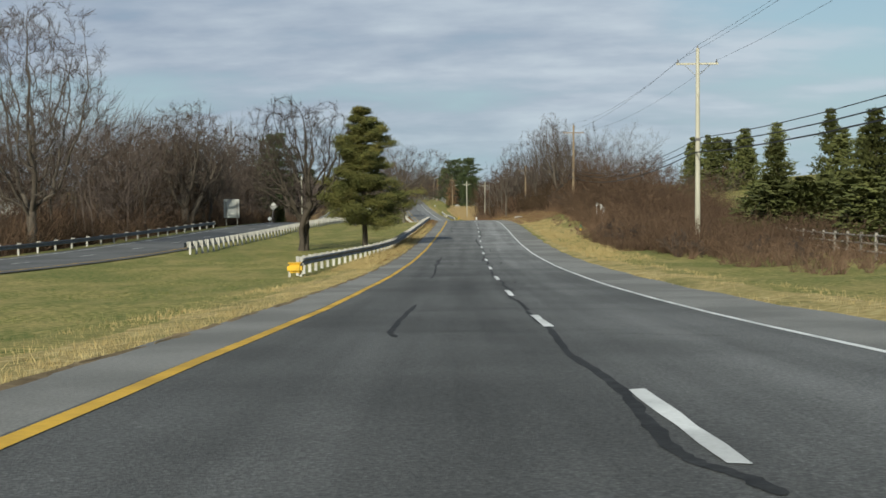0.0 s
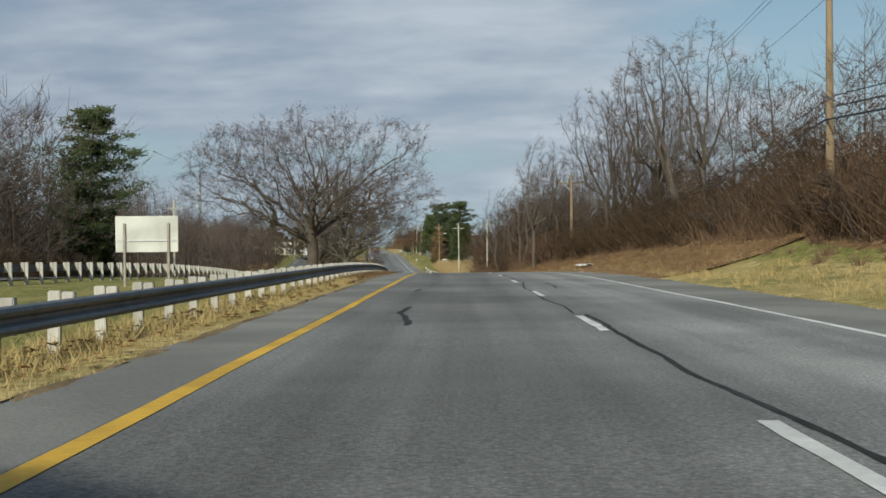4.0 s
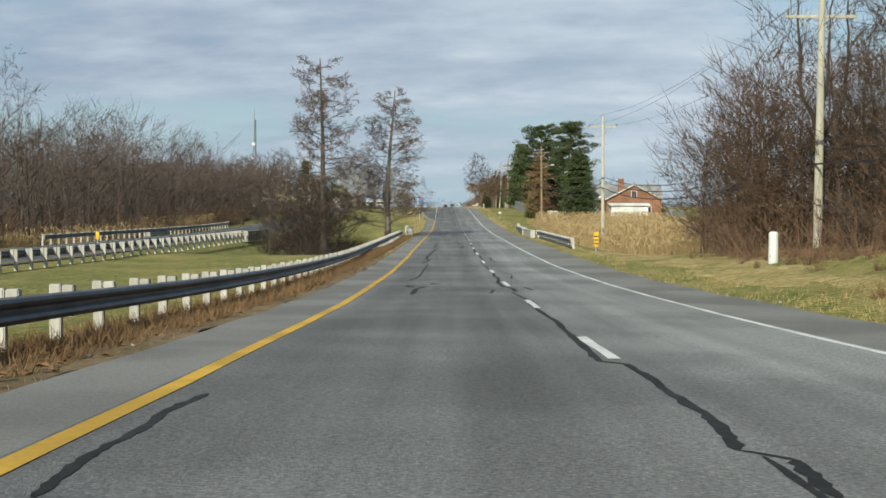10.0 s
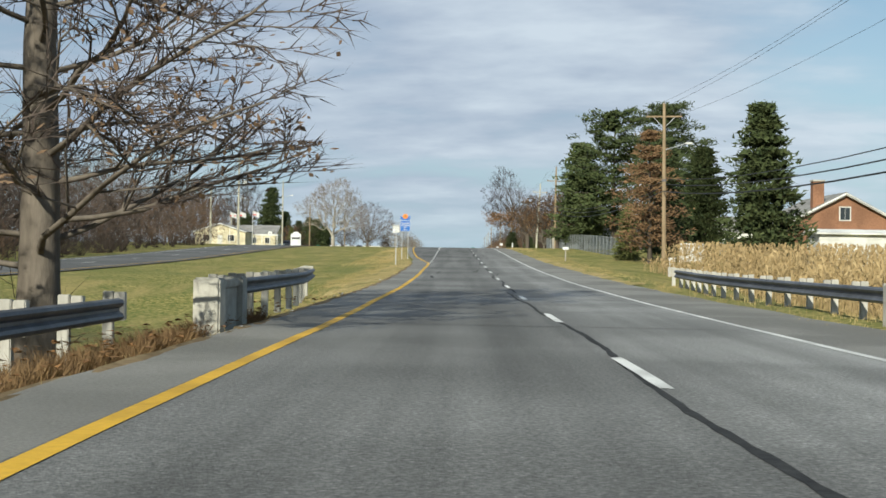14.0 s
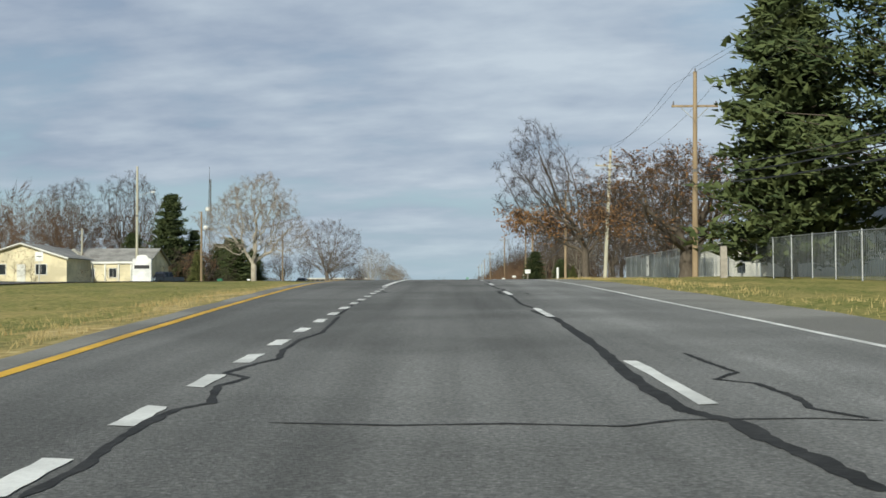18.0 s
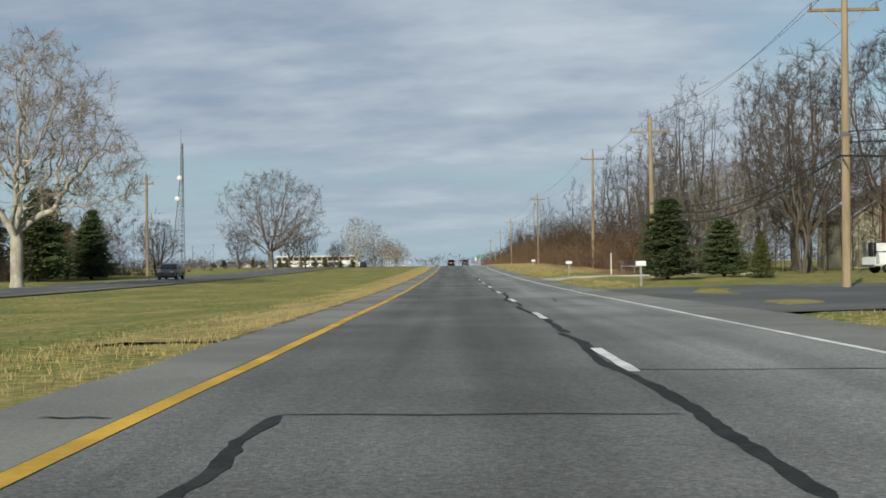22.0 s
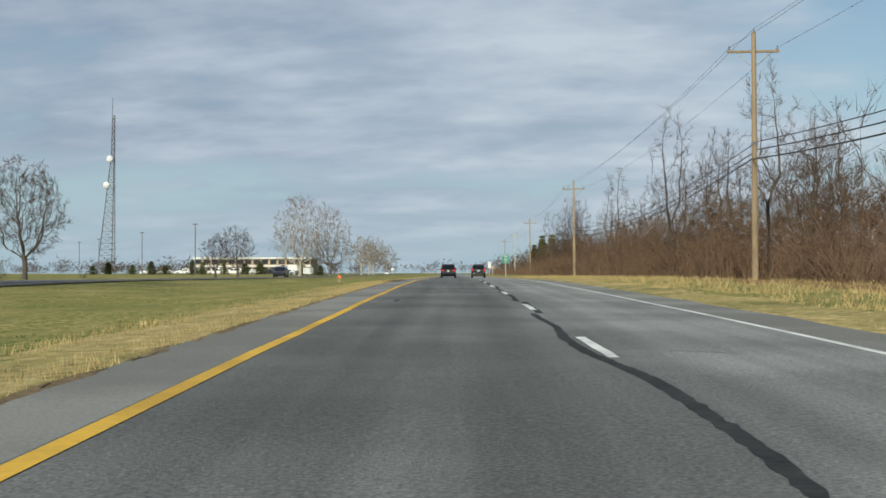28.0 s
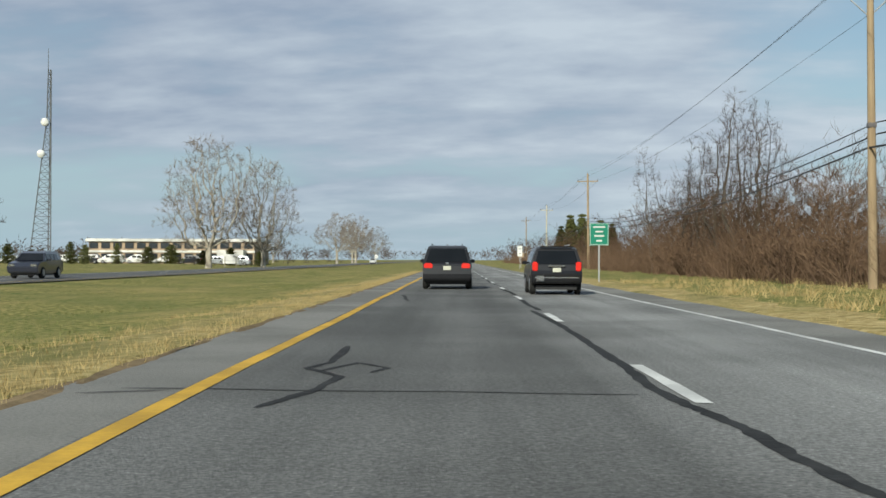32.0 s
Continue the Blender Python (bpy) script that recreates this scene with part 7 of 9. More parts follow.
blade_field("verge_grass", -4.3, -3.35, 0, 150, 16000, 0.05, 0.17, 0.009, M["dry_blade"], "ragged straw grass at the shoulder", "grass", skip=on_asphalt, clump=10)
blade_field("verge_grass", -4.3, -3.35, 596, 960, 45000, 0.05, 0.17, 0.009, M["dry_blade"], "ragged straw grass at the shoulder", "grass", skip=on_asphalt, clump=10)
blade_field("rail_weeds", -4.75, -3.75, 214, 302, 46000, 0.08, 0.34, 0.010, M["weed"], "dense brown dead weeds in front of the guardrail", "weeds", lean=0.5, clump=18)
blade_field("rail_weeds", -5.5, -4.1, 152, 392, 42000, 0.12, 0.42, 0.010, M["weed"], "brown dead weeds round the guardrail posts", "weeds", lean=0.5, clump=14)
blade_field("bank_grass", 7.6, 10.6, 60, 152, 11000, 0.10, 0.36, 0.012, M["dry_blade"], "long dead grass on the roadside bank", "grass", lean=0.6, clump=12)
blade_field("bank_grass", 7.8, 13.5, 150, 290, 6000, 0.12, 0.42, 0.012, M["dry_blade"], "scattered straw tufts on the leafy bank", "grass", lean=0.6, clump=14)
blade_field("bank_weeds", 8.6, 14.5, 150, 292, 22000, 0.15, 0.6, 0.010, M["weed"], "matted brown weeds on the leafy bank", "weeds", lean=0.7, clump=16)
blade_field("bank_grass", 8.5, 16.5, 690, 900, 16000, 0.1, 0.35, 0.016, M["dry_blade"], "long straw grass below the brush", "grass", lean=0.6, clump=12)


def reed_bed(name, u0, u1, y0, y1, n, h0, h1, label):
    """Tall dead reeds: a stalk sliver, leaves and a plume each, joined."""
    u, y = rgn.uniform(u0, u1, n), rgn.uniform(y0, y1, n)
    edge = np.clip((u - u0) / 1.5, 0.45, 1) if u0 > 0 else 1.0
    x, z = np.interp(y, TAB_Y, TAB_X) + u, ground_z(u, y) - 0.05
    h = rgn.uniform(h0, h1, n) * edge
    lx, ly = rgn.normal(0, 0.10, n) * h, rgn.normal(0, 0.10, n) * h
    vs = []

    def sliver(f0, f1, w, dx, dy, dz):
        a = rgn.uniform(0, 2 * np.pi, n)
        b0 = np.stack([x + lx * f0, y + ly * f0, z + h * f0], 1)
        o = np.stack([np.cos(a) * w, np.sin(a) * w, np.zeros(n)], 1)
        tip = np.stack([x + lx * f1 + dx, y + ly * f1 + dy, z + h * f1 + dz], 1)
        vs.append(np.stack([b0 - o, b0 + o, tip], 1))

    sliver(0, 1, 0.014, 0, 0, 0)
    for f in (0.3, 0.5, 0.68):
        sliver(f, f, 0.016, rgn.normal(0, 0.28, n), rgn.normal(0, 0.28, n), rgn.uniform(0.05, 0.4, n))
    sliver(0.93, 1.0, 0.045, rgn.normal(0, 0.1, n), rgn.normal(0, 0.1, n), rgn.uniform(0.0, 0.12, n))
    sliver(1.02, 0.86, 0.05, rgn.normal(0, 0.08, n), rgn.normal(0, 0.08, n), 0)
    v = np.concatenate(vs).reshape(-1, 3)
    k = len(v) // 3
    me = bpy.data.meshes.new(name)
    me.vertices.add(len(v))
    me.vertices.foreach_set("co", v.ravel())
    me.loops.add(3 * k)
    me.loops.foreach_set("vertex_index", np.arange(3 * k))
    me.polygons.add(k)
    me.polygons.foreach_set("loop_start", np.arange(0, 3 * k, 3))
    me.polygons.foreach_set("loop_total", np.full(k, 3))
    me.materials.append(M["reed"])
    me.update(calc_edges=True)
    tagged(new(name, me), label, "reeds", "", "stuff")


reed_bed("reeds", 13.2, 30, 330, 372, 13000, 1.8, 2.7, "tall golden dead reeds behind the guardrail")
reed_bed("reeds", 12.0, 32, 372, 448, 15000, 1.2, 2.1, "tall golden dead reeds beside the bridge")
reed_bed("reeds", -42, -32.5, 330, 430, 7000, 1.4, 2.3, "golden reeds beyond the opposite guardrail")
strip("verge_soil", lambda y: (-4.9, -3.3 + 0.15 * math.sin(y * 0.8) + 0.1 * math.sin(y * 2.1)), list(np.arange(148, 330, 1.5)), M["straw_soil"], -0.012, label="bare soil and dead leaves under the guardrail")


def ragged(y, k):
    return 0.16 * math.sin(y * 0.73 + k) + 0.12 * math.sin(y * 1.9 + 2 * k) + 0.07 * math.sin(y * 4.3 + k)


def verge(name, inner, outer, y0, y1, mat, label, step=1.0):
    """A band of other ground beside the asphalt, its edges ragged and tucked into the soil."""
    def rows(y):
        return inner(y) + 0.5 * ragged(y, 1), (inner(y) * 0.9 + outer(y) * 0.1) + 0.5 * ragged(y, 1), (inner(y) * 0.5 + outer(y) * 0.5) + ragged(y, 2), outer(y) + 2.2 * ragged(y * 0.6, 4)

    def lift(u, y):
        r = rows(y)
        return float(ground_dz(u, y)) + (-0.06 if u in (r[0], r[3]) else 0.035)

    strip(name, rows, list(np.arange(y0, y1, step)), M[mat], lift, label=label)


verge("verge", lambda y: edge_left(y) + 0.05, lambda y: -6.0 - turn_w(y), -60, 149, "straw_ground", "straw-coloured verge beside the median shoulder")
verge("verge", lambda y: edge_left(y) + 0.05, lambda y: -5.8 - turn_w(y), 329, 562, "straw_ground", "straw-coloured verge beside the median shoulder")
verge("verge", lambda y: -3.3, lambda y: -6.6, 596, 960, "straw_ground", "straw-coloured verge beside the median shoulder")
verge("verge", lambda y: 6.9, lambda y: 9.6, -40, 62, "straw_ground", "straw-coloured verge along the outer shoulder")
verge("verge", lambda y: 7.0, lambda y: 9.0 + 4.2 * float(sstep(96, 112, y)) - 1.6 * float(sstep(126, 140, y)), 60, 152, "straw_ground", "golden straw grass on the foot of the bank")
strip("verge", lambda y: [7.0 + 0.5 * ragged(y, 1), 7.4 + 0.4 * ragged(y, 1), 8.0, 8.6, 9.4, 10.2, 11.0, 11.9, 12.8, 13.6], list(np.arange(150, 284, 1.0)), M["leaf_soil"], lambda u, y: float(ground_dz(u, y)) + (-0.06 if u < 7.2 or u > 13.5 else 0.05 + 0.07 * float(sstep(7.6, 9.0, u)) + 0.03 * math.sin(2.3 * y + 3.1 * u) * math.sin(1.1 * y - 2.0 * u)), label="dead leaves and straw grass on the foot of the bank")
verge("verge", lambda y: 8.6, lambda y: 12.6, 282, 342, "straw_ground", "straw grass below the reeds")
strip("bank_soil", lambda y: [11.8 + 1.6 * i + (0.3 * math.sin(y * 0.7) if i == 0 else 0) for i in range(12)], list(np.arange(100, 322, 2.0)), M["leaf_soil"], lambda u, y: float(ground_dz(u, y)) + (0.13 if 12.4 < u < 29 else -0.06), label="dead leaves on the wooded bank")
verge("verge", lambda y: 7.0, lambda y: 8.6, 420, 480, "straw_ground", "straw-coloured verge along the outer shoulder")
verge("verge", lambda y: 6.3, lambda y: 9.4, 692, 960, "straw_ground", "straw-coloured verge along the outer shoulder")


for y0, y1 in ((-60, 149), (329, 456), (596, 960)):
    strip("verge_edge", lambda y: (-3.22 + 0.3 * ragged(y, 1), -3.32 + 0.3 * ragged(y, 3), -3.47 + 0.5 * ragged(y, 5)), list(np.arange(y0, y1, 0.5)), M["straw_soil"], lambda u, y: -0.01 if u > -3.29 else (0.012 if u > -3.40 else -0.04), label="brown ragged edge of dead turf along the shoulder")
strip("leaf_litter", lambda y: (12.9 + ragged(y, 2), 13.8, 15.5, 18, 20.5, 23), list(np.arange(674, 802, 1.5)), M["leaf_soil"], lambda u, y: float(ground_dz(u, y)) + (-0.05 if u < 13.5 or u > 22.5 else 0.06), label="rust-brown leaf litter under the roadside trees")


def scatter_leaves(name, u0, u1, y0, y1, n, size, mat, label, cat):
    u, y = rgn.uniform(u0, u1, n), rgn.uniform(y0, y1, n)
    x = np.interp(y, TAB_Y, TAB_X) + u
    z = np.interp(y, TAB_Y, TAB_Z) + rgn.uniform(0.0, 0.05, n)
    a = rgn.uniform(0, 6.28, n)
    s = size * rgn.uniform(0.5, 1.5, n)
    c, d = np.cos(a) * s, np.sin(a) * s
    t = rgn.uniform(-0.6, 0.6, n) * s
    q = np.stack([np.stack([x - c, y - d, z], 1), np.stack([x + d, y - c, z + np.abs(t)], 1), np.stack([x + c, y + d, z], 1), np.stack([x - d, y + c, z + np.abs(t)], 1)], 1).reshape(-1, 3)
    f = [(4 * i, 4 * i + 1, 4 * i + 2, 4 * i + 3) for i in range(n)]
    tagged(new(name, mesh_of(name, q, f, mat)), label, cat, "", "stuff")


scatter_leaves("leaf_litter", -4.9, -3.5, 60, 400, 6000, 0.05, M["oak_leaf"], "brown dead leaves gathered under the guardrail", "leaves")
scatter_leaves("litter", -3.6, -3.0, 130, 420, 26, 0.06, M["white_paint"], "scraps of white paper on the shoulder", "litter")
scatter_leaves("litter", 6.6, 8.6, 150, 300, 40, 0.07, M["white_paint"], "scraps of white paper below the bank", "litter")


def plastic_sheet():
    rr = random.Random(4)
    bm = bmesh.new()
    bmesh.ops.create_grid(bm, x_segments=14, y_segments=10, size=0.5)
    for v in bm.verts:
        v.co = Vector((v.co.x * 1.6, v.co.y * 2.4, 0.14 + 0.16 * rr.random() * (1 - abs(v.co.x))))
    th = empty("plastic_sheet", Matrix.Translation(at(9.3, 187.5)), "crumpled white plastic sheet on the bank", "litter")
    part("sheet", bm, M["white_metal"], th)


plastic_sheet()


def fire_hydrant(u, y):
    th = empty("fire_hydrant", Matrix.Translation(at(u, y)), "yellow fire hydrant with a green bonnet in the grass", "hydrant")
    body = bm_tube((0, 0, -0.1), (0, 0, 0.42), 0.095, 0.085, 14)
    bm_tube((0, 0, 0.04), (0, 0, 0.075), 0.14, 0.14, 14, body)
    part("barrel", body, M["sign_yellow"], th)
    cap = bm_tube((0, 0, 0.42), (0, 0, 0.46), 0.13, 0.13, 14)
    bm_tube((0, 0, 0.46), (0, 0, 0.58), 0.105, 0.05, 14, cap)
    bm_tube((0, 0, 0.58), (0, 0, 0.64), 0.025, 0.022, 6, cap)
    part("bonnet", cap, M["bin_green"], th, "green domed bonnet")
    for p1, r in (((0, -0.17, 0.33), 0.062), ((-0.16, 0, 0.34), 0.045), ((0.16, 0, 0.34), 0.045)):
        part("nozzle", bm_tube((0, 0, p1[2]), p1, r, r, 10), M["bin_green"], th, "green nozzle cap")


fire_hydrant(11.57, 116.2)


def derelict_stand(u, y):
    """A broken stand in the brush: white posts, dark sheeting, a sagging top rail."""
    th = empty("derelict_stand", Matrix.Translation(at(u, y)), "collapsed dark stand with peeling white posts in the brush", "stand")
    for px, py, h, ln, w in ((-0.4, 1.4, 1.95, 0.05, 0.10), (-0.25, -1.3, 2.0, -0.04, 0.16), (-0.05, -1.75, 1.75, 0.08, 0.12), (0.3, 0.2, 1.6, 0.03, 0.10)):
        bm = bm_box(w, w, h + 0.3, z=-0.3, bevel=0.01)
        bmesh.ops.rotate(bm, verts=bm.verts, cent=(0, 0, 0), matrix=Matrix.Rotation(ln, 3, "X"))
        bmesh.ops.translate(bm, verts=bm.verts, vec=(px, py, 0))
        part("post", bm, M["white_metal"], th, "peeling white post")
    bm = bm_box(0.08, 4.0, 0.12, z=1.92, x=-0.36, bevel=0.01)
    bmesh.ops.rotate(bm, verts=bm.verts, cent=(0, 0, 1.9), matrix=Matrix.Rotation(0.05, 3, "X"))
    part("top_rail", bm, M["grey_wood"], th)
    for px, py, w, h, z in ((0.0, -0.55, 1.5, 1.75, 0.1), (0.1, 0.85, 1.1, 1.25, 0.0), (0.35, -0.1, 2.9, 1.5, 0.3)):
        part("sheet", bm_box(0.05, w, h, x=px, y=py, z=z, bevel=0.008), M["car_black"], th, "torn black sheeting")
    part("board", bm_box(0.04, 0.24, 0.6, x=-0.12, y=0.35, z=0.35, bevel=0.005), M["white_metal"], th, "loose white board")
    part("board", bm_box(0.04, 0.3, 0.45, x=-0.16, y=-1.5, z=0.75, bevel=0.005), M["white_metal"], th, "loose white board")


derelict_stand(14.35, 123.2)


def trampoline(u, y, r, h):
    th = empty("trampoline", Matrix.Translation(at(u, y)), "round black garden trampoline on thin steel legs under the trees", "trampoline")
    n = 28
    ring = [(r * math.cos(6.2832 * i / n), r * math.sin(6.2832 * i / n)) for i in range(n)]
    mat_bm = bmesh.new()
    lo = [mat_bm.verts.new((0.86 * x, 0.86 * yy, h - 0.015)) for x, yy in ring]
    hi = [mat_bm.verts.new((0.86 * x, 0.86 * yy, h + 0.005)) for x, yy in ring]
    mat_bm.faces.new(hi)
    mat_bm.faces.new(lo[::-1])
    pad, rim = bmesh.new(), bmesh.new()
    for i in range(n):
        j = (i + 1) % n
        mat_bm.faces.new((lo[i], lo[j], hi[j], hi[i]))
        bm_tube((*ring[i], h), (*ring[j], h), 0.035, 0.035, 6, rim)
        bm_tube((0.93 * ring[i][0], 0.93 * ring[i][1], h + 0.02), (0.93 * ring[j][0], 0.93 * ring[j][1], h + 0.02), 0.07, 0.07, 6, pad)
    part("mat", mat_bm, M["black_paint"], th, "black woven mat")
    part("frame", rim, M["galvanised"], th)
    part("pad", pad, M["car_navy"], th, "dark padded edge")
    for i in range(6):
        a = 6.2832 * (i + 0.3) / 6
        part("leg", bm_tube((r * math.cos(a), r * math.sin(a), -0.1), (r * math.cos(a), r * math.sin(a), h), 0.022, 0.022, 6), M["galvanised"], th)


trampoline(15.3, 680.0, 1.3, 0.62)


def fallen_branch():
    rr = random.Random(9)
    th = empty("fallen_branch", Matrix.Translation(at(-3.3, 797.2, 0.0)), "dead fallen branches lying on the shoulder", "branch")
    for i in range(12):
        br = Branches()
        pts, rad = grow(rr, Vector((rr.uniform(-0.5, 0.5), rr.uniform(-0.6, 0.6), 0.05)), Vector((rr.uniform(0.3, 1), rr.uniform(-0.7, 0.7), 0.0)), rr.uniform(0.4, 1.0), 0.010, 4, 0.05, 0.16, 0)
        br.limb([Vector((p.x, p.y, max(0.02, min(p.z, 0.16)))) for p in pts], rad, 4)
        child("branch", mesh_of("branch", br.v, br.f, M["bark"]), th)


fallen_branch()

# ---- signs ----


def text_mesh(name, text, size, mat, parent, x, y, z, face=0.0, bold=0.0):
    cu = bpy.data.curves.new(name, "FONT")
    cu.body, cu.size, cu.align_x, cu.align_y, cu.extrude, cu.offset = text, size, "CENTER", "CENTER", 0.002, bold
    tmp = bpy.data.objects.new(name, cu)
    dg = bpy.context.evaluated_depsgraph_get()
    scene.collection.objects.link(tmp)
    dg.update()
    me = bpy.data.meshes.new_from_object(tmp.evaluated_get(dg))
    bpy.data.objects.remove(tmp)
    me.materials.clear()
    me.materials.append(mat)
    return child(name, me, parent, "", Matrix.Translation((x, y, z)) @ Matrix.Rotation(radians(90), 4, "X"))


def heading(y):
    return math.atan2(-(float(road_x(y + 4)) - float(road_x(y - 4))), 8.0)


def sign_post(name, u, y, label, cat="road sign"):
    return empty(name, Matrix.Translation(at(u, y)) @ Matrix.Rotation(heading(y), 4, "Z"), label, cat)


def panel(th, name, w, h, z, mat, y=0.0, border=None, x=0.0):
    b = part(name, bm_box(w, 0.012, h, x=x, y=y, z=z, bevel=0.004), mat, th)
    if border:
        t = 0.018
        for nm, bx in (("border", bm_box(w - 0.05, 0.004, t, x=x, y=y - 0.009, z=z + 0.025)), ("border", bm_box(w - 0.05, 0.004, t, x=x, y=y - 0.009, z=z + h - 0.043)), ("border", bm_box(t, 0.004, h - 0.09, x=x - w / 2 + 0.034, y=y - 0.009, z=z + 0.045)), ("border", bm_box(t, 0.004, h - 0.09, x=x + w / 2 - 0.034, y=y - 0.009, z=z + 0.045))):
            part(nm, bx, border, b)
    return b


def arrow(th, z, mat, y, s=1.0):
    bm = bm_box(0.26 * s, 0.004, 0.045 * s, x=0.06 * s, y=y, z=z - 0.022 * s)
    vs = [bm.verts.new(p) for p in ((-0.07 * s, y - 0.002, z + 0.07 * s), (-0.07 * s, y - 0.002, z - 0.07 * s), (-0.22 * s, y - 0.002, z))]
    bm.faces.new(vs)
    return part("arrow", bm, mat, th)


def welcome_sign():
    th = sign_post("guide_sign", -4.58, 471.5, "blue guide sign on two posts under a round orange emblem")
    th.scale = (0.87, 0.87, 0.915)
    for s in (-0.3, 0.3):
        part("post", bm_box(0.06, 0.05, 4.2, x=s, y=0.05, z=-0.3, bevel=0.006), M["galvanised"], th)
    a = panel(th, "panel", 0.98, 0.66, 3.42, M["sign_blue"], border=M["white_paint"])
    text_mesh("lettering", "WELCOME TO", 0.15, M["white_paint"], a, 0, -0.012, 3.66, bold=0.004)
    b = panel(th, "panel", 0.98, 0.72, 2.66, M["sign_blue"], border=M["white_paint"])
    text_mesh("lettering", "NORTHERN", 0.155, M["white_paint"], b, 0, -0.012, 3.22, bold=0.004)
    text_mesh("lettering", "VIEW", 0.155, M["white_paint"], b, 0, -0.012, 3.02, bold=0.004)
    arrow(b, 2.81, M["white_paint"], -0.012, 0.9)
    bm = bmesh.new()
    bmesh.ops.create_cone(bm, cap_ends=True, segments=32, radius1=0.27, radius2=0.27, depth=0.012, matrix=Matrix.Translation((0, -0.02, 4.06)) @ Matrix.Rotation(radians(90), 4, "X"))
    for v in bm.verts:
        v.co.z = 4.06 + (v.co.z - 4.06) * 0.85
    d = part("emblem", bm, M["sign_orange"], th, "round orange emblem")
    part("emblem_shape", bm_box(0.2, 0.004, 0.09, y=-0.03, z=4.0, bevel=0.001), M["rust_panel"], d)
    part("emblem_shape", bm_box(0.07, 0.004, 0.11, x=0.02, y=-0.03, z=4.08, bevel=0.001), M["rust_panel"], d)


welcome_sign()


def turn_sign():
    th = sign_post("turn_sign", -4.55, 455.0, "white turn-lane sign on a single post", "road sign")
    part("post", bm_box(0.06, 0.05, 3.1, y=0.05, z=-0.3, bevel=0.006), M["galvanised"], th)
    a = panel(th, "panel", 0.5, 0.56, 2.35, M["white_metal"], border=M["black_paint"])
    text_mesh("lettering", "TURN", 0.13, M["black_paint"], a, 0, -0.012, 2.80)
    text_mesh("lettering", "LANE", 0.13, M["black_paint"], a, 0, -0.012, 2.66)
    arrow(a, 2.48, M["black_paint"], -0.012, 0.6)


turn_sign()


def green_sign():
    th = sign_post("guide_sign", 7.4, 897.0, "green destination sign on a steel post", "road sign")
    part("post", bm_box(0.07, 0.06, 3.3, y=0.05, z=-0.3, bevel=0.006), M["galvanised"], th)
    a = panel(th, "panel", 0.98, 1.15, 1.95, M["sign_green"], border=M["white_paint"])
    for z, w in ((2.86, 0.62), (2.62, 0.4), (2.40, 0.5), (2.15, 0.3)):
        part("writing_bar", bm_box(w, 0.004, 0.08, y=-0.011, z=z), M["white_paint"], a)


green_sign()


def small_sign(u, y, w, h, z, mat, label, bars=(), diamond=False, back=False, tilt=0.0):
    th = sign_post("road_sign", u, y, label)
    th.rotation_euler.y += radians(tilt)
    part("post", bm_box(0.06, 0.05, z + h * 0.8, y=0.05, z=-0.3, bevel=0.006), M["galvanised"], th)
    p = panel(th, "panel", w, h, z, mat)
    if diamond:
        p.matrix_local = Matrix.Translation((0, 0, z + h / 2)) @ Matrix.Rotation(radians(45), 4, "Y") @ Matrix.Translation((0, 0, -z - h / 2))
    for zz, ww in bars:
        part("writing_bar", bm_box(ww, 0.004, 0.07, y=-0.011, z=zz), M["black_paint"], p)
    return th


small_sign(9.2, 338.0, 0.30, 0.9, 0.35, M["sign_yellow"], "yellow hazard marker at the guardrail end", ((0.5, 0.26), (0.72, 0.26), (0.94, 0.26)))
small_sign(-26.9, 353.7, 0.28, 0.6, 0.4, M["sign_yellow"], "small yellow marker on the far side")
small_sign(-27.7, 175.9, 0.85, 0.85, 2.1, M["sign_back"], "tilted diamond sign seen from behind", diamond=True, tilt=8)
small_sign(-27.5, 172.9, 0.45, 0.45, 0.5, M["white_metal"], "small white diamond marker", diamond=True)
small_sign(8.0, 985.0, 0.6, 1.3, 1.6, M["white_metal"], "pair of white route shields", ((1.9, 0.3), (2.5, 0.3)))
small_sign(9.5, 1010.0, 0.9, 0.7, 1.5, M["tan_wall"], "brown recreation sign on posts")
small_sign(-19.0, 1120.0, 0.75, 0.9, 1.5, M["white_metal"], "white speed sign beside the opposite road", ((1.9, 0.4),))
small_sign(-30.2, 560.0, 0.6, 0.7, 1.6, M["white_metal"], "white sign on the far side", ((1.9, 0.35),))
small_sign(-9.9, 839.0, 0.02, 0.02, 0.5, M["orange_flag"], "thin stake of an orange survey flag")


def survey_flag():
    th = empty("survey_flag", Matrix.Translation(at(-10.1, 839.3)), "orange survey flag on a short stake", "flag")
    part("stake", bm_tube((0, 0, -0.1), (0.05, 0, 0.62), 0.02, 0.02, 6), M["orange_flag"], th)
    bm = bmesh.new()
    bmesh.ops.create_grid(bm, x_segments=6, y_segments=3, size=0.5)
    for v in bm.verts:
        v.co = Vector((0.05 + (v.co.x + 0.5) * 0.24, 0.03 * math.sin(v.co.x * 9), 0.52 + v.co.y * 0.2 - (v.co.x + 0.5) * 0.06))
    part("flag", bm, M["orange_flag"], th)


survey_flag()


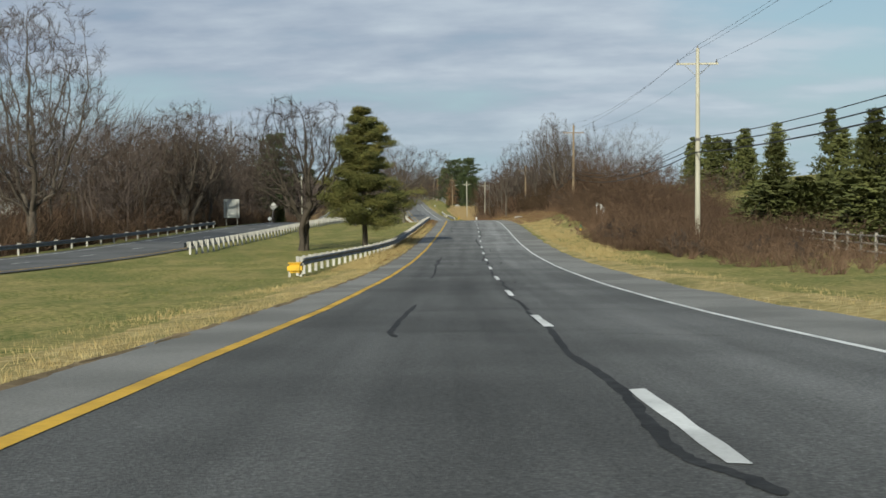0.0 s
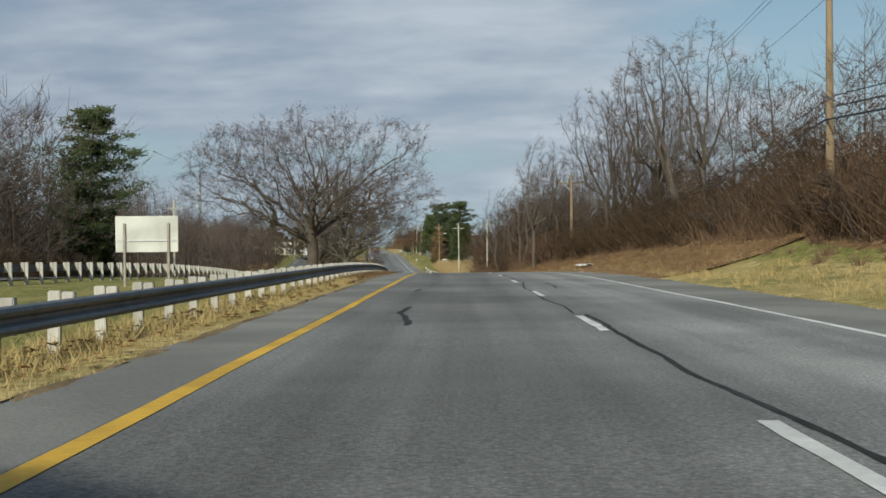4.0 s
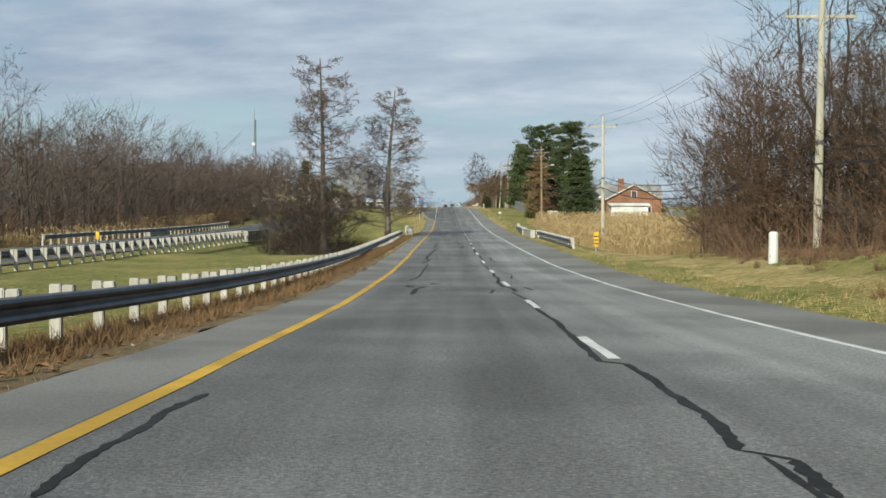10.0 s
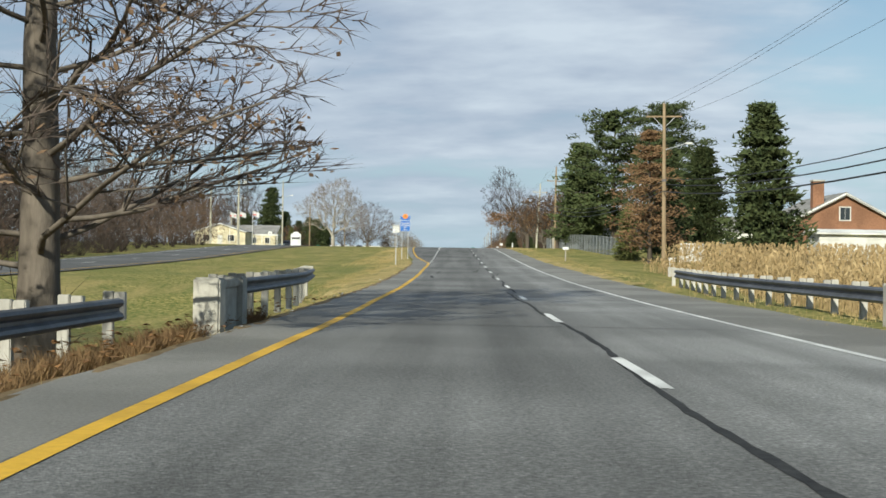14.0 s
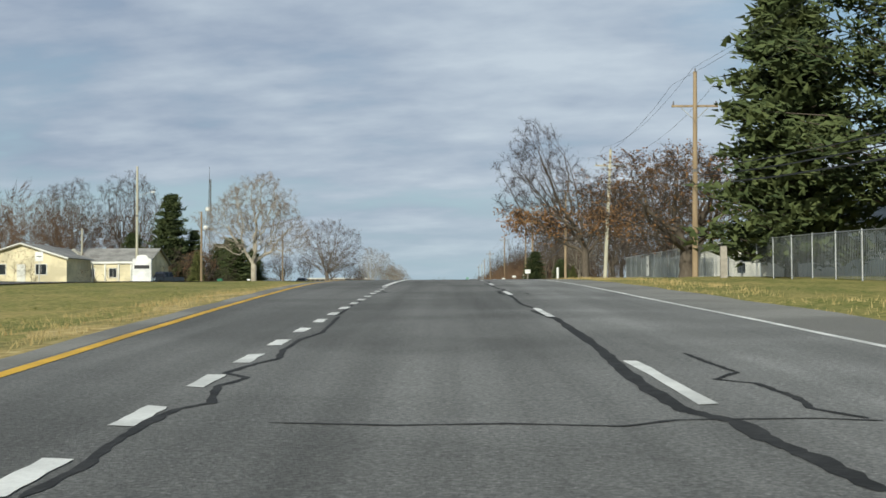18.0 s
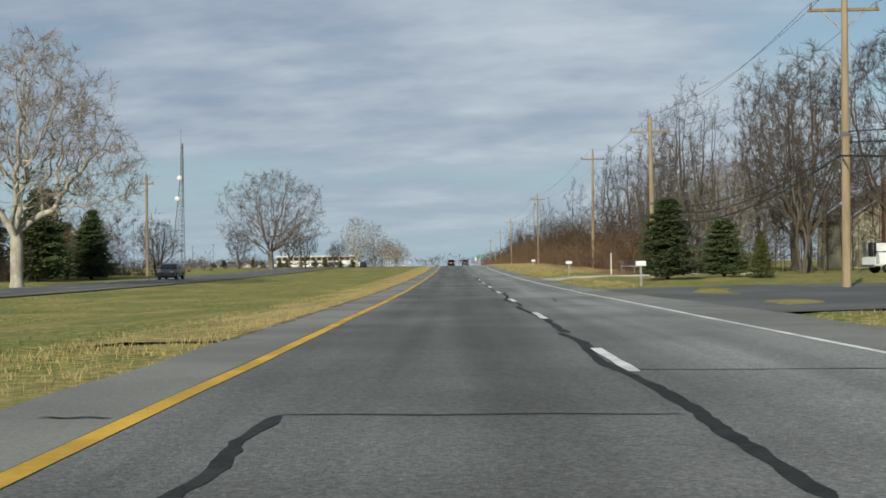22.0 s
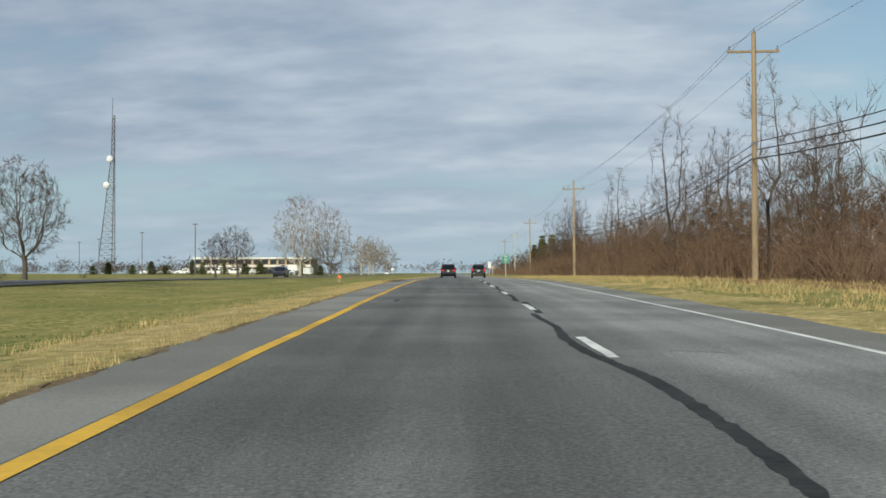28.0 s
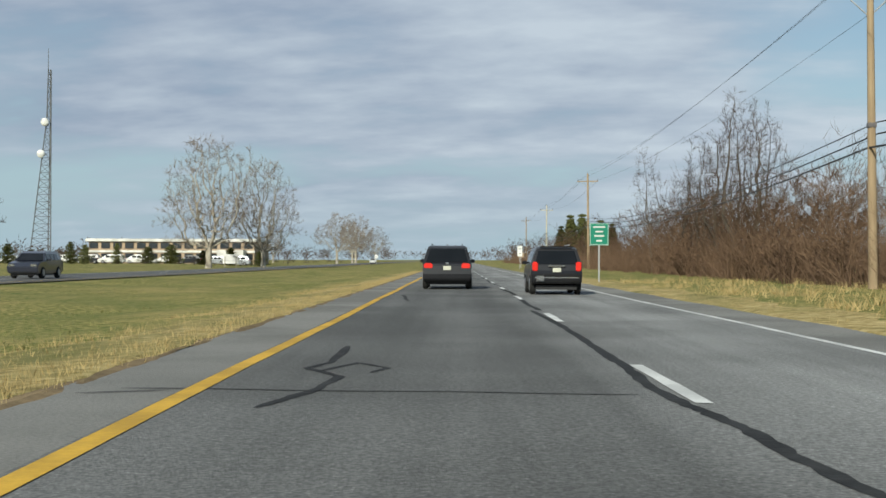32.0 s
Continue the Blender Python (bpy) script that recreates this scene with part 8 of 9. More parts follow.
def billboard(u, y, w, h, z0, label, mat, turn=0.0, posts=(-0.35, 0.35)):
    th = empty("sign_board", Matrix.Translation(at(u, y)) @ Matrix.Rotation(heading(y) + radians(turn), 4, "Z"), label, "sign")
    for s in posts:
        part("post", bm_box(0.10, 0.08, z0 + h, x=s * w, y=-0.07, z=-0.3, bevel=0.01), M["grey_wood"], th)
    part("board", bm_box(w, 0.03, h, z=z0, bevel=0.012), mat, th)
    part("stiffener", bm_box(w * 0.96, 0.04, 0.06, y=-0.035, z=z0 + h * 0.3), M["galvanised"], th)
    return th


billboard(-12.9, 156.0, 2.6, 1.5, 1.45, "white back of a large road sign in the median", M["sign_back"])
billboard(-29.9, 156.5, 2.0, 2.4, 1.1, "grey back of a tall road sign across the road", M["sign_back"], 12)
billboard(-32.7, 1006.0, 2.3, 1.35, 0.55, "blank white notice board below the sycamores", M["white_metal"])


def repair_sign():
    th = empty("letter_board", Matrix.Translation(at(16.6, 455.0)) @ Matrix.Rotation(heading(455) - radians(8), 4, "Z"), "white changeable-letter board on legs with black letters", "sign")
    for s in (-0.8, 0.8):
        part("leg", bm_box(0.05, 0.05, 1.9, x=s, y=0.03, z=-0.2, bevel=0.006), M["galvanised"], th)
    b = part("board", bm_box(1.7, 0.08, 1.35, z=0.45, bevel=0.015), M["white_metal"], th)
    for tx, z in (("SNOWBLOWER", 1.58), ("TUNE UPS", 1.32), ("REPAIRS", 1.06)):
        text_mesh("lettering", tx, 0.23, M["black_paint"], b, 0, -0.046, z, bold=0.004)
    part("bucket", bm_tube((-1.35, -0.25, -0.1), (-1.35, -0.25, 0.75), 0.24, 0.26, 14), M["white_metal"], th, "white bucket round the pole's foot")


repair_sign()

# ---- mailboxes, posts, fences ----


def mailbox(u, y, label, post="grey_wood", wide=0.0):
    th = empty("mailbox", Matrix.Translation(at(u, y)) @ Matrix.Rotation(heading(y), 4, "Z"), label, "mailbox", "mailboxes along the shoulder")
    part("post", bm_box(0.10, 0.10, 1.15, z=-0.2, bevel=0.01), M[post], th)
    bm = bmesh.new()
    n = 10
    prof = [(-0.1, 0.0), (0.1, 0.0)] + [(0.1 * math.cos(math.pi * i / n), 0.13 + 0.1 * math.sin(math.pi * i / n)) for i in range(n + 1)]
    L = 0.48 + wide
    r0 = [bm.verts.new((-L / 2, px, 0.95 + pz)) for px, pz in prof]
    r1 = [bm.verts.new((L / 2, px, 0.95 + pz)) for px, pz in prof]
    for i in range(len(prof)):
        j = (i + 1) % len(prof)
        bm.faces.new((r0[i], r0[j], r1[j], r1[i]))
    bm.faces.new(r0[::-1])
    bm.faces.new(r1)
    bmesh.ops.recalc_face_normals(bm, faces=bm.faces)
    b = part("box", bm, M["white_metal"], th)
    part("flag", bm_box(0.02, 0.012, 0.16, x=0.05, y=0.112, z=1.0), M["tail_red"], b, "red flag")
    if wide:
        part("name_plate", bm_box(0.6, 0.02, 0.16, z=1.2, bevel=0.004), M["white_metal"], th)


mailbox(8.8, 467.2, "white mailbox on a pale post")
mailbox(8.5, 602.0, "white mailbox on a thin wooden post", wide=0.08)
mailbox(8.9, 636.1, "white mailbox on a post beside the drive")
mailbox(9.3, 676.0, "small white mailbox on a post")
mailbox(-30.5, 655.0, "white mailbox below the sycamore")
mailbox(10.0, 730.0, "old grey mailbox on a post")


def bollard(u, y, h, r, mat, label):
    th = empty("marker_post", Matrix.Translation(at(u, y)), label, "post")
    part("pipe", bm_tube((0, 0, -0.2), (0, 0, h), r, r * 0.97, 16), mat, th)
    part("cap", bm_tube((0, 0, h), (0, 0, h + 0.06), r * 0.97, r * 0.55, 16), mat, th)


bollard(11.4, 306.0, 1.05, 0.17, M["white_metal"], "white pipe post at the foot of the bank")
bollard(9.7, 579.3, 1.05, 0.11, M["white_metal"], "white bollard beside the yard")
bollard(12.8, 677.0, 1.7, 0.05, M["white_metal"], "thin white marker post")
bollard(16.8, 700.0, 1.0, 0.2, M["concrete"], "pale stump below the trees")


def rail_fence(u0, y0, u1, y1, n):
    base = at(u0, y0)
    th = empty("rail_fence", Matrix.Translation(base), "weathered split-rail fence before the evergreens", "fence")
    pts = [at(u0 + (u1 - u0) * i / n, y0 + (y1 - y0) * i / n) - base for i in range(n + 1)]
    for p in pts:
        part("post", bm_box(0.13, 0.13, 1.45, x=p.x, y=p.y, z=p.z - 0.2, bevel=0.015), M["grey_wood"], th)
    for a, b in zip(pts[:-1], pts[1:]):
        for z in (0.35, 0.72, 1.08):
            part("rail", bm_tube(a + Vector((0, 0, z)), b + Vector((0, 0, z + 0.02)), 0.05, 0.045, 6), M["grey_wood"], th)


rail_fence(19.0, 52.0, 22.5, 96.0, 16)


def slat_fence(points, h, label, slat_mat="fence_slat"):
    """Chain-link frame with privacy slats between galvanised posts."""
    for (u0, y0), (u1, y1) in zip(points[:-1], points[1:]):
        base = at(u0, y0)
        th = empty("yard_fence", Matrix.Translation(base), label, "fence", "yard fences")
        ln = math.hypot(u1 - u0, y1 - y0)
        n = max(1, round(ln / 3.0))
        pts = [at(u0 + (u1 - u0) * i / n, y0 + (y1 - y0) * i / n) - base for i in range(n + 1)]
        for p in pts:
            part("post", bm_tube(p + Vector((0, 0, -0.2)), p + Vector((0, 0, h + 0.06)), 0.035, 0.035, 8), M["galvanised"], th)
        for a, b in zip(pts[:-1], pts[1:]):
            part("top_rail", bm_tube(a + Vector((0, 0, h)), b + Vector((0, 0, h)), 0.022, 0.022, 6), M["galvanised"], th)
            d = (b - a)
            L = d.length
            bm = bmesh.new()
            k = int(L / 0.09)
            side = Vector((-d.y, d.x, 0)).normalized()
            for i in range(k):
                c = a + d * ((i + 0.5) / k)
                e = d.normalized() * 0.038
                o = side * (0.012 if i % 2 else -0.012)
                q = [bm.verts.new(c - e + o + Vector((0, 0, 0.05))), bm.verts.new(c + e + o + Vector((0, 0, 0.05))), bm.verts.new(c + e + o + Vector((0, 0, h - 0.04))), bm.verts.new(c - e + o + Vector((0, 0, h - 0.04)))]
                bm.faces.new(q)
            tagged(part("slat_panel", bm, M[slat_mat], th), kind="stuff")


M["fence_slat"] = material("fence_slat", [(0.20, 0.22, 0.22), (0.34, 0.36, 0.36)], 0.5, 1.2, 4, metal=0.3, big=1.2)
slat_fence([(15.2, 482.0), (15.3, 545.0), (15.6, 579.0), (23.5, 581.0)], 1.85, "grey slatted chain-link yard fence")
slat_fence([(23.5, 581.0), (24.0, 622.0)], 1.5, "low grey slatted chain-link fence")
slat_fence([(24.0, 480.0), (40.0, 470.0)], 1.5, "low grey slatted chain-link fence")
gate = empty("yard_banner", Matrix.Translation(at(15.35, 566.0)) @ Matrix.Rotation(radians(92), 4, "Z"), "white banner with a dark emblem tied to the fence", "banner")
part("banner", bm_box(1.5, 0.02, 1.55, z=0.15, bevel=0.005), M["white_metal"], gate)
part("emblem", bm_box(0.3, 0.006, 0.22, y=0.016, z=0.85, bevel=0.002), M["black_paint"], gate)
yard_bin = empty("fence_post", Matrix.Translation(at(13.0, 530.0)), "short weathered wooden post by the fence", "post")
part("post", bm_box(0.3, 0.3, 1.6, z=-0.1, bevel=0.03), M["grey_wood"], yard_bin)

# ---- buildings ----


def house(u, y, w, d, eave, ridge, wall, roof, label, turn=0.0, gable_front=True, chimney=None, windows=(), door=None, dz=None, gable_mat=None):
    """A house whose front wall faces the camera's side (-y). The ridge runs back when gable_front."""
    m = Matrix.Translation(at(u, y, dz)) @ Matrix.Rotation(heading(y) + radians(turn), 4, "Z")
    th = empty("house", m, label, "house")
    hw, z0 = w / 2, -0.4
    bm = bmesh.new()
    if gable_front:
        sec = [(-hw, z0), (hw, z0), (hw, eave), (0, ridge), (-hw, eave)]
        f = [bm.verts.new((a, 0, b)) for a, b in sec]
        g = [bm.verts.new((a, d, b)) for a, b in sec]
    else:
        sec = [(0, z0), (d, z0), (d, eave), (d / 2, ridge), (0, eave)]
        f = [bm.verts.new((hw, a, b)) for a, b in sec]
        g = [bm.verts.new((-hw, a, b)) for a, b in sec]
    bm.faces.new(f[::-1])
    bm.faces.new(g)
    for i in range(5):
        bm.faces.new((f[i], f[(i + 1) % 5], g[(i + 1) % 5], g[i]))
    bmesh.ops.recalc_face_normals(bm, faces=bm.faces)
    part("wall", bm, M[wall], th)
    ov, tk = 0.35, 0.12
    rm = bmesh.new()
    for s in (-1, 1):
        if gable_front:
            a, b = Vector((0, 0, ridge)), Vector((s * hw, 0, eave))
            k = (b - a).normalized()
            b2 = b + k * ov
            q = [a + Vector((0, -ov, 0)), b2 + Vector((0, -ov, 0)), b2 + Vector((0, d + ov, 0)), a + Vector((0, d + ov, 0))]
        else:
            a, b = Vector((0, d / 2, ridge)), Vector((0, d / 2 + s * d / 2, eave))
            k = (b - a).normalized()
            b2 = b + k * ov
            q = [a + Vector((-hw - ov, 0, 0)), b2 + Vector((-hw - ov, 0, 0)), b2 + Vector((hw + ov, 0, 0)), a + Vector((hw + ov, 0, 0))]
        lo = [rm.verts.new(p + Vector((0, 0, 0.02))) for p in q]
        hi = [rm.verts.new(p + Vector((0, 0, 0.02 + tk))) for p in q]
        rm.faces.new(lo)
        rm.faces.new(hi[::-1])
        for i in range(4):
            rm.faces.new((lo[i], lo[(i + 1) % 4], hi[(i + 1) % 4], hi[i]))
    bmesh.ops.recalc_face_normals(rm, faces=rm.faces)
    rf = part("roof", rm, M[roof], th)
    if gable_front:
        for s in (-1, 1):
            a, b = Vector((0, -ov - 0.02, ridge - 0.02)), Vector((s * (hw + 0.25), -ov - 0.02, eave - 0.02 - 0.25 * (ridge - eave) / hw))
            part("bargeboard", bm_tube(a, b, 0.11, 0.11, 4), M["siding_white"], rf, "white bargeboard")
    if chimney:
        cx_, cy_, cw, ch = chimney
        c = part("chimney", bm_box(cw, cw * 0.8, ch, x=cx_, y=cy_, z=0), M["brick_red"], th)
        part("cap", bm_box(cw + 0.12, cw * 0.8 + 0.12, 0.12, x=cx_, y=cy_, z=ch), M["concrete"], c)
    for (wx, wz, ww, wh) in windows:
        wd = part("window", bm_box(ww + 0.16, 0.06, wh + 0.16, x=wx, y=-0.02, z=wz - 0.08, bevel=0.008), M["siding_white"], th)
        for sx in (-1, 1):
            part("pane", bm_box(ww / 2 - 0.03, 0.02, wh, x=wx + sx * ww / 4, y=-0.05, z=wz), M["window_glass"], wd)
    if door:
        dx, dw, dh = door
        part("door", bm_box(dw, 0.06, dh, x=dx, y=-0.02, z=0, bevel=0.01), M["siding_white"], th)
    return th


house(31.3, 468.0, 9.2, 11.0, 3.6, 6.0, "brick_red", "roof_grey", "brick gable-end house with a tall chimney behind reeds", chimney=(-2.1, 0.5, 0.9, 7.0), windows=((0.0, 3.9, 0.8, 1.0), (2.4, 1.2, 0.9, 1.1)), dz=-0.2)
house(28.9, 457.0, 5.8, 3.0, 2.75, 3.0, "siding_white", "siding_white", "low white board outbuilding before the brick house", gable_front=False, dz=-0.2)
house(47.0, 575.0, 16, 9, 3.4, 6.0, "siding_white", "roof_grey", "white commercial building behind the yard fence", gable_front=False, windows=((-5, 1.2, 1.4, 1.2), (-1, 1.2, 1.4, 1.2), (4, 1.2, 1.4, 1.2)))
house(29.0, 545.0, 14, 8, 3.0, 4.6, "siding_white", "roof_grey", "low white shed behind the slatted fence", turn=20, gable_front=False, windows=((-3, 1.2, 1.2, 1.0), (2, 1.2, 1.2, 1.0)))
house(33.0, 620.0, 9, 10, 3.0, 4.9, "siding_white", "roof_grey", "white gabled house behind the fence", windows=((-2.2, 1.1, 1.0, 1.2), (2.2, 1.1, 1.0, 1.2)), door=(0, 1.0, 2.0))
house(41.0, 692.0, 9.5, 9, 4.6, 7.6, "siding_cream", "roof_brown", "cream two-storey gabled house behind trees", windows=((-2.4, 1.1, 1.0, 1.3), (2.4, 1.1, 1.0, 1.3), (0.6, 4.2, 1.0, 1.2)), chimney=(-1.2, -0.3, 0.8, 8.2))
house(-47.0, 602.0, 10, 9, 2.7, 4.3, "siding_cream", "roof_grey", "low cream house with a shallow gable", windows=((-2.5, 0.9, 1.6, 1.1), (2.2, 0.9, 1.2, 1.1)), door=(0, 0.95, 2.0))
house(-45.5, 633.0, 9.5, 12, 3.0, 5.0, "siding_cream", "roof_grey", "low cream house with a grey roof", gable_front=False, windows=((-3, 1.0, 1.0, 1.2), (0, 1.0, 1.0, 1.2), (3, 1.0, 1.0, 1.2)))
house(-52, 628, 5.0, 6, 3.0, 4.8, "siding_white", "roof_grey", "white gabled wing beside the cream house", windows=((0, 1.0, 1.2, 1.2),))
house(-62.0, 668.0, 9, 9, 3.4, 6.0, "siding_white", "roof_grey", "white house half hidden by evergreens", windows=((-2.4, 1.0, 1.0, 1.2), (2.4, 1.0, 1.0, 1.2)))
house(-74.0, 205.0, 9, 8, 4.8, 7.4, "siding_white", "roof_brown", "white house glimpsed through bare woods", windows=((-2.4, 1.0, 1.0, 1.3), (2.4, 1.0, 1.0, 1.3), (0, 3.6, 1.0, 1.2)))
house(-60.0, 152.0, 8, 8, 4.2, 6.4, "siding_white", "roof_brown", "white house glimpsed through bare woods", windows=((-2.0, 1.0, 1.0, 1.3), (2.0, 1.0, 1.0, 1.3)))
house(70.0, 168.0, 11, 9, 4.6, 8.0, "siding_white", "roof_brown", "white gabled house above the evergreens", windows=((-2.4, 1.0, 1.0, 1.3), (2.4, 1.0, 1.0, 1.3), (0, 4.2, 1.0, 1.2)))


def porch(u, y):
    th = empty("porch", Matrix.Translation(at(u, y)), "white porch with square posts", "porch")
    part("roof", bm_box(5.0, 2.4, 0.25, z=2.4, bevel=0.03), M["siding_white"], th)
    part("floor", bm_box(5.0, 2.4, 0.2, z=0), M["concrete"], th)
    for x in (-2.3, -0.8, 0.8, 2.3):
        part("post", bm_box(0.16, 0.16, 2.2, x=x, y=-1.05, z=0.2, bevel=0.01), M["siding_white"], th)


porch(-39.0, 611.0)


def yard_sign():
    th = empty("shop_sign", Matrix.Translation(at(-30.0, 589.0)), "white sign board with a peaked top by the road", "sign")
    part("board", bm_box(1.9, 0.3, 2.5, z=0.0, bevel=0.03), M["white_metal"], th)
    part("peak", bm_box(1.3, 0.3, 0.35, z=2.5, bevel=0.05, taper=0.6), M["white_metal"], th)
    part("writing_bar", bm_box(1.5, 0.02, 0.35, y=-0.16, z=1.5), M["black_paint"], th)


yard_sign()
for i, (u, y) in enumerate([(-31.5, 551.0), (-34.5, 556.0), (-37.0, 561.0)]):
    th = empty("flag_pole", Matrix.Translation(at(u, y)), "white flag pole with a drooping red and white flag", "flag", "flags by the houses")
    part("pole", bm_tube((0, 0, -0.2), (0, 0, 5.4), 0.05, 0.03, 8), M["white_metal"], th)
    bm = bmesh.new()
    bmesh.ops.create_grid(bm, x_segments=8, y_segments=5, size=0.5)
    for v in bm.verts:
        sx = v.co.x + 0.5
        v.co = Vector((0.05 + sx * 1.0, 0.12 * math.sin(sx * 6 + i), 4.95 + v.co.y * 0.75 - sx * 0.35))
    fl = part("flag", bm, M["white_metal"], th)
    part("stripe", bm_box(0.85, 0.03, 0.16, x=0.5, y=-0.02, z=4.6, bevel=0.01), M["tail_red"], fl, "red stripe")


def depot(u, y):
    """Long low building with pale bands and rows of windows."""
    th = empty("office_building", Matrix.Translation(at(u, y)) @ Matrix.Rotation(heading(y), 4, "Z"), "long low tan office building with pale roof bands", "building")
    part("wall", bm_box(32, 18, 4.6, y=9, z=-0.4), M["tan_wall"], th)
    part("roof", bm_box(33, 19, 0.55, y=9, z=4.2, bevel=0.05), M["siding_white"], th)
    part("band", bm_box(32.4, 0.3, 0.4, y=-0.1, z=2.1), M["siding_white"], th)
    for k in range(2):
        for i in range(14):
            w = part("window", bm_box(1.7, 0.12, 1.15, x=-15 + i * 2.3, y=-0.02, z=0.75 + k * 2.1, bevel=0.01), M["black_paint"], th)
            part("pane", bm_box(1.5, 0.06, 0.95, x=-15 + i * 2.3, y=-0.08, z=0.85 + k * 2.1), M["window_glass"], w)
    part("entrance", bm_box(5, 4, 3.0, x=12, y=-1.5, z=-0.4, bevel=0.03), M["siding_white"], th)


depot(-55.0, 1062.0)
rh = random.Random(12)
for i in range(13):
    plant("spruce_row", -92 + i * 5.0 + rh.uniform(-1.5, 1.5), 1034 + rh.uniform(-3, 3), rh.uniform(0.5, 0.8), rh.uniform(0, 6), sz=rh.uniform(0.3, 0.5), label="low dark evergreen before the office building")


def lattice_tower(u, y, h, w0, w1, label, dishes=()):
    base = at(u, y)
    th = empty("radio_tower", Matrix.Translation(base), label, "radio tower")
    legs = [(-0.5, -0.29), (0.5, -0.29), (0, 0.58)]

    def p(k, t):
        w = w0 + (w1 - w0) * min(1, t / 0.8)
        return Vector((legs[k][0] * w + (w0 - w) * 0.35, legs[k][1] * w, h * t))

    for k in range(3):
        bm = bmesh.new()
        for i in range(4):
            bm_tube(p(k, i / 4), p(k, (i + 1) / 4), 0.26, 0.22, 5, bm)
        part("leg", bm, M["tower_steel"], th)
    n = 26
    for k in range(3):
        bm = bmesh.new()
        for i in range(n):
            a, b = i / n, (i + 1) / n
            bm_tube(p(k, a), p((k + 1) % 3, b), 0.11, 0.11, 3, bm)
            bm_tube(p(k, b), p((k + 1) % 3, b), 0.09, 0.09, 3, bm)
        part("lattice", bm, M["tower_steel"], th)
    part("antenna", bm_tube(p(0, 1.0), p(0, 1.0) + Vector((0, 0, 9)), 0.16, 0.10, 5), M["tower_steel"], th)
    for z, r in dishes:
        bm = bmesh.new()
        bmesh.ops.create_uvsphere(bm, u_segments=18, v_segments=10, radius=r, matrix=Matrix.Translation(p(0, z / h) + Vector((0, -1.6, 0))) @ Matrix.Diagonal((1, 0.55, 1, 1)))
        part("dish", bm, M["white_metal"], th, "white drum antenna")


lattice_tower(-169.5, 1313.0, 78.0, 9.0, 1.2, "tall grey lattice radio tower with two white dishes", ((56.5, 1.7), (43.5, 1.7)))
for i, (u, y) in enumerate([(-70, 1000), (-110, 1080), (-95, 1050), (-48, 955)]):
    th = empty("lamp_post", Matrix.Translation(at(u, y)), "tall grey parking lot lamp post", "lamp post", "lot lamps")
    part("pole", bm_tube((0, 0, -0.2), (0, 0, 9.5), 0.12, 0.08, 8), M["insulator"], th)
    part("head", bm_box(0.9, 0.4, 0.2, z=9.4, bevel=0.03), M["insulator"], th)

# ---- vehicles ----


def loft(outline, half_w):
    """A body shell: side outline (y, z), narrowed by half_w(z)."""
    bm = bmesh.new()
    L = [bm.verts.new((-half_w(z), y, z)) for y, z in outline]
    R = [bm.verts.new((half_w(z), y, z)) for y, z in outline]
    n = len(outline)
    for i in range(n):
        j = (i + 1) % n
        bm.faces.new((L[i], L[j], R[j], R[i]))
    a, b = bm.faces.new(L[::-1]), bm.faces.new(R)
    bmesh.ops.triangulate(bm, faces=[a, b])
    bmesh.ops.recalc_face_normals(bm, faces=bm.faces)
    return bm


def quad_panel(pts, mat, name, th, thick=0.012, label=""):
    bm = bmesh.new()
    vs = [bm.verts.new(p) for p in pts]
    f = bm.faces.new(vs)
    bmesh.ops.recalc_face_normals(bm, faces=[f])
    r = bmesh.ops.extrude_face_region(bm, geom=[f])
    nrm = f.normal.copy()
    for v in [e for e in r["geom"] if isinstance(e, bmesh.types.BMVert)]:
        v.co += nrm * thick
    bmesh.ops.recalc_face_normals(bm, faces=bm.faces)
    return part(name, bm, mat, th, label)


def wheel(th, x, y, r, w):
    bm = bmesh.new()
    bmesh.ops.create_cone(bm, cap_ends=True, segments=22, radius1=r, radius2=r, depth=w, matrix=Matrix.Translation((x, y, r)) @ Matrix.Rotation(radians(90), 4, "Y"))
    bmesh.ops.bevel(bm, geom=[e for e in bm.edges if abs((e.verts[0].co - e.verts[1].co).x) < 1e-4], offset=0.035, segments=2, affect="EDGES")
    t = part("wheel", bm, M["tyre"], th, "black tyre")
    s = 1 if x > 0 else -1
    bm = bmesh.new()
    bmesh.ops.create_cone(bm, cap_ends=True, segments=18, radius1=r * 0.62, radius2=r * 0.55, depth=0.03, matrix=Matrix.Translation((x + s * (w / 2 + 0.004), y, r)) @ Matrix.Rotation(radians(90 * s), 4, "Y"))
    part("rim", bm, M["rim"], t)


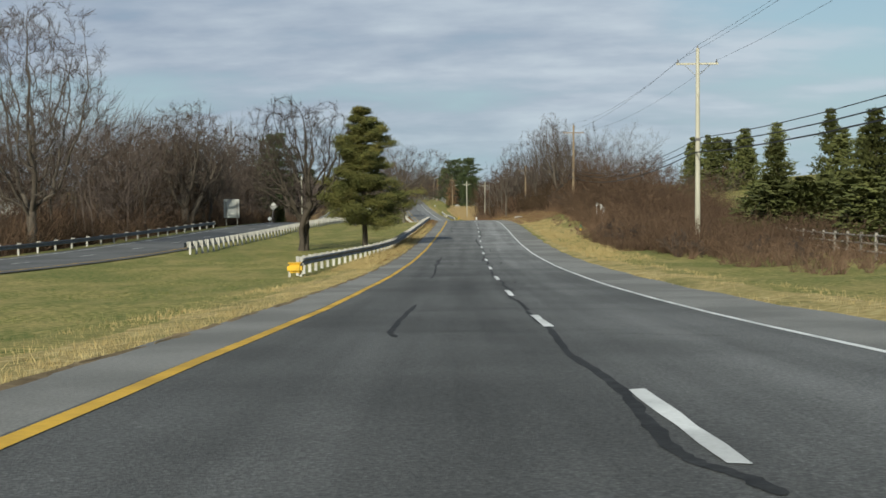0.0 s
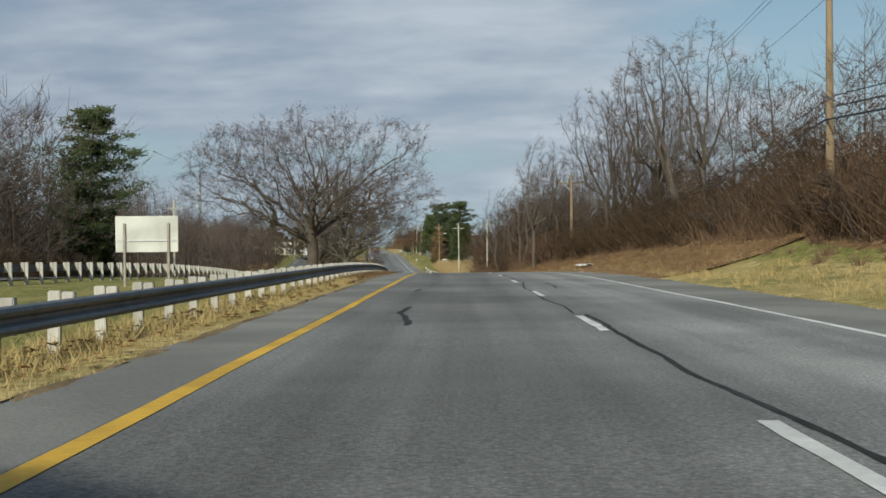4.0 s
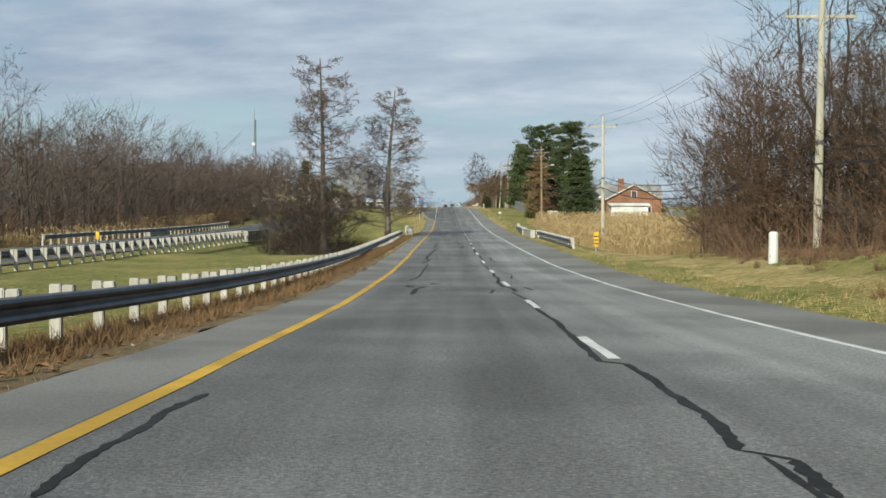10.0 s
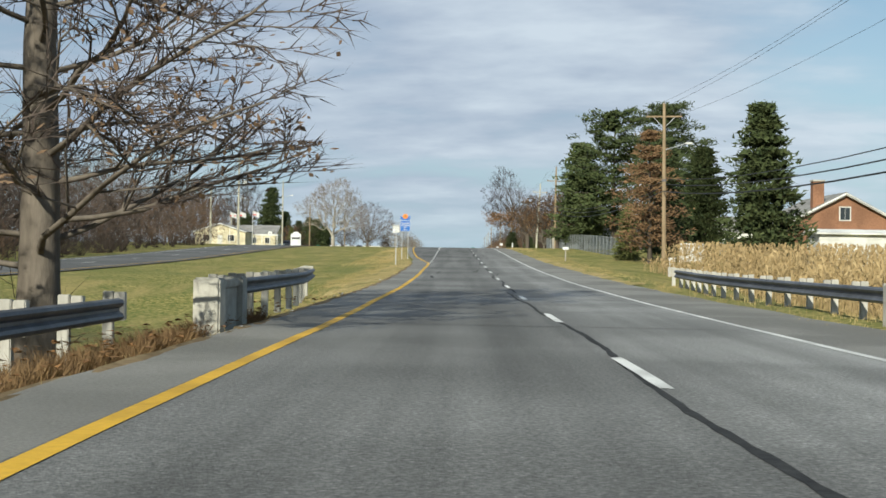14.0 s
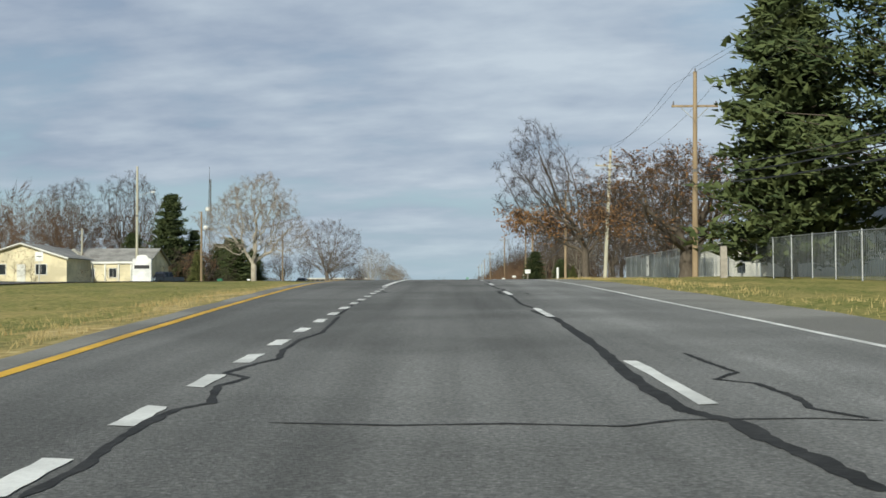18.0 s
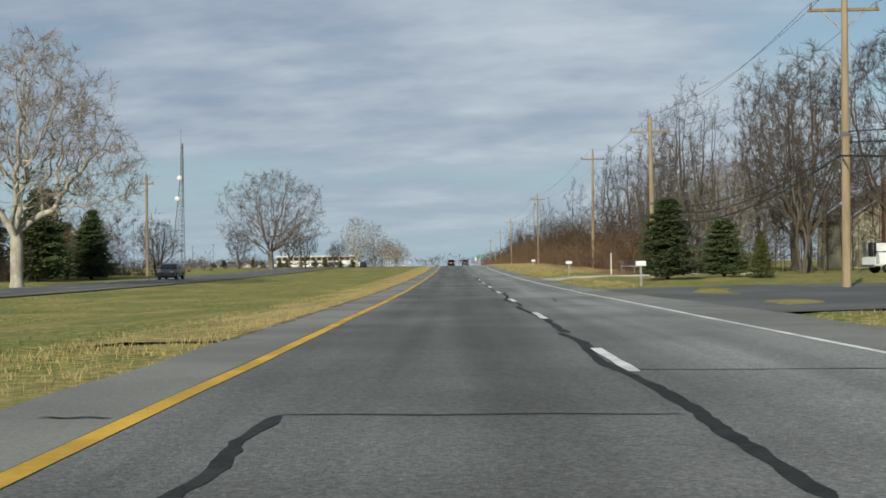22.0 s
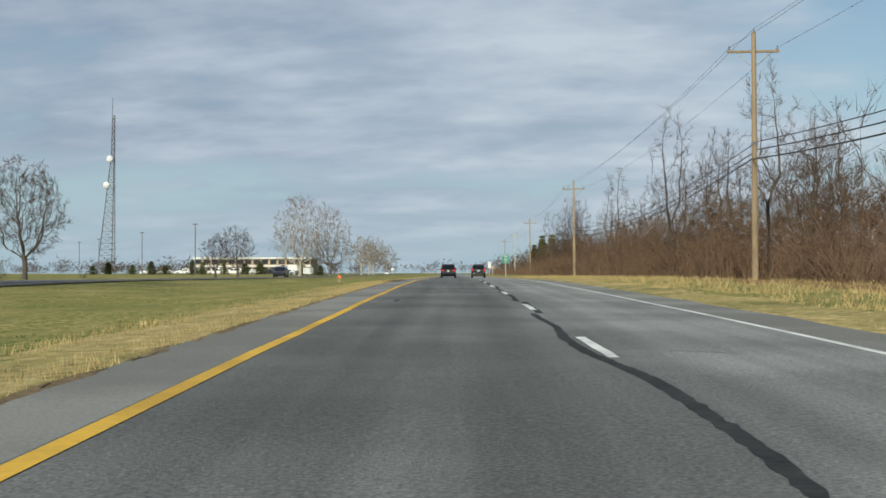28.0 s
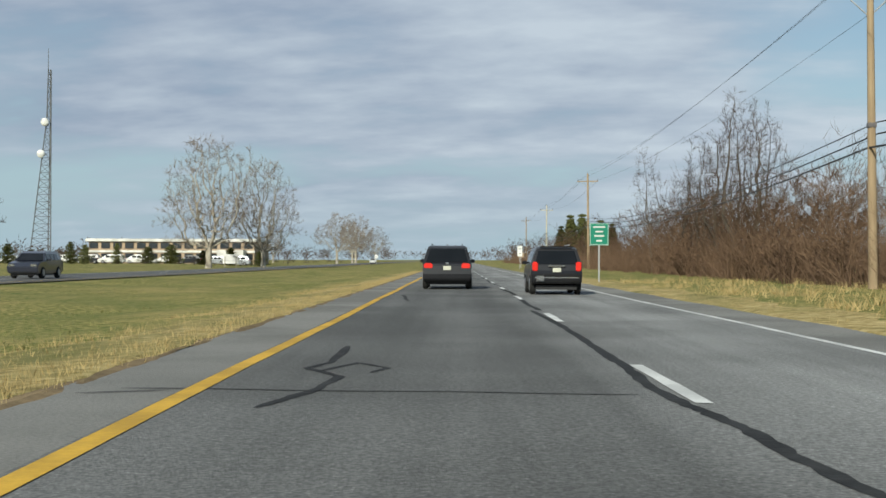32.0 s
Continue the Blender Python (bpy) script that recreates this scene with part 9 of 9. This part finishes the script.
SHAPES = {
    "van": dict(w=1.98, out=[(0.10, 0.30), (0.02, 0.42), (0.0, 0.62), (0.05, 0.98), (0.16, 1.08), (0.46, 1.66), (0.66, 1.75), (1.6, 1.78), (3.0, 1.75), (3.45, 1.62), (4.25, 1.10), (4.9, 0.92), (5.1, 0.66), (5.08, 0.36), (4.9, 0.28)], belt=1.05, roof=1.76, wheels=(0.95, 4.05), r=0.34, rw=((0.17, 1.10), (0.45, 1.62))),
    "suv": dict(w=1.92, out=[(0.10, 0.42), (0.0, 0.52), (0.0, 0.80), (0.06, 0.92), (0.10, 1.12), (0.32, 1.72), (0.55, 1.80), (1.6, 1.83), (2.7, 1.80), (3.05, 1.68), (3.6, 1.16), (4.5, 1.08), (4.78, 0.90), (4.82, 0.55), (4.65, 0.42)], belt=1.12, roof=1.82, wheels=(0.95, 3.75), r=0.39, rw=((0.115, 1.15), (0.30, 1.66))),
    "sedan": dict(w=1.80, out=[(0.10, 0.28), (0.0, 0.45), (0.03, 0.88), (0.7, 0.98), (1.35, 1.36), (1.9, 1.45), (2.6, 1.42), (3.3, 0.98), (4.4, 0.84), (4.62, 0.62), (4.6, 0.34), (4.45, 0.26)], belt=0.93, roof=1.44, wheels=(0.85, 3.65), r=0.32, rw=((0.75, 1.02), (1.30, 1.33))),
    "crossover": dict(w=1.88, out=[(0.10, 0.32), (0.0, 0.50), (0.04, 0.98), (0.2, 1.12), (0.6, 1.58), (0.9, 1.66), (2.4, 1.66), (2.9, 1.54), (3.5, 1.06), (4.4, 0.94), (4.72, 0.70), (4.7, 0.40), (4.5, 0.30)], belt=1.04, roof=1.65, wheels=(0.9, 3.72), r=0.36, rw=((0.22, 1.15), (0.57, 1.54))),
}


def car(kind, u, y, paint_mat, label, turn=0.0, lit_side=False, dz=None, group=""):
    S = SHAPES[kind]
    g = at(u, y, dz)
    slope = math.atan2(float(road_z(y + 3) - road_z(y)), 3.0)
    th = empty("car", Matrix.Translation(g) @ Matrix.Scale(0.84 if kind == "suv" else 0.93, 4) @ Matrix.Rotation(heading(y) + radians(turn), 4, "Z") @ Matrix.Rotation(slope if abs(turn) < 90 else -slope, 4, "X"), label, "car", group)
    hw = S["w"] / 2

    def half(z):
        if z <= S["belt"]:
            return hw * (0.93 + 0.07 * min(1, max(0, (z - 0.25) / 0.35)))
        return hw * (1 - 0.24 * (z - S["belt"]) / (S["roof"] - S["belt"]))

    body = loft(S["out"], half)
    bmesh.ops.bevel(body, geom=[e for e in body.edges if e.is_manifold and e.calc_face_angle(0) > 0.6], offset=0.035, segments=2, affect="EDGES", clamp_overlap=True)
    part("body", body, M[paint_mat], th)
    # windows
    (ya, za), (yb, zb) = S["rw"]
    quad_panel([(-half(za) * 0.86, ya - 0.012, za), (half(za) * 0.86, ya - 0.012, za), (half(zb) * 0.86, yb - 0.02, zb), (-half(zb) * 0.86, yb - 0.02, zb)], M["car_glass"], "rear_window", th)
    out = S["out"]
    roofpts = [p for p in out if p[1] > S["belt"] + 0.3]
    y0r, y1r = min(p[0] for p in roofpts), max(p[0] for p in roofpts)
    front = [p for p in out if p[0] > y1r - 0.01 and p[1] > S["belt"] - 0.25]
    fy, fz = front[1] if len(front) > 1 else front[0]
    ty, tz = front[0]
    quad_panel([(half(fz) * 0.88, fy + 0.01, fz + 0.05), (-half(fz) * 0.88, fy + 0.01, fz + 0.05), (-half(tz) * 0.85, ty + 0.05, tz - 0.03), (half(tz) * 0.85, ty + 0.05, tz - 0.03)], M["car_glass"], "windscreen", th)
    zb_, zt_ = S["belt"] + 0.06, S["roof"] - 0.16
    cuts = np.linspace(y0r + 0.30, y1r + 0.15, 4)
    for s in (-1, 1):
        for a, b in zip(cuts[:-1], cuts[1:]):
            pts = [(s * (half(zb_) + 0.006), a + 0.04, zb_), (s * (half(zb_) + 0.006), b - 0.04, zb_), (s * (half(zt_) + 0.006), b - 0.10, zt_), (s * (half(zt_) + 0.006), a + 0.06, zt_)]
            quad_panel(pts if s > 0 else pts[::-1], M["car_glass"], "side_window", th, 0.008)
        part("mirror", bm_box(0.2, 0.1, 0.15, x=s * (hw + 0.08), y=y1r - 0.1, z=S["belt"] + 0.02, bevel=0.03), M[paint_mat], th)
        for wy in S["wheels"]:
            wheel(th, s * (hw - 0.11), wy, S["r"], 0.23)
        zl = S["belt"] - 0.20
        bm = bm_box(0.34 if kind != "suv" else 0.2, 0.10, 0.22 if kind != "suv" else 0.34, x=s * (hw - (0.24 if kind != "suv" else 0.15)), y=0.055, z=zl - 0.02, bevel=0.03)
        part("tail_light", bm, M["tail_red"], th, "red tail light")
        part("headlight", bm_box(0.36, 0.14, 0.16, x=s * (hw - 0.28), y=out[-3][0] - 0.10, z=out[-3][1] + 0.0, bevel=0.03), M["chrome"], th, "clear headlight")
    part("number_plate", bm_box(0.31, 0.02, 0.16, y=-0.005, z=0.78 if kind in ("van", "crossover") else 0.86, bevel=0.004), M["plate"], th, "pale number plate")
    part("rear_bumper", bm_box(S["w"] * 0.97, 0.16, 0.22, y=0.03, z=0.40 if kind != "suv" else 0.50, bevel=0.05), M[paint_mat], th)
    if kind == "suv":
        part("chrome_strip", bm_box(S["w"] * 0.86, 0.03, 0.05, y=-0.06, z=0.63, bevel=0.01), M["chrome"], th, "chrome bumper strip")
        part("hatch_trim", bm_box(0.62, 0.03, 0.06, y=-0.005, z=1.06, bevel=0.01), M["chrome"], th, "chrome hatch trim")
        # chrome block on the left side only, added as the sun's glint
        part("bumper_glint", bm_box(0.36, 0.10, 0.20, x=-0.62, y=-0.03, z=0.52, bevel=0.04), M["chrome"], th, "chrome block in place of a sun glint on the bumper")
        part("spoiler", bm_box(1.25, 0.24, 0.05, y=0.36, z=1.78, bevel=0.015), M[paint_mat], th)
        for s in (-0.52, 0.52):
            part("roof_rail", bm_tube((s, 0.7, 1.88), (s, 2.7, 1.88), 0.022, 0.022, 6), M["galvanised"], th)
    if kind == "van":
        part("emblem", bm_box(0.14, 0.02, 0.08, y=0.05, z=1.0, bevel=0.01), M["chrome"], th, "chrome emblem")
        for s in (-0.62, 0.62):
            part("roof_rail", bm_tube((s, 0.8, 1.82), (s, 2.8, 1.82), 0.022, 0.022, 6), M["black_paint"], th)
    part("underside", bm_box(S["w"] * 0.8, out[-2][0] * 0.86, 0.16, y=out[-2][0] * 0.5, z=0.2), M["black_paint"], th)
    return th


car("van", -0.35, 879.0, "car_black", "black minivan with red tail lights in the inner lane", dz=0.0)
car("suv", 3.15, 872.2, "car_black", "black off-road vehicle with a chrome bumper strip in the outer lane", dz=0.0)
car("sedan", 0.0, 962.0, "car_white", "small white car far ahead on the road", dz=0.0)
car("crossover", -24.0, 903.0, "car_navy", "dark crossover coming along the opposite carriageway", 180, dz=0.0)
car("crossover", -26.3, 690.0, "car_navy", "dark blue crossover coming along the opposite carriageway", 180, dz=0.0)
car("sedan", -23.5, 1175.0, "car_white", "pale car far along the opposite carriageway", 180, dz=0.0)
car("sedan", 33.5, 664.0, "car_silver", "silver saloon parked behind the fence", -70)
rl = random.Random(2)
for i in range(10):
    car(rl.choice(["sedan", "crossover", "van"]), -78 + i * 4.6, 1046 + rl.uniform(-1, 1), rl.choice(["car_white", "car_silver", "car_white", "car_navy"]), "parked car in the lot before the office", 90, group="parked cars")
car("sedan", -52.0, 612.0, "car_navy", "dark saloon parked between the houses", 60)


def pickup(u, y, mat, label, turn):
    th = empty("pickup_truck", Matrix.Translation(at(u, y)) @ Matrix.Rotation(heading(y) + radians(turn), 4, "Z"), label, "pickup truck")
    w = 1.95
    part("bed", bm_box(w, 2.0, 0.62, y=1.05, z=0.52, bevel=0.05), M[mat], th)
    part("tailgate", bm_box(w * 0.9, 0.06, 0.5, y=0.04, z=0.6, bevel=0.02), M[mat], th)
    part("lower_cab", bm_box(w, 1.9, 0.66, y=2.95, z=0.48, bevel=0.06), M[mat], th)
    part("cab", bm_box(w * 0.92, 1.85, 0.70, y=2.85, z=1.10, bevel=0.08, taper=0.84), M[mat], th)
    part("bonnet", bm_box(w * 0.97, 1.45, 0.62, y=4.55, z=0.50, bevel=0.09), M[mat], th)
    part("grille", bm_box(w * 0.6, 0.06, 0.36, y=5.29, z=0.66, bevel=0.02), M["chrome"], th, "chrome grille")
    part("front_bumper", bm_box(w * 0.98, 0.16, 0.24, y=5.30, z=0.40, bevel=0.05), M["chrome"], th)
    part("rear_bumper", bm_box(w * 0.95, 0.16, 0.2, y=-0.06, z=0.42, bevel=0.04), M["chrome"], th)
    for s in (-1, 1):
        for a, b in ((2.05, 2.75), (2.85, 3.6)):
            quad_panel([(s * w * 0.45, a, 1.2), (s * w * 0.45, b, 1.2), (s * w * 0.405, b - 0.1, 1.68), (s * w * 0.405, a + 0.05, 1.68)], M["car_glass"], "side_window", th, 0.03 * 1)
        part("headlight", bm_box(0.3, 0.08, 0.26, x=s * 0.78, y=5.27, z=0.74, bevel=0.03), M["chrome"], th)
        part("mirror", bm_box(0.22, 0.1, 0.2, x=s * 1.08, y=3.7, z=1.2, bevel=0.03), M[mat], th)
        for wy in (0.95, 4.45):
            wheel(th, s * 0.88, wy, 0.39, 0.24)
    quad_panel([(0.78, 3.86, 1.16), (-0.78, 3.86, 1.16), (-0.7, 3.62, 1.70), (0.7, 3.62, 1.70)], M["car_glass"], "windscreen", th, 0.03)
    return th


pickup(29.0, 664.5, "car_white", "white pickup truck parked behind the low fence", -80)
pickup(-35.0, 627.0, "car_navy", "dark blue pickup truck turning out of the side lane", 150)
bin_t = empty("waste_bin", Matrix.Translation(at(-31.5, 637.0)), "green wheeled waste bin by the pole", "bin")
part("tub", bm_box(0.6, 0.65, 1.0, z=0.02, bevel=0.04, taper=1.12), M["bin_green"], bin_t)
part("lid", bm_box(0.7, 0.78, 0.08, z=1.02, bevel=0.03), M["bin_green"], bin_t)
frame_t = empty("timber_planter", Matrix.Translation(at(17.0, 676.0)), "low grey timber frame on the lawn", "planter")
for yy in (-0.5, 0.5):
    part("board", bm_box(2.6, 0.06, 0.4, y=yy, z=0.25), M["grey_wood"], frame_t)
for xx in (-1.25, 0, 1.25):
    part("leg", bm_box(0.08, 1.0, 0.7, x=xx, z=-0.05), M["grey_wood"], frame_t)
